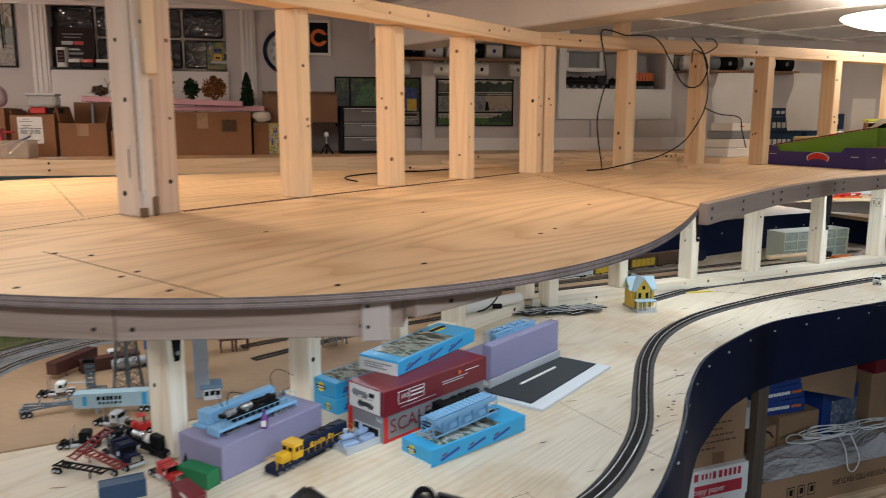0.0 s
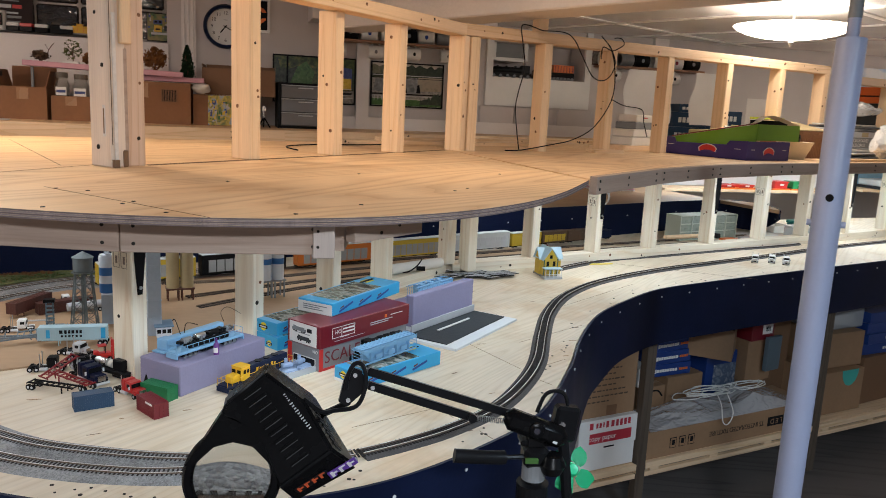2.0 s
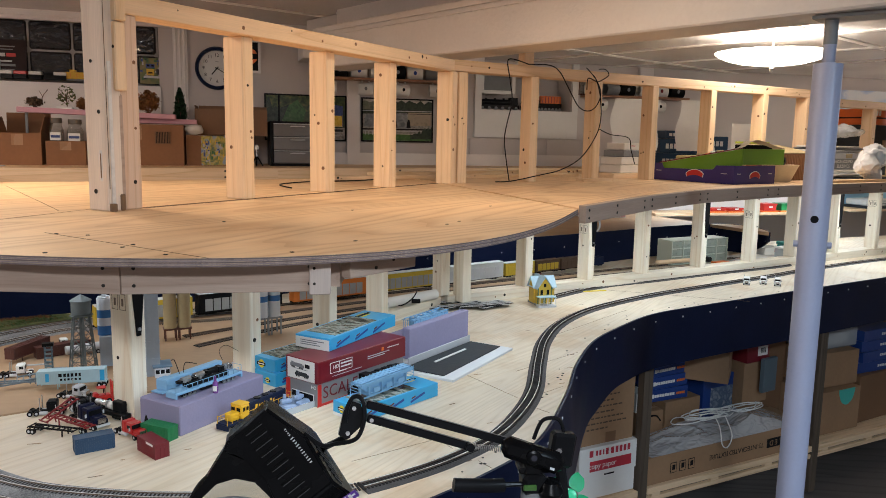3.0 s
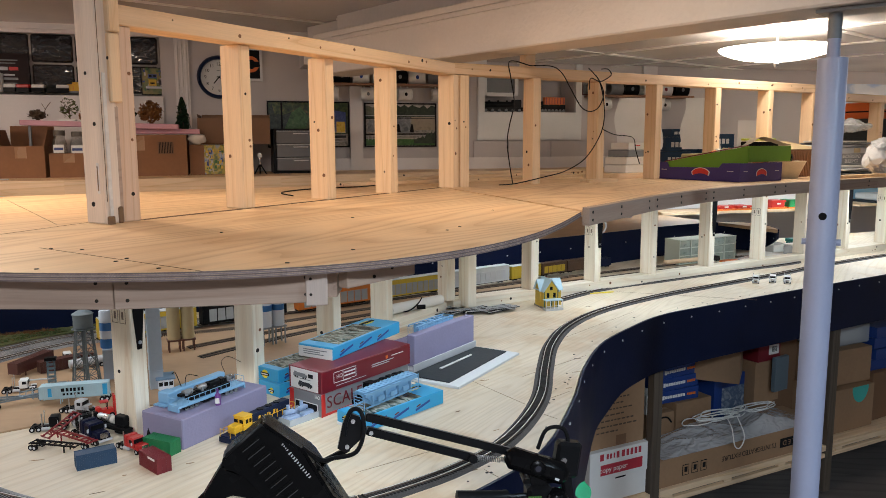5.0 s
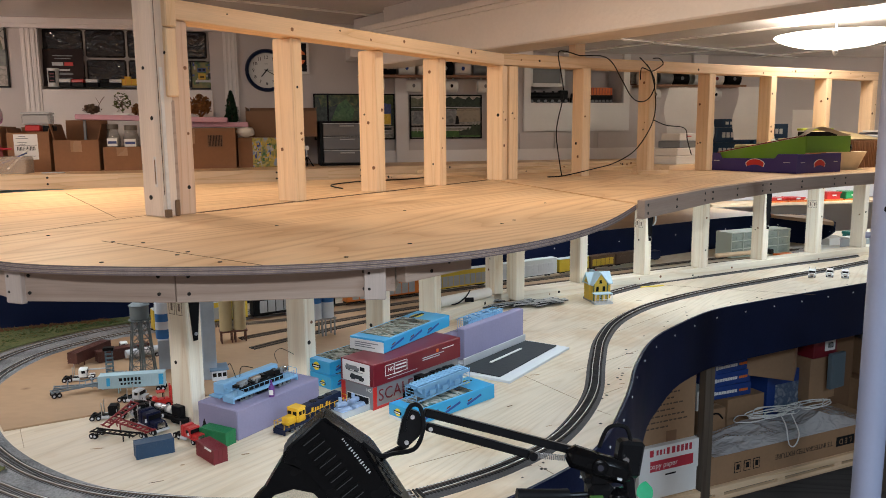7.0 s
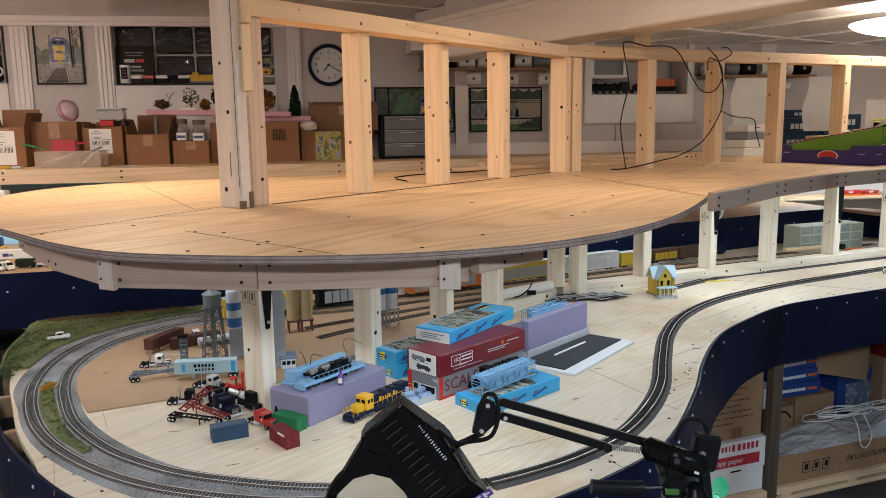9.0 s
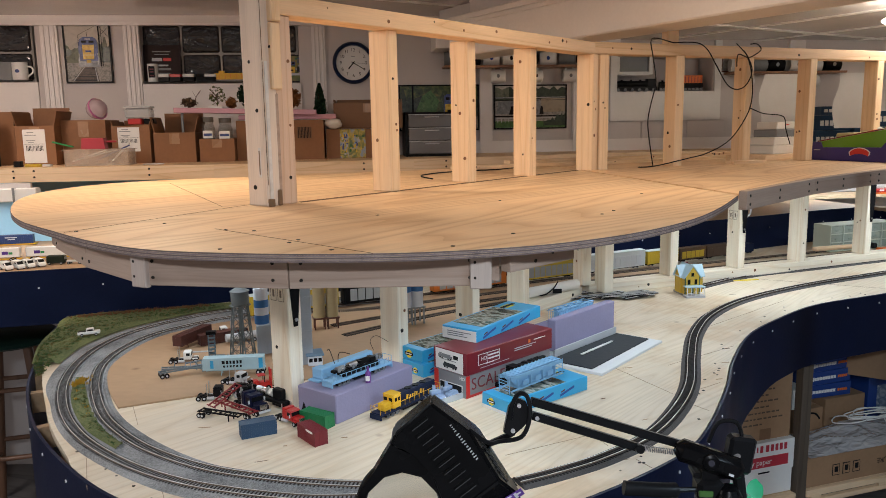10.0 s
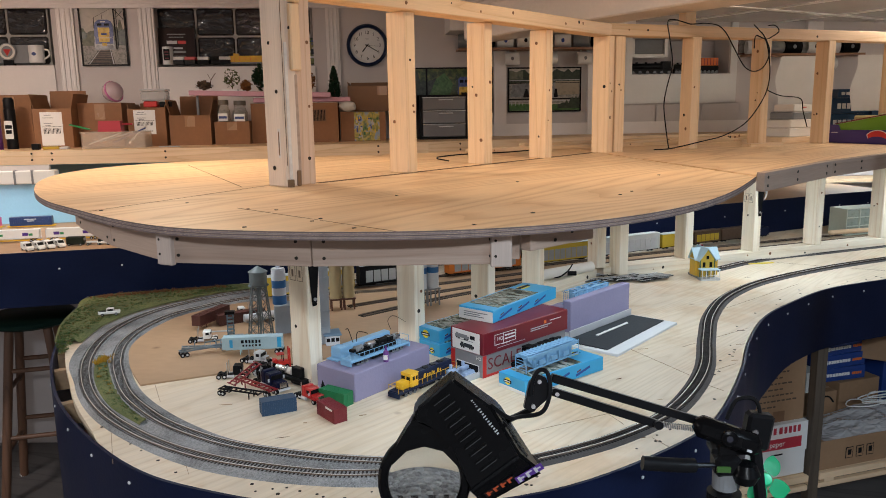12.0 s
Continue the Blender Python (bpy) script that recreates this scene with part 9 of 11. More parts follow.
def wall_clock():
    ob = wall_thing("wall_clock", "round wall clock with a dark blue rim, near twenty past seven", "clock", 0.006, 1.963)
    r = 0.118
    rx = Matrix.Rotation(radians(90), 4, "X")
    part("rim", lathe(B(), [(r * 0.82, 0.008), (r * 0.84, 0.030), (r * 0.92, 0.036), (r, 0.022), (r, 0.0), (r * 0.82, 0.0)], 56), paint("clock_blue", (0.012, 0.020, 0.055), 0.3), ob, smooth=True).matrix_basis = rx
    part("dial", tube(B(), r * 0.84, 0.008, seg=48), PRINT_W, ob).matrix_basis = rx
    for k in range(12):
        a = radians(90 - 30 * (k + 1))
        words(str(k + 1), 0.026, INK, ob, Matrix.Translation((0.072 * math.cos(a), -0.0085, 0.072 * math.sin(a))) @ rx, name="numeral")
    for name, ang, ln, w in (("hour_hand", 90 - 30 * 7.33, 0.045, 0.006), ("minute_hand", 90 - 6 * 20, 0.068, 0.004), ("second_hand", 90 - 6 * 15.5, 0.07, 0.0012)):
        hd = part(name, box(B(), ln + 0.012, w, 0.0012, ln / 2 - 0.006, 0, 0), INK, ob)
        hd.matrix_basis = Matrix.Translation((0, -0.0105 - 0.001 * (w < 0.005), 0)) @ rx @ Matrix.Rotation(radians(ang), 4, "Z")
    part("boss", tube(B(), 0.005, 0.004, seg=12), INK, ob).matrix_basis = Matrix.Translation((0, -0.010, 0)) @ rx
    part("maker_mark", box(B(), 0.02, 0.0006, 0.003, 0, -0.0086, 0.035), GREY, ob)


wall_clock()


def mug(parent_m, label, mat, lying=True, band=None, r=0.040, h=0.095):
    ob = thing("coffee_mug", label, "mug", parent_m, "coffee mugs")
    m = Matrix.Rotation(radians(90), 4, "X") if lying else Matrix()
    part("cup", lathe(B(), [(0, 0), (r * 0.9, 0), (r, 0.004), (r, h), (r - 0.004, h), (r - 0.005, 0.008), (0, 0.008)], 26, m), mat, ob, smooth=True)
    hp = [m @ Vector((r - 0.002, 0, h * 0.78)), m @ Vector((r + 0.022, 0, h * 0.72)), m @ Vector((r + 0.026, 0, h * 0.45)), m @ Vector((r - 0.002, 0, h * 0.22))]
    part("mug_handle", cord(B(), hp, 0.005, 8), mat, ob, smooth=True)
    if band:
        bm = B()
        rows = []
        for j in range(7):
            a = radians(-107 + 5.5 * j)
            rows.append([bm.verts.new((rr * math.cos(a), rr * math.sin(a), h * (0.5 + sgn * 0.10 * math.sqrt(max(0.02, 1 - ((j - 3) / 3.2) ** 2))))) for rr in (r - 0.001, r + 0.0008) for sgn in (-1, 1)])
        for p, q in zip(rows, rows[1:]):
            bm.faces.new((p[2], p[3], q[3], q[2]))
            bm.faces.new((p[0], q[0], q[1], p[1]))
            bm.faces.new((p[0], p[2], q[2], q[0]))
            bm.faces.new((p[1], q[1], q[3], p[3]))
        part("emblem", bm, band, ob)
    return ob


mug(wall_m(-1.815, 1.882, 0.0) @ pose(0, 0.02, 0), "white mug with a dark blue emblem on the sill", WHITE, False, BLUEP)
ds = wall_thing("round_badge", "dark round badge with a red ring on the sill", "badge", -1.965, 1.945, -0.01)
part("disc", tube(B(), 0.046, 0.006, 0, 0, 0, seg=36, axis="Y"), GREY, ds)
part("ring", lathe(B(), [(0.030, 0), (0.041, 0), (0.041, 0.0016), (0.030, 0.0016), (0.030, 0)], 36), OFFWHITE, ds).matrix_basis = Matrix.Rotation(radians(90), 4, "X")
part("emblem", tube(B(), 0.024, 0.0016, 0, -0.0018, 0, seg=3, axis="Y"), RED, ds)
part("foot", box(B(), 0.05, 0.04, 0.03, 0, 0.02, -0.075), BLACK, ds)
mk2 = wall_thing("sill_box", "dark textured box on the window sill", "box", -1.95, 1.882, -0.05)
part("body", box(B(), 0.20, 0.05, 0.10, bevel=0.003), GREY, mk2)
sg = wall_thing("plaque", "dark presentation plaque with red and white print", "plaque", -1.065, 1.872, -0.035)
part("board", box(B(), 0.205, 0.012, 0.20, m=Matrix.Rotation(radians(-6), 4, "X")), paint("plaque_dark", (0.035, 0.025, 0.025), 0.35, 0.1), sg)
for z, w, mt, hh, x in ((0.16, 0.10, GREY, 0.006, 0), (0.145, 0.08, GREY, 0.005, 0), (0.110, 0.055, LGREY, 0.018, -0.025), (0.110, 0.045, RED, 0.018, 0.03), (0.082, 0.07, LGREY, 0.009, 0.0), (0.06, 0.10, GREY, 0.012, 0.0), (0.04, 0.09, GREY, 0.005, 0)):
    flat(sg, mt, w, hh, x, z, -0.0065 + 0.0 + z * 0.105 - 0.0035, "printed_line", 0)
wc2 = wall_thing("white_canister", "white canister with a dark printed label", "canister", -1.115, 1.868, 0.0)
part("body", tube(B(), 0.029, 0.098, 0, 0.03, 0, seg=24), WHITE, wc2, smooth=True)
part("label", box(B(), 0.034, 0.001, 0.062, 0, 0.0, 0.022), BLACK, wc2)
for z in (0.03, 0.05, 0.065):
    part("printed_line", box(B(), 0.022, 0.0008, 0.006, 0, -0.001, z), MAROON, wc2)
for k, (s, mt, lab) in enumerate(((-1.045, PRINT_W, "white"), (-0.985, RED, "red"), (-0.915, PRINT_W, "white"), (-0.845, BLACK, "black"), (-0.80, PRINT_W, "white"))):
    cp_ = wall_thing("miniature_box", lab + " small printed box lying on the sill", "box", s, 1.868, 0.02, "small sill boxes")
    part("body", box(B(), 0.06, 0.05, 0.022, 0, 0.025, 0, 6 * (k - 2)), BLACK, cp_)
    part("lid", box(B(), 0.062, 0.052, 0.018, 0, 0.027, 0.022, 6 * (k - 2), bevel=0.003), mt, cp_)
yt = wall_thing("model_locomotive", "yellow model locomotive displayed on the sill", "locomotive", -0.675, 1.862, 0.02)
part("body", box(B(), 0.20, 0.032, 0.036, 0, 0.03, 0.014, bevel=0.002), YELLOW, yt)
part("cab", box(B(), 0.03, 0.034, 0.012, -0.06, 0.03, 0.05), YELLOW, yt)
part("frame", box(B(), 0.21, 0.03, 0.008, 0, 0.03, 0.006), GREY, yt)
for k in range(6):
    part("door_line", box(B(), 0.002, 0.001, 0.024, -0.07 + 0.03 * k, 0.0135, 0.018), ORANGE, yt)


# ---- cartons and clutter on the wall shelf ----
def wall_carton(s0, s1, z0, z1, off, depth, label, flap=0.0, mat=None, name="cardboard_box", rz=0.0, group="cartons on the shelf"):
    L, H = s1 - s0, z1 - z0
    ob = thing(name, label, "box", wall_m((s0 + s1) / 2, z0, off) @ pose(0, depth / 2, 0, 0, 0, rz), group)
    t = 0.004
    m = mat or CARD
    part("front", box(B(), L, t, H, 0, -depth / 2 + t / 2, 0), m, ob)
    part("back", box(B(), L, t, H, 0, depth / 2 - t / 2, 0), m, ob)
    for s in (-1, 1):
        part("side", box(B(), t, depth - 2 * t, H, s * (L / 2 - t / 2), 0, 0), m, ob)
    part("bottom", box(B(), L - 2 * t, depth - 2 * t, t, 0, 0, 0.001), m, ob)
    if flap:
        part("flap", box(B(), L * 0.98, t * 0.7, flap, 0, 0, 0), m, ob, "raised carton flap").matrix_basis = Matrix.Translation((0, depth / 2 - t, H)) @ Matrix.Rotation(radians(-6), 4, "X")
        for s in (-1, 1):
            part("flap", box(B(), t * 0.7, depth * 0.9, flap * 0.8, 0, 0, 0), m, ob).matrix_basis = Matrix.Translation((s * (L / 2 - t), 0, H)) @ Matrix.Rotation(radians(s * 14), 4, "Y")
    else:
        part("top", box(B(), L - 2 * t, depth - 2 * t, t, 0, 0, H - t), m, ob)
    part("tape", box(B(), min(0.05, L * 0.3), 0.0008, H * 0.35, 0, -depth / 2 - 0.0005, H * 0.62), bpy.data.materials["packing_tape"], ob, "glossy brown packing tape")
    return ob, L, H, depth


def ship_label(ob, L, H, depth, w, h, x, z):
    y = -depth / 2 - 0.0012
    part("label", box(B(), w, 0.0008, h, x, y, z), PRINT_W, ob, "white shipping label with barcode")
    rg = random.Random(int(w * 1e4))
    for k in range(13):
        part("barcode", box(B(), rg.choice((0.0015, 0.003)), 0.0008, h * 0.16, x - w * 0.36 + w * 0.06 * k, y - 0.0006, z + h * 0.36), INK, ob)
    for k in range(4):
        part("printed_line", box(B(), w * (0.3, 0.5, 0.4, 0.25)[k], 0.0008, 0.003, x - w * 0.15, y - 0.0006, z + h * (0.9, 0.82, 0.66, 0.6)[k]), GREY, ob)
    part("printed_line", box(B(), w * 0.9, 0.0008, 0.0015, x, y - 0.0006, z + h * 0.56), INK, ob)


SZ = UPPER
wall_carton(-1.90, -1.70, SZ, 1.70, 0.42, 0.22, "brown cardboard box standing open on the shelf", 0.0)
o = wall_carton(-1.667, -1.482, SZ, 1.629, 0.50, 0.24, "open brown carton with a white shipping label", 0.092)
ship_label(*o, 0.105, 0.165, -0.005, 0.012)
wall_carton(-1.478, -1.262, SZ, 1.655, 0.42, 0.25, "brown carton filled with clear plastic scraps", 0.0)
o = wall_carton(-1.213, -1.028, SZ, 1.622, 0.50, 0.24, "brown carton with a label, full of packing", 0.03)
ship_label(*o, 0.105, 0.12, -0.01, 0.06)
wall_carton(-1.012, -0.808, SZ, 1.586, 0.50, 0.26, "open brown carton with its flaps raised", 0.10)
wall_carton(-0.790, -0.616, SZ, 1.551, 0.50, 0.18, "low brown carton holding two glass jars", 0.0, CARD)
wall_carton(-0.612, -0.165, SZ, 1.640, 0.44, 0.32, "large brown carton with red print and a barcode", 0.0)
bc = thing("carton_label", "dark barcode patch on a large carton", "label", wall_m(-0.265, 1.545, 0.4435))
part("patch", box(B(), 0.075, 0.0008, 0.06), CARD_D, bc)
for k in range(9):
    part("barcode", box(B(), 0.003, 0.0008, 0.055, -0.03 + 0.0075 * k, -0.0008, 0.003), INK, bc)
o = wall_carton(-0.155, 0.085, SZ, 1.590, 0.40, 0.28, "brown box with a bright puzzle picture", 0.0)
pz = thing("puzzle_picture", "colourful printed panel of a train in autumn trees", "picture", wall_m(-0.015, 1.438, 0.4025))
part("print", box(B(), 0.135, 0.0012, 0.150), artwork("puzzle_art", [(0.03, 0.06, 0.10), (0.18, 0.20, 0.05), (0.45, 0.34, 0.06), (0.25, 0.32, 0.40), (0.06, 0.10, 0.22)], 32, 3.0), pz)
rg = random.Random(41)
for k in range(46):
    part("print_shape", box(B(), rg.uniform(0.003, 0.012), 0.0006, rg.uniform(0.004, 0.022), rg.uniform(-0.058, 0.058), -0.001 - 0.00002 * k, rg.uniform(0.008, 0.12)), (BLUEP, YELP, SKYP, GRNP)[k % 4], pz)
wall_carton(-0.105, 0.262, 1.592, 1.727, 0.36, 0.26, "open brown carton stacked on the shelf", 0.025, CARD_D, rz=-3)


def jar(s, z0, r, h, off, label, lid, content):
    ob = wall_thing("glass_jar", label, "jar", s, z0, off, "glass jars")
    part("glass", lathe(B(), [(0, 0), (r, 0), (r, h * 0.75), (r * 0.75, h * 0.88), (r * 0.75, h), (0, h)], 22), clear("jar_glass", (0.20, 0.20, 0.18), 0.05, 0.30), ob, smooth=True)
    part("lid", tube(B(), r * 0.8, h * 0.14, 0, 0, h * 0.95, seg=22), lid, ob)
    part("content", tube(B(), r * 0.9, h * 0.45, 0, 0, 0.004, seg=18), content, ob)
    part("label", box(B(), r * 1.4, 0.0015, h * 0.22, 0, -r - 0.0005, h * 0.48), PRINT_W, ob)
    part("printed_line", box(B(), r * 1.2, 0.0008, h * 0.07, 0, -r - 0.002, h * 0.55), BLUEP, ob)


JL = paint("jar_lid", (0.10, 0.08, 0.06), 0.4)
jar(-0.747, 1.470, 0.033, 0.175, 0.455, "clear glass jar with a dark lid and label", JL, SLATE)
jar(-0.664, 1.470, 0.038, 0.170, 0.455, "clear glass jar with dark contents and label", JL, BROWN)


def foam_plank(s0, s1, z, off, h, label, d=0.10, tilt=0.0):
    ob = part("foam_plank", box(B(), s1 - s0, d, h, 0, d / 2, 0, bevel=0.002), PINKF)
    ob.matrix_basis = wall_m((s0 + s1) / 2, z, off) @ pose(0, 0, 0, 0, tilt, 0)
    tagged(ob, label, "foam")


foam_plank(-0.915, -0.20, 1.676, 0.46, 0.025, "pink foam plank carrying miniature trees", 0.14, 1.5)
foam_plank(-0.60, -0.10, 1.645, 0.42, 0.024, "pink foam plank lying over cartons", 0.16)
for s in (-0.885, -0.42):
    ob = thing("plank_prop", "thin timber prop under the pink foam plank", "prop", wall_m(s, SZ, 0.40))
    part("stick", box(B(), 0.012, 0.012, 1.69 - SZ, bevel=0.001), GREY, ob)


def clump_tree(s, z, off, r, h, mat, label, trunk=0.02, count=420, cone=False, seed=1, name="miniature_tree"):
    """A small model tree: a forked trunk and a crown of many leaf flecks."""
    ob = wall_thing(name, label, "tree", s, z, off, "miniature trees")
    rg = random.Random(seed)
    tb_ = B()
    cord(tb_, [(0, 0, 0), (0.002, 0, trunk), (0, 0.001, trunk + h * 0.5)], 0.0025, 6, 3)
    for k in range(5):
        a = rg.uniform(0, 6.28)
        cord(tb_, [(0, 0, trunk + h * 0.1 * k), (r * 0.4 * math.cos(a), r * 0.4 * math.sin(a), trunk + h * (0.15 + 0.12 * k)), (r * 0.7 * math.cos(a), r * 0.7 * math.sin(a), trunk + h * (0.3 + 0.12 * k))], 0.0012, 5, 3)
    part("trunk", tb_, BROWN, ob)
    vs, fs = [], []
    for k in range(count):
        t = rg.random()
        if cone:
            rr = r * (1 - t) ** 0.7 * math.sqrt(rg.random()) * (0.85 + 0.3 * rg.random())
            zz = trunk * 0.3 + h * t
        else:
            u = rg.gauss(0, 0.42)
            rr = r * math.sqrt(rg.random()) * math.sqrt(max(0.05, 1 - min(1, u * u))) * (0.75 + 0.5 * noise.noise(Vector((k * 0.02, seed, 0))))
            zz = trunk + h * (0.5 + 0.5 * max(-1, min(1, u)))
        a = rg.uniform(0, 6.28)
        c = Vector((rr * math.cos(a), rr * math.sin(a), zz))
        q = 0.0068 * rg.uniform(0.6, 1.4)
        ax, bx = Vector((rg.gauss(0, 1), rg.gauss(0, 1), rg.gauss(0, 1))).normalized() * q, Vector((rg.gauss(0, 1), rg.gauss(0, 1), rg.gauss(0, 1))).normalized() * q
        n0 = len(vs)
        vs += [c - ax, c + bx, c + ax, c - bx]
        fs.append((n0, n0 + 1, n0 + 2, n0 + 3))
    me = bpy.data.meshes.new("crown")
    me.from_pydata([tuple(v) for v in vs], [], fs)
    me.materials.append(mat)
    cr = new("crown", me)
    cr.parent = ob
    cr["kind"] = "stuff"
    return ob


L_DG = paint("leaf_dark_green", (0.015, 0.035, 0.018), 0.8, 0.3, 60)
L_OL = paint("leaf_olive", (0.10, 0.11, 0.035), 0.8, 0.3, 60)
L_RU = paint("leaf_rust", (0.20, 0.075, 0.015), 0.8, 0.3, 60)
L_BR = paint("leaf_brown", (0.10, 0.06, 0.035), 0.8, 0.3, 60)
PZ = 1.702
clump_tree(-0.845, PZ + 0.008, 0.40, 0.050, 0.045, L_BR, "brown miniature shrub on pink foam", 0.004, 420, seed=2)
clump_tree(-0.705, PZ + 0.004, 0.40, 0.055, 0.105, L_OL, "pale olive potted plant with sparse leaves", 0.012, 110, seed=3)
pt = wall_thing("plant_pot", "small white plant tray on pink foam", "pot", -0.71, PZ, 0.42)
part("tray", box(B(), 0.075, 0.05, 0.014, bevel=0.003), WHITE, pt)
clump_tree(-0.635, PZ, 0.40, 0.034, 0.055, L_RU, "rusty brown miniature shrub on foam", 0.003, 350, seed=4)
clump_tree(-0.565, PZ, 0.37, 0.050, 0.13, L_DG, "dark green miniature tree on foam", 0.01, 800, seed=5)
clump_tree(-0.335, PZ - 0.01, 0.38, 0.070, 0.11, L_RU, "orange autumn miniature tree on foam", 0.006, 900, seed=6)
clump_tree(-0.44, PZ - 0.01, 0.38, 0.045, 0.10, L_DG, "dark green miniature tree on foam", 0.006, 600, seed=7)
clump_tree(-0.182, 1.671, 0.36, 0.040, 0.155, L_DG, "dark green conical miniature tree on foam", 0.004, 1100, True, 8)
tw = wall_thing("bare_twig", "bare twig stuck in a shrub", "twig", -0.82, PZ + 0.02, 0.40)
part("twig", cord(cord(B(), [(0, 0, 0), (0.01, 0, 0.04), (0.035, 0, 0.075)], 0.0018, 5), [(0.01, 0, 0.04), (-0.005, 0, 0.07)], 0.0012, 5), BROWN, tw)
ws = wall_thing("white_stuffing", "wad of white polyester stuffing", "stuffing", -0.115, 1.592, 0.42)
bm = B()
bmesh.ops.create_icosphere(bm, subdivisions=3, radius=0.042, matrix=Matrix.Translation((0, 0.03, 0.028)) @ Matrix.Diagonal((1.1, 0.8, 0.65, 1)))
for v in bm.verts:
    v.co += v.normal * 0.008 * noise.noise(v.co * 50)
part("wad", bm, OFFWHITE, ws, smooth=True)


def spray_can(s, off, r, h, body, cap, label):
    ob = wall_thing("spray_can", label, "can", s, SZ, off, "spray cans")
    part("body", lathe(B(), [(0, 0), (r, 0), (r, h * 0.76), (r * 0.85, h * 0.79), (0, h * 0.79)], 24), body, ob, smooth=True)
    part("cap", lathe(B(), [(0, h * 0.79), (r * 0.92, h * 0.79), (r * 0.92, h * 0.95), (r * 0.7, h), (0, h)], 24), cap, ob, smooth=True)
    part("label", box(B(), r * 1.5, 0.001, h * 0.35, 0, -r - 0.0008, h * 0.2), PRINT_W, ob)
    part("printed_line", box(B(), r * 1.2, 0.0008, h * 0.07, 0, -r - 0.002, h * 0.4), INK, ob)
    part("printed_line", box(B(), r * 1.0, 0.0008, h * 0.07, 0, -r - 0.002, h * 0.3), INK, ob)


spray_can(-1.815, 0.58, 0.030, 0.275, paint("can_purple", (0.10, 0.02, 0.16), 0.3), WHITE, "purple hairspray can with a white cap")
spray_can(-1.76, 0.53, 0.026, 0.25, BLACK, BLACK, "black spray can on the shelf")
rb = wall_thing("red_case", "red and green plastic parts cases", "case", -1.84, SZ, 0.64)
part("case", box(B(), 0.10, 0.06, 0.028, bevel=0.003), RED, rb)
part("upper_case", box(B(), 0.10, 0.055, 0.022, 0.005, 0, 0.029, bevel=0.003), GREEN, rb)
part("label", box(B(), 0.03, 0.001, 0.014, 0.02, -0.028, 0.033), PRINT_W, rb)


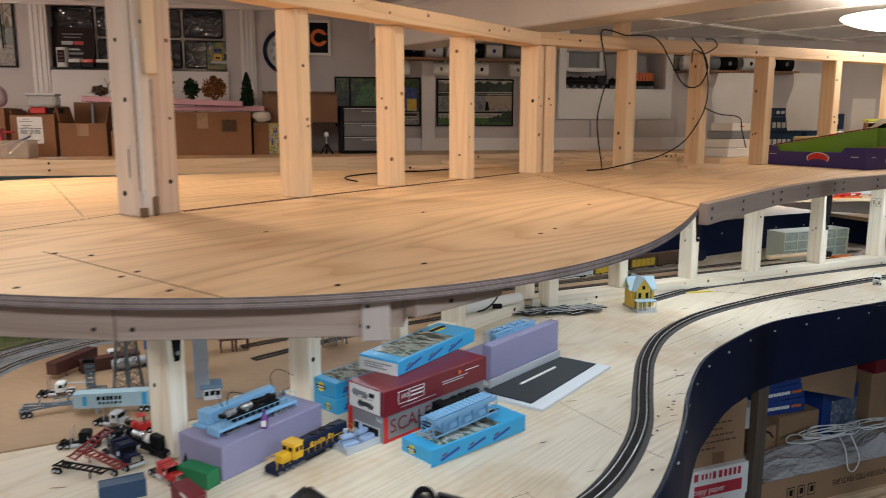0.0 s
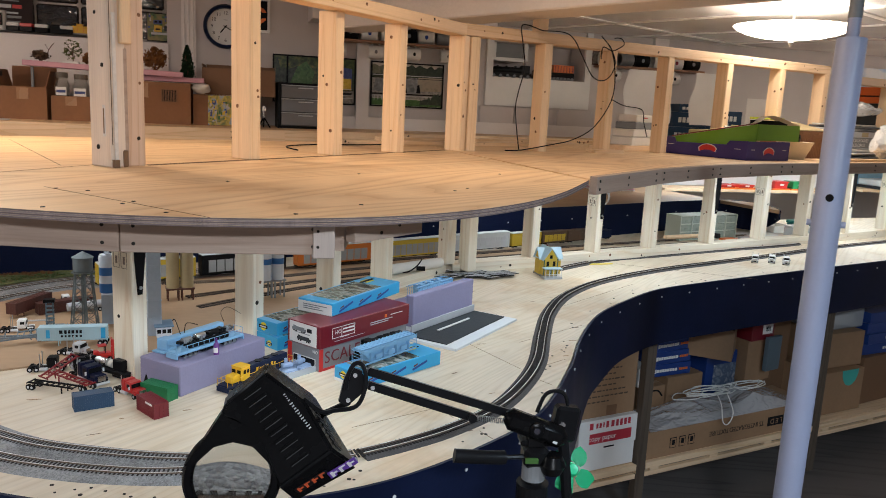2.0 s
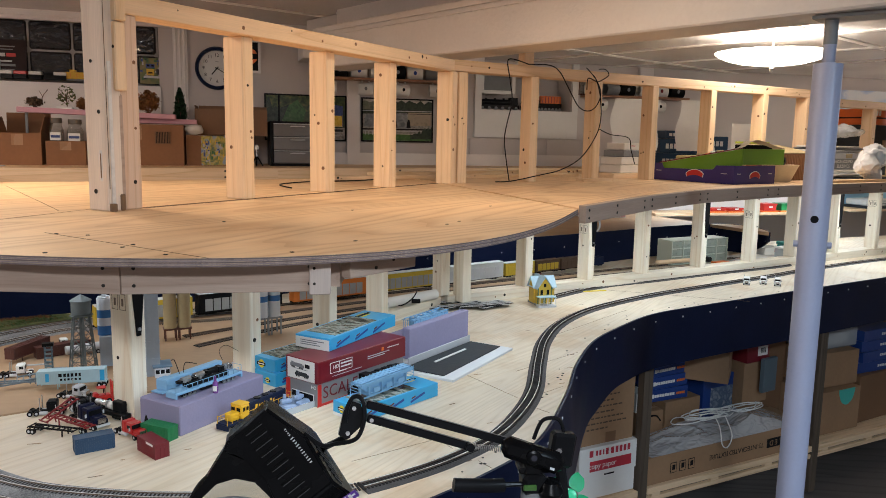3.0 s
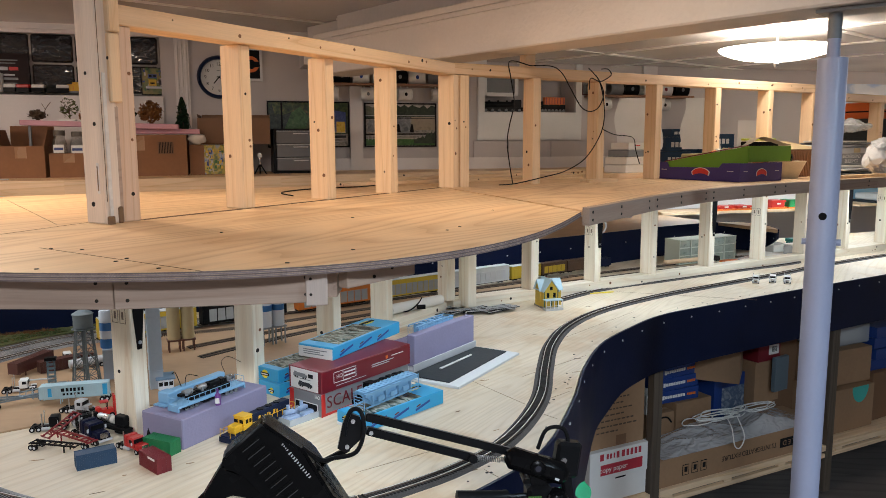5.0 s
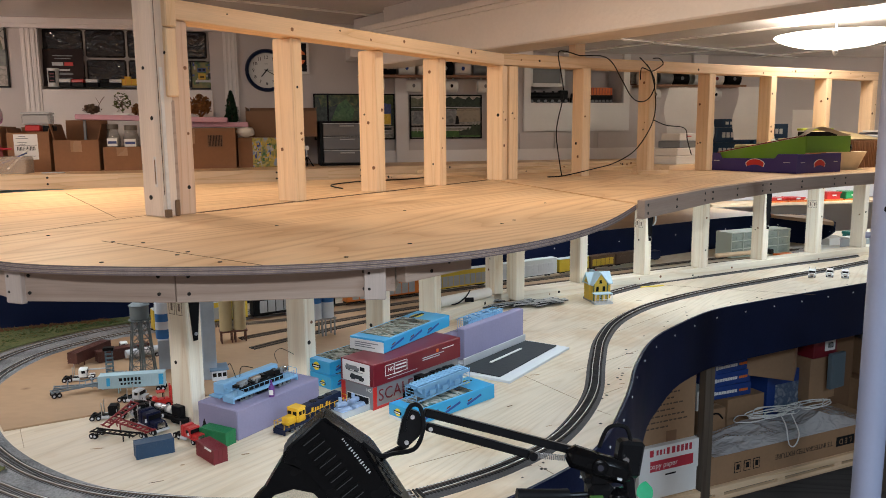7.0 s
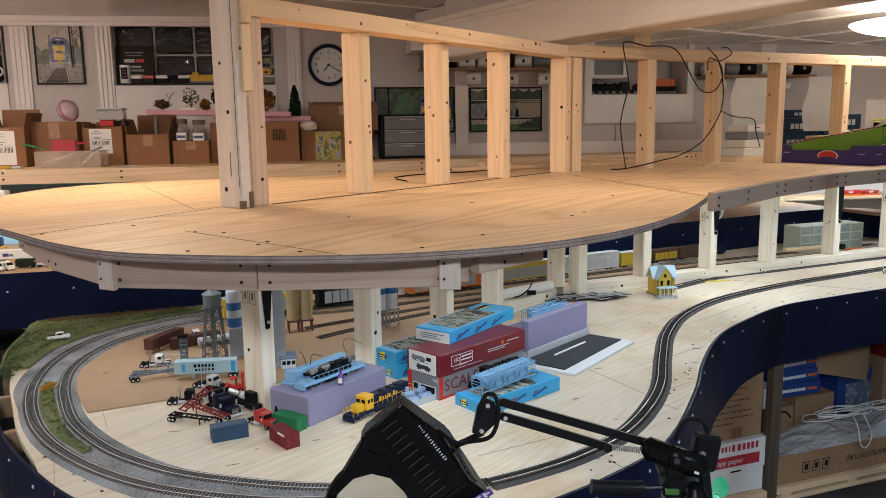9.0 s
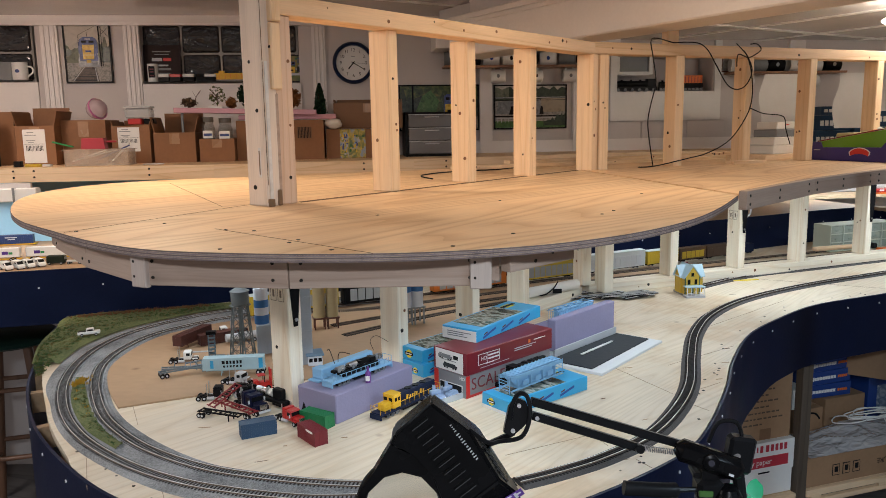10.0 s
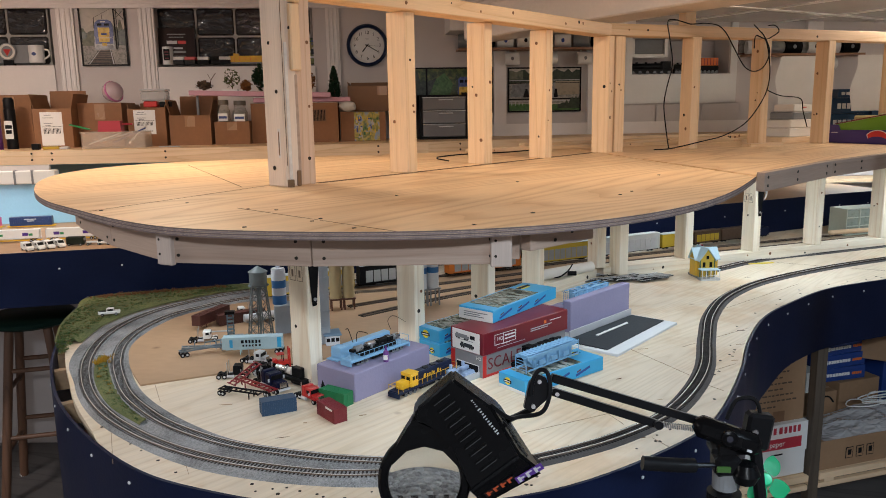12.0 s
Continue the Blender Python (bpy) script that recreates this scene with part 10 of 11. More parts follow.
def plastic_bin():
    ob = wall_thing("plastic_bin", "low translucent plastic bin full of small tools", "bin", -1.235, SZ, 0.62)
    T = clear("cloudy_bin", (0.62, 0.52, 0.42), 0.3, 0.30)
    L, D_, H = 0.29, 0.13, 0.078
    for s in (-1, 1):
        part("long_side", box(B(), L, 0.003, H, 0, s * D_ / 2, 0), T, ob)
        part("short_side", box(B(), 0.003, D_, H, s * L / 2, 0, 0), T, ob)
    part("base", box(B(), L, D_, 0.003), T, ob)
    for s in (-1, 1):
        part("lip", box(B(), L + 0.02, 0.010, 0.005, 0, s * D_ / 2, H - 0.004, bevel=0.001), T, ob)
    for k, (x, rz, ry, mt) in enumerate(((-0.05, 30, 18, WHITE), (0.0, 40, 14, LGREY), (0.06, 20, 24, BLUEP), (0.1, 70, 30, OFFWHITE))):
        part("tool", box(B(), 0.17, 0.010, 0.006, bevel=0.002), mt, ob).matrix_basis = pose(x, 0.0, 0.045 + 0.006 * k, 0, -ry, rz)
    sp = wall_thing("red_scoop", "red plastic scoop resting in the bin", "scoop", -1.26, SZ + 0.078, 0.60)
    part("bowl", prism(B(), [(-0.062, -0.027), (0.048, -0.024), (0.052, 0.020), (-0.056, 0.030)], 0.0, 0.052, 0.006), paint("scoop_red", (0.42, 0.02, 0.035), 0.35), sp)
    part("scoop_handle", box(B(), 0.05, 0.016, 0.010, 0.072, 0, 0.030, bevel=0.003), bpy.data.materials["scoop_red"], sp)
    gs = wall_thing("green_knife", "green plastic putty knife", "knife", -1.42, SZ + 0.098, 0.58)
    part("blade", box(B(), 0.10, 0.02, 0.008, bevel=0.003), GREEN, gs).matrix_basis = pose(0, 0, 0, 0, 15, 0)
    pb_ = wall_thing("pink_globe", "translucent pink plastic globe on cartons", "globe", -1.315, 1.712, 0.36)
    bm = B()
    bmesh.ops.create_icosphere(bm, subdivisions=3, radius=0.052)
    part("shell", bm, clear("pink_clear", (0.62, 0.45, 0.48), 0.12, 0.5), pb_, smooth=True)
    part("band", lathe(B(), [(0.051, -0.006), (0.056, -0.004), (0.056, 0.004), (0.051, 0.006), (0.051, -0.006)], 32), paint("pink_band", (0.45, 0.12, 0.28), 0.35), pb_, smooth=True).matrix_basis = pose(0.005, 0, 0, 70, 0, 60)
    tb2 = wall_thing("clear_tub", "clear lidded tub with a red item inside", "tub", -1.09, 1.625, 0.42)
    part("tub", box(B(), 0.125, 0.09, 0.05, 0, 0, 0.035, bevel=0.008), clear("grey_clear", (0.55, 0.55, 0.55), 0.2, 0.5), tb2)
    part("lid", box(B(), 0.13, 0.095, 0.010, 0, 0, 0.085, bevel=0.003), LGREY, tb2)
    part("red_item", box(B(), 0.068, 0.06, 0.030, -0.02, 0, 0.004, bevel=0.004), RED, tb2)
    part("dark_item", box(B(), 0.05, 0.06, 0.028, 0.05, 0, 0.004, bevel=0.004), BLACK, tb2)
    for k, (s, z, w, mt) in enumerate(((-1.60, 0.0, 0.035, BLACK), (-1.53, 0.0, 0.075, clear("yellow_bag", (0.6, 0.42, 0.05), 0.2, 0.7)), (-1.47, 0.0, 0.04, LGREY), (-0.98, 0.0, 0.10, LGREY))):
        it = wall_thing("small_part", ("black plug", "bag of yellow connectors", "grey plastic clip", "thin steel rod")[k] + " lying on the shelf edge", "part", s, SZ, 0.66)
        part("piece", box(B(), w, 0.03, (0.028, 0.014, 0.012, 0.005)[k], bevel=0.003), mt, it)


plastic_bin()


def drawer_cabinet():
    ob = wall_thing("drawer_cabinet", "black plastic cabinet with clear drawers", "cabinet", 0.405, SZ, 0.36)
    W_, D_, H = 0.27, 0.25, 0.238
    F = BLACK
    for x in (-1, 1):
        part("side", box(B(), 0.014, D_, H, x * (W_ / 2 - 0.007), D_ / 2, 0), F, ob)
    part("top", box(B(), W_, D_, 0.012, 0, D_ / 2, H - 0.012), F, ob)
    part("back", box(B(), W_, 0.006, H, 0, D_ - 0.003, 0), F, ob)
    part("bottom", box(B(), W_, D_, 0.010, 0, D_ / 2, 0), F, ob)
    G = paint("frosted_drawer", (0.16, 0.16, 0.165), 0.25, 0.06)
    for k in range(3):
        d = part("drawer", box(B(), W_ - 0.034, D_ - 0.03, 0.068, 0, D_ / 2 - 0.012, 0.013 + 0.072 * k, bevel=0.004), G, ob)
        part("pull", box(B(), 0.08, 0.012, 0.006, 0.01, 0.0, 0.065 + 0.072 * k, bevel=0.002), LGREY, d)
        part("rim", box(B(), W_ - 0.034, 0.004, 0.004, 0, 0.0, 0.079 + 0.072 * k), LGREY, d)
    tp = wall_thing("mini_tripod", "small black tabletop tripod with a silver head", "tripod", 0.195, SZ, 0.43)
    for k in range(3):
        a = radians(90 + 120 * k)
        part("leg", cord(B(), [(0, 0, 0.055), (0.035 * math.cos(a), 0.035 * math.sin(a), 0.002)], 0.004, 6, 1), BLACK, tp)
    part("column", tube(B(), 0.006, 0.04, 0, 0, 0.05, seg=10), STEEL, tp)
    part("ball_head", lathe(B(), [(0, 0.085), (0.010, 0.088), (0.012, 0.10), (0.006, 0.11), (0, 0.11)], 14), WHITE, tp, smooth=True)


drawer_cabinet()


# ---- mug shelf, niche and the far end of the wall ----
def pilaster(s, w, z0, z1, d=0.03):
    ob = part("wall_pilaster", box(B(), w, d, z1 - z0, 0, -d / 2, 0), TRIMP)
    ob.matrix_basis = wall_m(s, z0)
    tagged(ob, "flat white pipe boxing on the wall", "trim", kind="structure")


pilaster(0.775, 0.075, 1.2, 1.93)
pilaster(1.335, 0.06, 1.2, 1.93)
pilaster(2.72, 0.10, 1.2, CEIL)
sf_ = part("wall_soffit", box(B(), 1.05, 0.26, 0.10, 0, -0.13, 0), TRIMP)
sf_.matrix_basis = wall_m(0.98, 2.02)
tagged(sf_, "white boxed soffit over the mugs", "trim", kind="structure")


def mug_rack(s0, s1, z, label, seed):
    ob = wall_thing("mug_shelf", label, "shelf", (s0 + s1) / 2, z, 0.0)
    part("board", box(B(), s1 - s0, 0.14, 0.012, 0, -0.07, 0), wood("rack_brown", (0.30, 0.16, 0.09), (0.2, 0.1, 0.05), 0, rough=0.5) if "rack_brown" not in bpy.data.materials else bpy.data.materials["rack_brown"], ob)
    rg = random.Random(seed)
    n = int((s1 - s0) / 0.108)
    cols = [WHITE, BLACK, WHITE, GREY, BLACK, WHITE]
    for k in range(n):
        s = s0 + 0.10 + k * (s1 - s0 - 0.11) / max(1, n - 1)
        c = cols[(k + seed) % 6]
        mug(wall_m(s, z + 0.012 + 0.041, 0.075) @ pose(0, 0, 0, 0, -90, rg.uniform(-14, 6)), ("white" if c is WHITE else "black" if c is BLACK else "grey") + " printed mug lying on the mug shelf", c, False, (INK, MAROON, DBLUE)[k % 3] if c is WHITE else GREY)
    for k in range(n // 2):
        s = s0 + 0.15 + k * 0.215
        mug(wall_m(s, z - 0.046, 0.06) @ pose(0, 0, 0, 0, -90, rg.uniform(-14, 6)), "white printed mug hanging below the mug shelf", WHITE, False, (INK, GREY)[k % 2], 0.036, 0.085)


mug_rack(0.52, 1.42, 1.925, "brown shelf crowded with printed mugs", 3)
mug_rack(2.26, 2.98, 1.880, "brown shelf with mugs lying on their sides", 8)


def niche():
    ob = wall_thing("niche_frame", "white framed niche with a shelf of model engines", "niche", 1.885, 1.612)
    W_, H_ = 0.70, 0.43
    part("lower_panel", box(B(), W_, 0.02, 0.172, 0, -0.01, 0), WHITE, ob)
    for x in (-1, 1):
        part("stile", box(B(), 0.042, 0.02, H_ + 0.10, x * (W_ / 2 - 0.021), -0.010, 0.172), WHITE, ob)
    part("head", box(B(), W_, 0.02, 0.04, 0, -0.010, H_ + 0.10 + 0.172 - 0.04), WHITE, ob)
    for s, w, h, mt, lab in ((1.72, 0.27, 0.075, BLACK, "black model steam engine on the niche shelf"), (1.935, 0.13, 0.062, BLACK, "black model tender on the niche shelf"), (2.075, 0.15, 0.095, ORANGE, "orange model freight car on the niche shelf")):
        e = wall_thing("display_engine", lab, "locomotive", s, 1.787, -0.03, "niche engines")
        low = 0.030 if mt is BLACK else 0.048
        part("frame", box(B(), w, 0.03, low - 0.006, 0, 0.03, 0.006), BLACK, e)
        if mt is BLACK:
            part("boiler", tube(B(), h * 0.27, w * 0.72, -w * 0.46, 0.03, low + h * 0.2, seg=16, axis="X"), BLACK_M, e, smooth=True)
            for j in range(3):
                part("dome", tube(B(), 0.007, 0.012, -w * 0.32 + w * 0.22 * j, 0.03, low + h * 0.4, seg=10), BLACK, e)
            part("cab", box(B(), w * 0.2, 0.038, h * 0.62, w * 0.36, 0.03, low, bevel=0.002), BLACK, e)
        else:
            part("body", box(B(), w * 0.94, 0.036, h - low, 0, 0.03, low, bevel=0.002), mt, e)
            for j in range(7):
                part("slat", box(B(), 0.003, 0.002, h - low - 0.006, -w * 0.4 + w * 0.133 * j, 0.0115, low + 0.003), MAROON, e)
        for j in range(6):
            part("wheel", tube(B(), 0.010, 0.034, -w * 0.42 + w * 0.168 * j, 0.012, 0.010, seg=12, axis="Y"), GREY, e)
    sh_ = wall_thing("small_window", "small white framed window above the engines", "window", 1.71, 1.905, -0.05)
    part("pane", box(B(), 0.20, 0.004, 0.15, 0, 0.02, 0), GREY, sh_)
    for x in (-1, 1):
        part("frame_side", box(B(), 0.022, 0.02, 0.18, x * 0.105, 0.01, -0.015), WHITE, sh_)
    part("frame_bar", box(B(), 0.19, 0.02, 0.022, 0, 0.01, -0.02), WHITE, sh_)
    # flat duct panels below
    for s, w in ((1.62, 0.22), (1.87, 0.26), (2.15, 0.24)):
        p = part("wall_panel", box(B(), w, 0.012, 0.20, 0, -0.006, 0, bevel=0.002), WALLP)
        p.matrix_basis = wall_m(s, 1.405)
        tagged(p, "grey flush wall panel", "panel", kind="structure")


niche()


def hanging_paper(s0, s1, z0, z1, off, seed):
    ob = wall_thing("hanging_paper", "white paper sheet hanging in a slight curl", "paper", (s0 + s1) / 2, z0, off, "hanging papers")
    bm = B()
    w, h = s1 - s0, z1 - z0
    grid = [[bm.verts.new(((i / 8 - 0.5) * w + 0.012 * math.sin(j * 0.5 + seed), 0.03 * math.sin(i / 8 * 2.5 + seed) * (1 - j / 14) , h * j / 14)) for i in range(9)] for j in range(15)]
    for a, b in zip(grid, grid[1:]):
        for i in range(8):
            bm.faces.new((a[i], a[i + 1], b[i + 1], b[i]))
    bmesh.ops.solidify(bm, geom=list(bm.faces), thickness=0.0006)
    part("sheet", bm, PRINT_W, ob, smooth=True)


hanging_paper(2.06, 2.34, 1.555, 1.832, 0.8, 0.5)
hanging_paper(2.475, 2.69, 1.555, 1.836, 0.8, 2.0)
pic, w, h = framed("framed_picture", "small brown framed picture above the papers", 2.235, 2.31, 1.895, 1.985, P_STONE, BROWN)
for k, (s, z, w_, h_) in enumerate(((2.78, SZ, 0.26, 0.10), (2.80, SZ + 0.101, 0.24, 0.09), (2.82, SZ + 0.192, 0.2, 0.05), (3.05, SZ, 0.22, 0.12), (3.08, SZ + 0.121, 0.2, 0.09))):
    ob = wall_thing("train_box", "dark blue model train box on the wall shelf", "box", s, z, 0.30, "blue boxes on the shelf")
    part("body", box(B(), w_, 0.18, h_ - 0.001, 0, 0.09, 0, bevel=0.001), paint("shelf_box_blue", (0.012, 0.045, 0.10), 0.4) if "shelf_box_blue" not in bpy.data.materials else bpy.data.materials["shelf_box_blue"], ob)
    for j in range(5):
        part("logo_bar", box(B(), 0.022, 0.0008, h_ * 0.35, -0.07 + 0.03 * j, -0.0008, h_ * 0.3), PRINT_W, ob)

# ---- things on the upper deck ----
RZ = 1.4365


def on_run(s, side, z=RZ, rz=0.0):
    p = ROW_B + RUN_B * s + Vector((RUN_B.y, -RUN_B.x, 0)) * side
    return pose(p.x, p.y, z, 0, 0, ARUN + rz)


def snack_tray():
    """A shallow purple tray holding a green carton that slopes down towards the wall."""
    ob = thing("display_carton", "purple and green display carton with slanted sides and a torn lid", "carton", pose(1.443, 2.596, RZ, 0, 0, ARUN))
    PUR = paint("carton_purple", (0.035, 0.022, 0.16), 0.4, 0.1)
    GR = paint("carton_green", (0.15, 0.34, 0.02), 0.4, 0.08)
    LIDC = paint("carton_inside", (0.40, 0.32, 0.24), 0.7, 0.12)
    W, D = 0.268, 0.415
    part("tray_floor", box(B(), W, D, 0.004, W / 2, D / 2, 0), PUR, ob)
    side = [(0.0, 0.0), (0.0, 0.075), (0.085, 0.073), (0.100, 0.056), (D - 0.055, 0.052), (D - 0.045, 0.072), (D, 0.074), (D, 0.0)]
    for x, nm in ((0.0, "tray_side"), (W - 0.004, "tray_side")):
        bm = B()
        prism(bm, side, 0, 0.004)
        p = part(nm, bm, PUR, ob)
        p.matrix_basis = Matrix(((0, 0, 1, x), (1, 0, 0, 0), (0, 1, 0, 0), (0, 0, 0, 1)))
    part("tray_end", box(B(), W - 0.010, 0.004, 0.074, W / 2, 0.002, 0.0, bevel=0.0006), PUR, ob)
    part("tray_end", box(B(), W - 0.010, 0.004, 0.072, W / 2, D - 0.002, 0.0, bevel=0.0006), PUR, ob)
    # the green carton inside it
    gx0, gx1, gy0, gy1 = 0.066, 0.345, 0.016, D - 0.02
    bm = B()
    pr = [(gy0, 0.012), (gy0, 0.142), (gy1, 0.072), (gy1, 0.012)]
    lo = [bm.verts.new((gx0 - 0.055 * (y - gy0) / (gy1 - gy0), y, z)) for y, z in pr]
    hi = [bm.verts.new((gx0 + 0.003, y, z)) for y, z in pr]
    bm.faces.new(lo)
    bm.faces.new(hi[::-1])
    for i in range(4):
        bm.faces.new((lo[i], lo[(i + 1) % 4], hi[(i + 1) % 4], hi[i]))
    bmesh.ops.recalc_face_normals(bm, faces=list(bm.faces))
    part("green_wedge", bm, GR, ob, "bright green slanted carton side")
    part("green_end", box(B(), gx1 - gx0 - 0.006, 0.004, 0.064, (gx0 + gx1) / 2 + 0.003, gy0 + 0.001, 0.078, bevel=0.0006), GR, ob)
    # black sheet standing in for the shaded inside of the carton
    part("inner_shade", box(B(), gx1 - gx0 - 0.012, 0.17, 0.004, (gx0 + gx1) / 2, 0.115, 0.086), BLACK, ob)
    slope = math.atan2(0.070, gy1 - gy0)
    e = part("red_edge", box(B(), 0.006, math.hypot(0.070, gy1 - gy0), 0.004, 0, 0, 0), MAROON, ob)
    e.matrix_basis = Matrix.Translation((gx0 - 0.027, (gy0 + gy1) / 2, 0.108)) @ Matrix.Rotation(math.atan2(0.055, gy1 - gy0), 4, "Z") @ Matrix.Rotation(-slope, 4, "X")
    # torn lid standing up as a shallow ridge
    xs = ((gx0 - 0.010, 0.143), (0.080, 0.150), (0.105, 0.164), (0.140, 0.176), (0.165, 0.177), (0.215, 0.168), (0.29, 0.152), (gx1 + 0.005, 0.143))
    bm = B()
    rows_ = []
    for k, (x, z) in enumerate(xs):
        r = random.Random(k)
        rows_.append([bm.verts.new((x + r.uniform(-0.004, 0.004), y, z - 0.10 * max(0, y - 0.02) + 0.004 * r.random() * (y < 0.03))) for y in (0.012 + 0.008 * r.random(), 0.035, 0.058)])
    for p0, p1 in zip(rows_, rows_[1:]):
        for j in range(2):
            bm.faces.new((p0[j], p1[j], p1[j + 1], p0[j + 1]))
    bmesh.ops.solidify(bm, geom=list(bm.faces), thickness=0.0022)
    part("torn_lid", bm, LIDC, ob, "pale torn carton lid, raised in the middle")
    # the opening below the lid is shaded by a black strip
    part("lid_shade", box(B(), 0.24, 0.003, 0.018, (gx0 + gx1) / 2 - 0.02, 0.05, 0.140), BLACK, ob, "black strip standing in for the shade under the lid")
    arch = [(0.052 * math.cos(radians(155 - 13 * k)), 0.032 * math.sin(radians(155 - 13 * k)) - 0.004) for k in range(11)]
    arch += [(0.046 * math.cos(radians(25 + 13 * k)), 0.016 * math.sin(radians(25 + 13 * k)) - 0.012) for k in range(11)]
    inner = [(x * 0.9, y * 0.9) for x, y in arch]
    onto_side = Matrix(((0, 0, -1, -0.0004), (-1, 0, 0, 0.19), (0, 1, 0, 0.026), (0, 0, 0, 1)))
    onto_end = Matrix(((0.75, 0, 0, 0.135), (0, 0, -1, -0.0004), (0, 0.95, 0, 0.026), (0, 0, 0, 1)))
    for m in (onto_side, onto_end):
        part("logo_shape", prism(B(), arch, 0, 0.0008), PRINT_W, ob).matrix_basis = m
        part("logo_shape", prism(B(), inner, 0, 0.0016), RED, ob).matrix_basis = m
    for y in (0.385, 0.045):
        part("printed_line", box(B(), 0.0008, 0.030, 0.003, -0.0006, y, 0.040), LGREY, ob)
    for x in (0.035, 0.235):
        part("printed_line", box(B(), 0.024, 0.0008, 0.003, x, -0.0006, 0.040), LGREY, ob)
    for k in range(7):
        rg = random.Random(k)
        p = part("snack_bag", box(B(), 0.038, 0.032, 0.013, bevel=0.005), (TAN, ORANGE, OFFWHITE)[k % 3], ob, "small printed snack bag")
        p.matrix_basis = pose(0.085 + 0.025 * (k % 2), 0.13 + 0.017 * k, 0.120 - 0.0030 * k, rg.uniform(-25, 10), rg.uniform(-15, 15), rg.uniform(-40, 40))
    part("bag_bed", box(B(), 0.24, 0.20, 0.040, 0.20, 0.27, 0.068, bevel=0.006), TAN, ob, "tan heap of small bags")
    bw = thing("paper_bowl", "pale ribbed plastic bowl beside the carton", "bowl", pose(1.800, 2.895, RZ))
    part("bowl", lathe(B(), [(0, 0), (0.045, 0), (0.075, 0.07), (0.078, 0.075), (0.072, 0.07), (0.043, 0.004), (0, 0.004)], 28), paint("bowl_straw", (0.62, 0.52, 0.36), 0.5), bw, smooth=True)
    sb = thing("snack_pouch", "dark printed pouch with a pale base", "pouch", pose(1.80, 2.95, RZ + 0.05))
    part("pouch", box(B(), 0.07, 0.03, 0.07, bevel=0.012, m=Matrix.Rotation(radians(25), 4, "Y")), BLACK, sb)
    cb_ = thing("corrugated_carton", "open corrugated carton with a yellow-green liner", "carton", pose(1.92, 3.14, RZ, 0, 0, 26))
    rib = B()
    for k in range(22):
        box(rib, 0.006, 0.008, 0.116, -0.125 + 0.0118 * k, -0.112, 0)
    part("front", box(B(), 0.30, 0.008, 0.12, -0.015, -0.105, 0), CARD, cb_)
    part("corrugation", rib, CARD, cb_)
    part("back", box(B(), 0.30, 0.008, 0.16, -0.015, 0.105, 0), CARD, cb_)
    for x in (-0.161, 0.131):
        part("side", box(B(), 0.008, 0.20, 0.12, x, 0, 0), CARD, cb_)
    part("flap", box(B(), 0.30, 0.19, 0.004, 0, 0, 0, m=Matrix.Translation((-0.015, 0.0, 0.139)) @ Matrix.Rotation(radians(11), 4, "X")), TAN, cb_, "tan folded carton flap")
    part("liner", box(B(), 0.22, 0.03, 0.010, -0.045, 0.11, 0.164, bevel=0.002), paint("liner_lime", (0.45, 0.52, 0.05), 0.5), cb_)


snack_tray()
wh = thing("white_card", "white card standing on the wall shelf", "card", wall_m(2.89, SZ, 0.8))
part("card", box(B(), 0.13, 0.004, 0.28), PRINT_W, wh)
bs = thing("storage_case", "stacked white and grey storage cases", "case", on_run(1.07, -0.20, RZ + 0.0215, 8))
bd = thing("pine_board", "short pine board under the storage cases", "board", on_run(1.04, -0.18, RZ, 4))
part("board", box(B(), 0.26, 0.16, 0.021, bevel=0.001), PINE_X, bd)
part("lower_case", box(B(), 0.17, 0.12, 0.036, bevel=0.003), OFFWHITE, bs)
part("middle_case", box(B(), 0.165, 0.12, 0.034, 0.002, 0, 0.037, bevel=0.003), OFFWHITE, bs)
part("upper_case", box(B(), 0.150, 0.115, 0.030, 0.012, 0, 0.072, bevel=0.003), GREY, bs)
tc_ = part("top_case", box(B(), 0.125, 0.10, 0.032, 0.010, 0, 0.103, bevel=0.003), OFFWHITE, bs)
part("emblem", box(B(), 0.03, 0.0008, 0.004, 0.015, -0.0504, 0.120), RED, tc_)
for s, z, L, mt, lab in ((0.50, 0.0, 0.16, PINE_X, "pine offcut under a post foot"), (1.72, 0.0, 0.5, PINE_X, "long pine strip lying on the deck edge")):
    ob = thing("timber_strip", lab, "strip", on_run(s + 0.17, 0.05 if L < 0.3 else 0.42, RZ, 0))
    part("strip", box(B(), L, 0.05, 0.012, bevel=0.001), mt, ob)


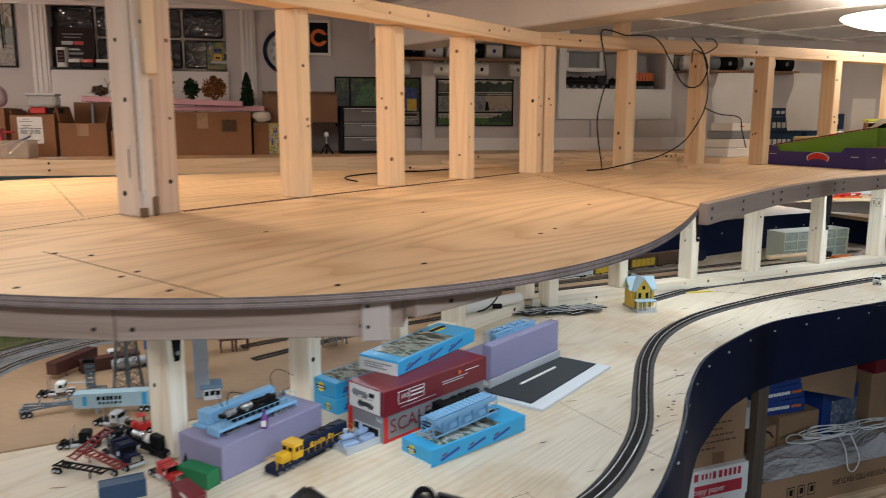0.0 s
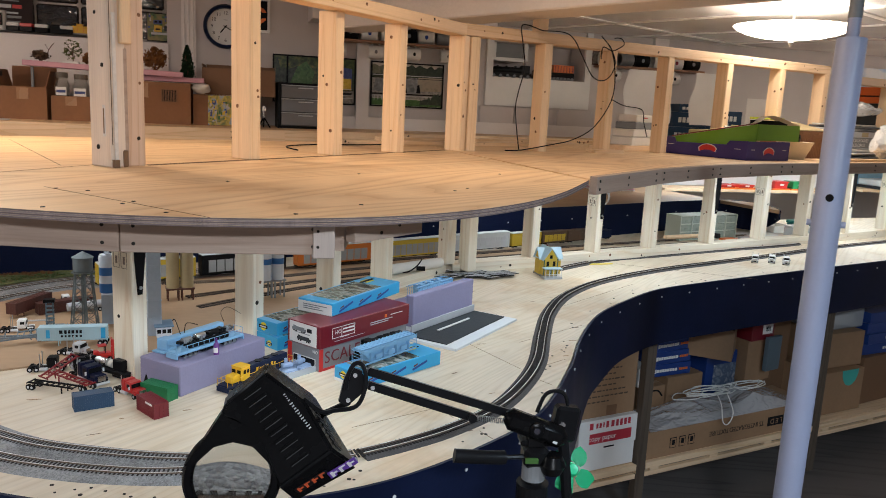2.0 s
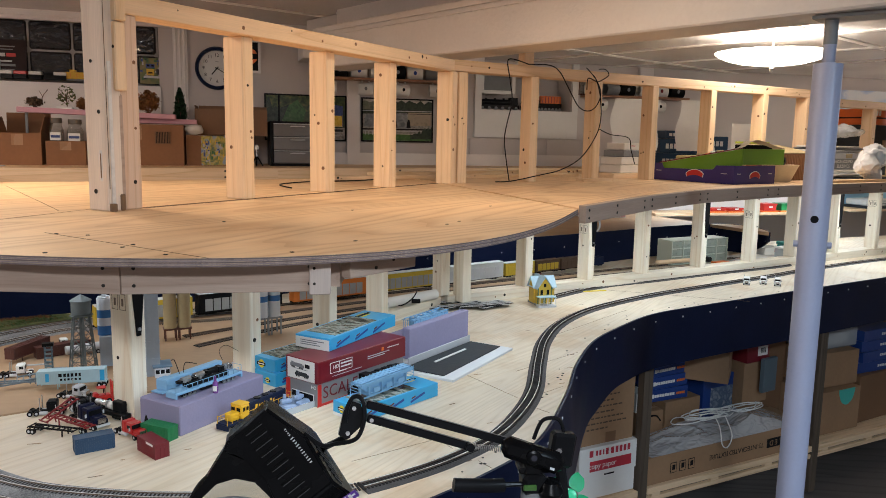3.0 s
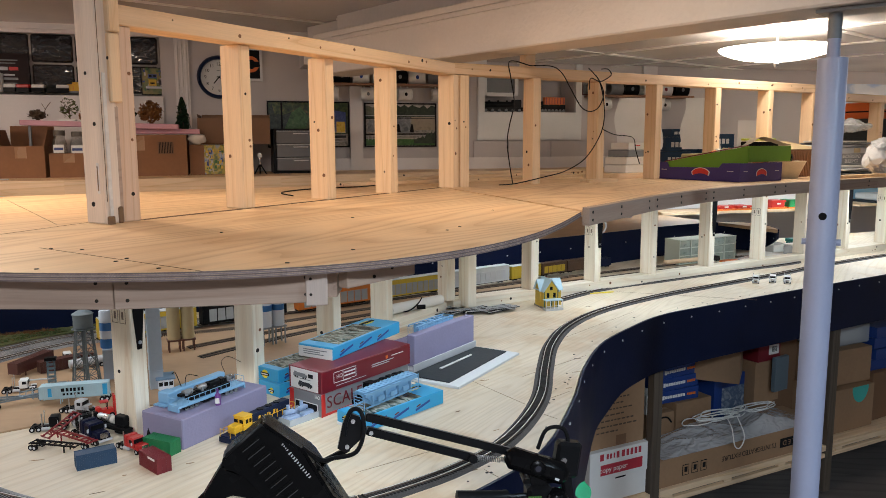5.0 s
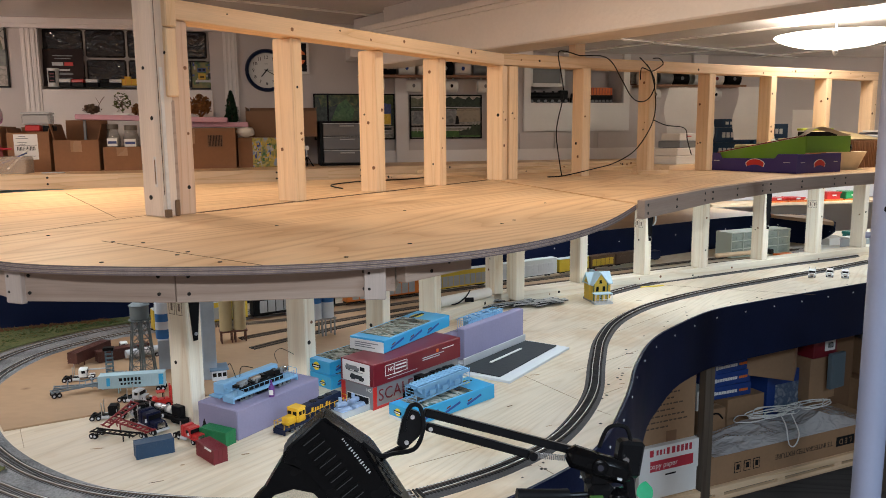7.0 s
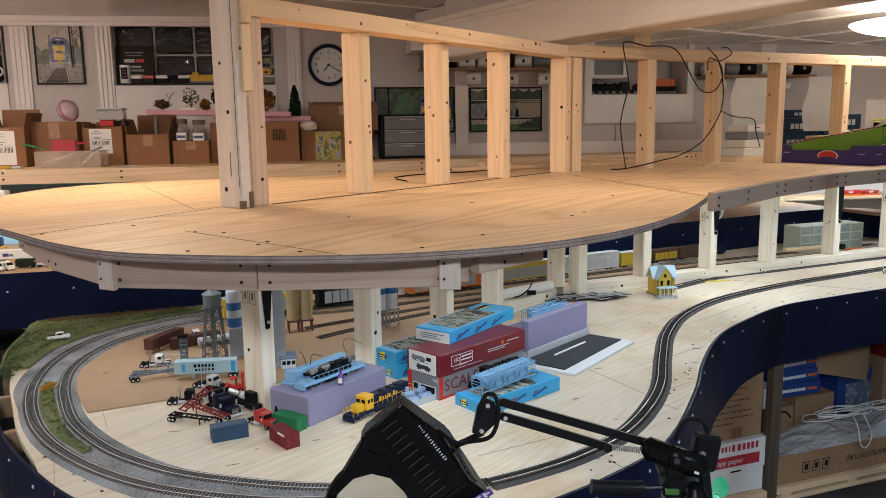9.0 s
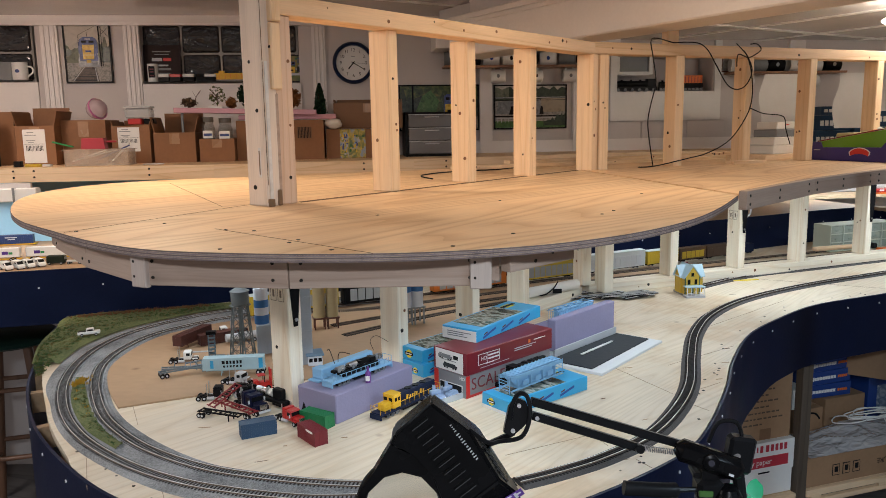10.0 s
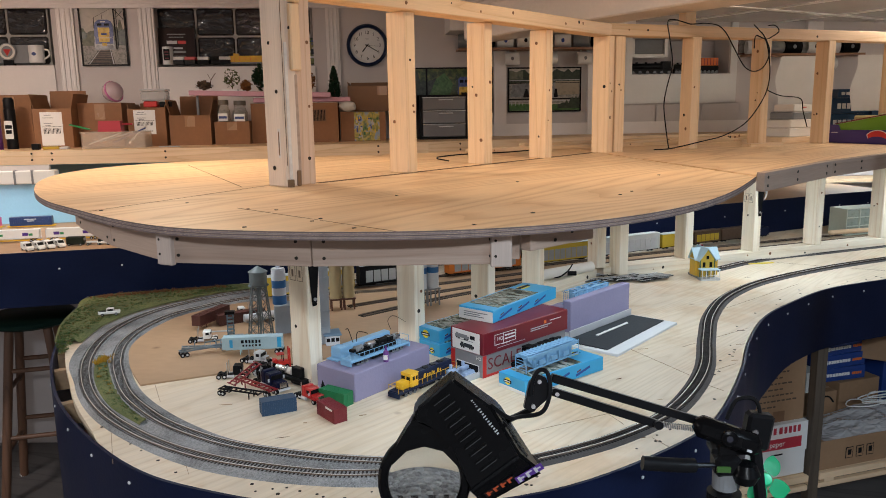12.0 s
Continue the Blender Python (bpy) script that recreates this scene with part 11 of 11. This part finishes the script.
def bag_pile():
    """The heap of bagged building kits beyond the steel post."""
    base = on_run(2.22, 0.15)
    FILM = clear("bag_film", (0.78, 0.80, 0.82), 0.12, 0.45)
    for k, (x, y, z, L, W_, H, mt, lab) in enumerate(((0.06, 0, 0, 0.52, 0.26, 0.010, SLATE, "dark flat board under plastic bags"), (0.0, 0.02, 0.011, 0.42, 0.24, 0.008, OFFWHITE, "white instruction sheets in a heap"), (-0.03, 0.0, 0.020, 0.36, 0.22, 0.008, LGREY, "pale instruction sheets in a heap"), (-0.02, 0.03, 0.029, 0.33, 0.2, 0.014, OFFWHITE, "white flat kit box in a bag"), (-0.03, 0.05, 0.044, 0.32, 0.2, 0.085, LGREY, "pale kit box with white lettering in clear wrapping"), (0.0, 0.06, 0.130, 0.34, 0.2, 0.012, LGREY, "clear bag of flat plastic parts"), (0.02, 0.05, 0.143, 0.32, 0.19, 0.010, GREY, "bag of grey moulded parts"), (-0.02, 0.04, 0.154, 0.28, 0.18, 0.008, OFFWHITE, "bag of white moulded parts"))):
        ob = thing("kit_package", lab, "package", base @ pose(x, y, z, 0, 0, (3, -9, 6, -4, 2, 7, -6, 4)[k]), "kit packages")
        part("body", box(B(), L, W_, H, bevel=min(0.004, H * 0.3)), mt, ob)
        if k == 4:
            part("dark_panel", box(B(), 0.30, 0.0008, 0.05, 0, -0.1004, 0.006), GREY, ob)
            words("BUILDINGS", 0.024, PRINT_W, ob, Matrix.Translation((0.0, -0.1015, 0.018)) @ Matrix.Rotation(radians(90), 4, "X"))
            words("BACKGROUND", 0.024, PRINT_W, ob, Matrix.Translation((0.0, -0.1015, 0.041)) @ Matrix.Rotation(radians(90), 4, "X"))
            part("picture", box(B(), 0.06, 0.0008, 0.022, 0.05, -0.1004, 0.059), TAN, ob)

    def crumpled(name, label, m, sx, sy, sz, mat, seed):
        bg = thing(name, label, "bag", m)
        bm = B()
        bmesh.ops.create_icosphere(bm, subdivisions=5, radius=0.10, matrix=Matrix.Translation((0, 0, 0.085)) @ Matrix.Diagonal((sx, sy, sz, 1)))
        for v in bm.verts:
            q = v.co + Vector((seed, 0, 0))
            v.co += v.normal * min(sx, sy, sz) * (0.050 * noise.noise(q * 9) - 0.050 * abs(noise.noise(q * 14)) - 0.022 * abs(noise.noise(q * 30)) - 0.008 * abs(noise.noise(q * 70)))
            v.co.z = max(v.co.z, 0.0)
        part("film", bm, mat, bg, smooth=True)
        return bg
    WBAG = paint("bag_white", (0.74, 0.75, 0.77), 0.25, 0.05, 10, 0.03)
    bg = crumpled("plastic_bag", "crumpled white plastic bag with a blue patch", on_run(2.14, 0.370, RZ + 0.001, 10), 1.35, 0.70, 0.95, WBAG, 0.0)
    part("print_shape", box(B(), 0.06, 0.002, 0.05, -0.03, -0.098, 0.075), LBLUE, bg)
    crumpled("plastic_bag", "crumpled clear plastic bag on top of kit boxes", on_run(2.30, 0.13, RZ + 0.150, 30), 1.7, 1.0, 0.40, FILM, 4.0)
    ub = thing("cardboard_box", "dark grey box beneath an orange carton", "box", on_run(3.03, -0.16))
    part("body", box(B(), 0.36, 0.22, 0.285, bevel=0.002), SLATE, ub)
    part("tape", box(B(), 0.05, 0.0008, 0.08, 0, -0.1105, 0.12), bpy.data.materials["packing_tape"], ub)
    oc = thing("orange_carton", "orange carton with pale lettering bars on a box", "carton", on_run(3.03, -0.16, RZ + 0.286, 0))
    part("body", box(B(), 0.34, 0.2, 0.090, bevel=0.002), paint("carton_orange", (0.60, 0.11, 0.015), 0.4), oc)
    part("band", box(B(), 0.341, 0.201, 0.008, 0, 0, 0.036), BLACK, oc)
    for j in range(4):
        part("logo_bar", box(B(), 0.02, 0.001, 0.03, -0.15 + 0.03 * j, -0.101, 0.052), OFFWHITE, oc)


bag_pile()


def deck_cables():
    a = thing("black_cable", "black cable looped over the top rail and deck", "cable")
    c = B()
    cord(c, [(0.529, 2.534, RZ + 0.004), (0.515, 2.527, 1.514), (0.504, 2.521, 1.595), (0.512, 2.526, 1.654), (0.529, 2.535, 1.723), (0.530, 2.535, 1.763), (0.517, 2.528, 1.831), (0.508, 2.524, 1.884), (0.532, 2.536, 1.893), (0.594, 2.562, 1.879)], 0.0021, 7)
    cord(c, [(0.594, 2.562, 1.879), (0.688, 2.612, 1.882), (0.735, 2.640, 1.859), (0.773, 2.659, 1.806), (0.824, 2.686, 1.735), (0.869, 2.709, 1.717), (0.909, 2.729, 1.736), (0.930, 2.740, 1.788), (0.907, 2.728, 1.839), (0.876, 2.712, 1.869), (0.856, 2.702, 1.885)], 0.0021, 7)
    cord(c, [(0.862, 2.705, 1.80), (0.866, 2.706, 1.845), (0.908, 2.728, 1.835), (0.936, 2.743, 1.844), (0.965, 2.758, 1.865), (0.948, 2.749, 1.885), (0.917, 2.733, 1.884)], 0.0021, 7)
    cord(c, [(0.890, 2.720, 1.860), (0.908, 2.728, 1.835), (0.928, 2.739, 1.777), (0.936, 2.743, 1.694), (0.916, 2.733, 1.620), (0.848, 2.698, 1.531), (0.755, 2.650, 1.483), (0.662, 2.603, 1.463), (0.538, 2.539, RZ + 0.005), (0.472, 2.505, RZ + 0.003)], 0.0021, 7)
    cord(c, [(0.932, 2.741, 1.646), (0.991, 2.771, 1.626), (1.081, 2.817, 1.614), (1.098, 2.826, 1.564), (1.121, 2.838, 1.505)], 0.0020, 7)
    part("cable", c, BLACK, a, smooth=True)
    b = thing("black_wire", "thin black wire curving over the plywood", "cable")
    part("wire", cord(B(), [(-0.234, 2.044, UPPER + 0.002), (-0.275, 2.10, UPPER + 0.006), (-0.27, 2.22, UPPER + 0.005), (-0.20, 2.38, UPPER + 0.003), (-0.06, 2.47, UPPER + 0.003), (0.05, 2.62, UPPER + 0.003)], 0.0022, 6), BLACK, b)


deck_cables()
for p0, p1, lab in (((-0.2, 2.5), (0.95, 3.15), "pale timber strip with screws along the far deck"), ((0.0, 2.75), (1.1, 3.45), "second pale timber strip along the far deck")):
    rail(p0, p1, UPPER + 0.001 + (0.008 if p0[1] > 2.6 else 0), 0.045, 0.014, PINE_X, "far_strip", lab)


# ---- the wall bench's lower level ----
def lower_wall_level():
    bd = part("backdrop", box(B(), 4.2, 0.006, 0.40, 0, 0, 0), paint("sky_backdrop", (0.33, 0.58, 0.74), 0.7, 0.08, 2))
    bd.matrix_basis = wall_m(-1.4, 1.0, 0.52)
    nb = part("backdrop", box(B(), 2.5, 0.006, 0.17, 0, 0, 0), bpy.data.materials["sky_backdrop"])
    nb.matrix_basis = wall_m(-2.2, 1.1405, 1.12)
    tagged(nb, "pale blue painted board behind the container cars", "backdrop", kind="structure")
    tagged(bd, "pale blue painted backdrop board", "backdrop", kind="structure")
    rl = wall_thing("strip_fixture", "white light fixture under the wall shelf", "light", -2.04, 1.314, 1.16)
    part("housing", box(B(), 1.42, 0.05, 0.056, bevel=0.004), WHITE, rl)
    part("hanger", box(B(), 1.36, 0.02, 0.020, 0, 0.01, 0.056), WALLP, rl)
    for x in (-0.31, 0.04, 0.40, 0.55, 0.62):
        part("clip", box(B(), 0.008, 0.055, 0.060, x, 0, -0.002), GREY, rl)
    lamp("shelf_strip_light", "AREA", tuple(wall_m(-1.9, 1.306, 1.21).translation), 2.2, COOL, 1.6, 0.03)
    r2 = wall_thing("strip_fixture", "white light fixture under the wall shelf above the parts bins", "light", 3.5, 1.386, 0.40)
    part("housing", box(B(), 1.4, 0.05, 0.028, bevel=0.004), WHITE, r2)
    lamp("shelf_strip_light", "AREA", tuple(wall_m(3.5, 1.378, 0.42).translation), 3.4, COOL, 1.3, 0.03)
    VIOLET = paint("logo_violet", (0.08, 0.03, 0.25), 0.4)

    def along(x, y, z, turn=0.0):
        return pose(x, y, z, 0, 0, 16 + turn)

    def bench_container(x, y, L, mt, lab):
        ob = thing("freight_container", lab, "container", along(x, y, 1.148))
        part("body", box(B(), L, 0.028, 0.036, bevel=0.0008), mt, ob)
        for k in range(int(L / 0.008)):
            part("rib", box(B(), 0.0035, 0.0290, 0.031, -L / 2 + 0.006 + 0.008 * k, 0, 0.0025), mt, ob)
        part("logo_bar", box(B(), L * 0.28, 0.0006, 0.004, 0, -0.0149, 0.024), LGREY, ob)
        part("logo_bar", box(B(), L * 0.16, 0.0006, 0.004, 0, -0.0149, 0.017), LGREY, ob)
        part("deck", box(B(), L + 0.02, 0.024, 0.005, 0, 0, -0.005), YELLOW, ob)

    bench_container(-2.205, 2.61, 0.13, paint("magenta", (0.60, 0.02, 0.16), 0.4), "magenta model container on a flat car")
    bench_container(-2.025, 2.655, 0.162, paint("container_navy", (0.012, 0.035, 0.12), 0.4, 0.15), "dark blue model container with pale emblems")
    for k, (x, y) in enumerate(((-1.853, 2.283), (-1.655, 2.340), (-2.06, 2.224))):
        ob = thing("freight_trailer", "white model trailer on a yellow flat car", "trailer", along(x, y, 1.14), "white trailers")
        part("body", box(B(), 0.182, 0.028, 0.032, 0, 0, 0.014, bevel=0.0008), WHITE, ob)
        part("rear_frame", box(B(), 0.002, 0.029, 0.033, -0.0915, 0, 0.0135), LGREY, ob)
        for x0 in (-0.055, 0.045):
            part("logo_bar", box(B(), 0.020, 0.0006, 0.011, x0, -0.0145, 0.024), VIOLET, ob)
            part("logo_bar", box(B(), 0.013, 0.0006, 0.008, x0 + 0.018, -0.0145, 0.024), GREEN, ob)
        part("deck", box(B(), 0.192, 0.022, 0.004, 0, 0, 0.005), YELLOW, ob)
        wheels(ob, (-0.075, -0.062, 0.062, 0.075), 0.010, 0.0055)
    for x, y in ((-1.692, 2.118), (-1.664, 2.139), (-1.641, 2.160), (-1.618, 2.184)):
        ob = thing("model_van", "white model delivery van on the bench", "van", along(x, y, 1.14, -52), "white vans")
        bm = B()
        pr = [(-0.030, 0.004), (0.030, 0.004), (0.030, 0.013), (0.020, 0.016), (0.011, 0.027), (-0.029, 0.028), (-0.030, 0.024)]
        a = [bm.verts.new((px, -0.0115, pz)) for px, pz in pr]
        b = [bm.verts.new((px, 0.0115, pz)) for px, pz in pr]
        bm.faces.new(a)
        bm.faces.new(b[::-1])
        for i in range(7):
            bm.faces.new((a[i], a[(i + 1) % 7], b[(i + 1) % 7], b[i]))
        bmesh.ops.bevel(bm, geom=list(bm.edges), offset=0.0018, segments=2, affect="EDGES")
        part("body", bm, WHITE, ob, smooth=True)
        part("windscreen", box(B(), 0.012, 0.019, 0.0008, 0, 0, 0), BLACK, ob).matrix_basis = Matrix.Translation((0.0160, 0, 0.0212)) @ Matrix.Rotation(radians(50), 4, "Y")
        for sy in (-1, 1):
            part("side_window", box(B(), 0.010, 0.0006, 0.006, 0.006, sy * 0.0117, 0.018), BLACK, ob)
        wheels(ob, (-0.019, 0.019), 0.010, 0.0042)
    ob = thing("model_van", "dark green model delivery truck on the bench", "van", along(-1.578, 2.222, 1.14, -8))
    part("body", box(B(), 0.062, 0.025, 0.028, 0, 0, 0.004, bevel=0.004), paint("van_dark", (0.02, 0.025, 0.018), 0.4), ob)
    part("windscreen", box(B(), 0.0008, 0.02, 0.009, 0.0312, 0, 0.018), GREY, ob)
    wheels(ob, (-0.02, 0.02), 0.0115, 0.005)
    ob = thing("flatbed_truck", "small grey model flatbed truck on the bench", "truck", along(-1.520, 2.232, 1.14, -6))
    part("bed", box(B(), 0.045, 0.02, 0.004, 0, 0, 0.009), LGREY, ob)
    part("cab", box(B(), 0.016, 0.021, 0.016, 0.026, 0, 0.005, bevel=0.003), BLACK, ob)
    wheels(ob, (-0.015, 0.022), 0.010, 0.0045)
    pickup(along(-1.480, 2.238, 1.14, 170), WHITE, "white model car at the bench edge", 0.05)
    sky = part("backdrop", box(B(), 4.5, 0.006, 0.36, 0, 0, 0), TRIMP)
    sky.matrix_basis = wall_m(2.9, 1.145, 0.02)
    tagged(sky, "plain light wall panel behind the yard", "backdrop", kind="structure")
    far_sky = part("backdrop", box(B(), 1.2, 0.006, 0.30, 0, 0, 0), bpy.data.materials["sky_backdrop"])
    far_sky.matrix_basis = wall_m(4.72, 1.13, 0.030)
    tagged(far_sky, "pale blue painted backdrop board at the far end", "backdrop", kind="structure")
    dv_ = wall_thing("flat_device", "white flat desktop device on a dark shelf", "device", 4.55, 1.165, 0.16)
    part("body", box(B(), 0.30, 0.2, 0.045, 0, 0, 0.018, bevel=0.008), WHITE, dv_)
    part("tray", box(B(), 0.32, 0.23, 0.016, 0, 0, 0, bevel=0.003), SLATE, dv_)
    part("slot", box(B(), 0.2, 0.001, 0.006, 0, -0.1006, 0.034), GREY, dv_)
    ds_ = wall_thing("device_shelf", "pale timber shelf below a desktop device", "shelf", 4.75, 1.146, 0.14)
    part("board", box(B(), 1.0, 0.26, 0.018), PINE_X, ds_)
    cl = artwork("cloudy_sky", [(0.16, 0.30, 0.62), (0.40, 0.55, 0.78), (0.74, 0.78, 0.82), (0.78, 0.80, 0.82)], 3.2, 4.0, 0.6, (1, 1, 2.2))
    high_sky = part("backdrop", box(B(), 1.25, 0.006, 0.30, 0, 0, 0), cl)
    high_sky.matrix_basis = wall_m(4.78, 1.70, 0.035)
    tagged(high_sky, "painted sky backdrop with white clouds", "backdrop", kind="structure")
    # shelf with coloured model boxes at the far end
    for k, (s, mt, lab) in enumerate(((3.08, RED, "red"), (3.22, RED, "red"), (3.49, RED, "red"), (3.635, GREEN, "green"))):
        ob = wall_thing("parts_bin", lab + " plastic parts bin on a low wall shelf", "bin", s + 0.1, 1.154, 0.20, "parts bins")
        tall = 0.022 if k < 2 else 0.05
        part("body", box(B(), 0.105, 0.10, tall, bevel=0.004), mt, ob)
        part("lip", box(B(), 0.11, 0.012, 0.010, 0, -0.05, tall - 0.010), mt, ob)
        part("label", box(B(), 0.03, 0.0008, 0.010, 0, -0.0564, tall * 0.45), OFFWHITE, ob)
        part("base", box(B(), 0.13, 0.11, 0.010, 0, 0, -0.008), ORANGE, ob)
    ws_ = wall_thing("bin_shelf", "pale timber shelf with parts bins", "shelf", 3.45, 1.128, 0.16)
    part("board", box(B(), 1.5, 0.2, 0.018), PINE_X, ws_)
    for x in (-0.6, -0.2, 0.2, 0.6):
        part("bracket", box(B(), 0.02, 0.12, 0.012, x, 0.03, -0.012), TRIMP, ws_)
    pk = wall_thing("pink_papers", "stack of pink and white papers on the bench", "papers", 2.25, 1.14, 0.35)
    for k in range(7):
        part("sheet", box(B(), 0.26, 0.18, 0.008, 0, 0, 0.009 * k, (-1) ** k * 4), PINKF if k % 2 else OFFWHITE, pk)
    tc = thing("plastic_case", "teal plastic case standing on the far deck", "case", pose(2.40, 3.81, LOWER, 0, 0, 24))
    TEAL = paint("teal_plastic", (0.02, 0.22, 0.19), 0.35, 0.15)
    part("body", box(B(), 0.10, 0.09, 0.05, bevel=0.004), TEAL, tc)
    part("lid", box(B(), 0.106, 0.096, 0.016, 0, 0, 0.051, bevel=0.003), TEAL, tc)
    part("label", box(B(), 0.05, 0.0008, 0.02, -0.01, -0.0456, 0.016), WHITE, tc)
    wt = thing("clear_tray", "white plastic tray of parts on the far deck", "tray", pose(2.235, 3.77, LOWER, 0, 0, 28))
    part("base", box(B(), 0.15, 0.10, 0.006, bevel=0.002), OFFWHITE, wt)
    for x, y, w, d in ((0, -0.05, 0.15, 0.004), (0, 0.05, 0.15, 0.004), (-0.075, 0, 0.004, 0.10), (0.075, 0, 0.004, 0.10)):
        part("side", box(B(), w, d, 0.045, x, y, 0.0), OFFWHITE, wt)
    part("label", box(B(), 0.035, 0.0008, 0.018, 0.03, -0.0526, 0.018), RED, wt)
    cs = thing("socket_plate", "black power socket plate on the navy fascia", "socket", pose(1.47, 3.632, 1.03, 0, 0, 36))
    part("plate", box(B(), 0.07, 0.010, 0.045, bevel=0.003), BLACK, cs)
    for x in (-0.016, 0.016):
        part("socket_face", box(B(), 0.022, 0.012, 0.028, x, -0.001, 0.008, bevel=0.002), GREY, cs)


lower_wall_level()
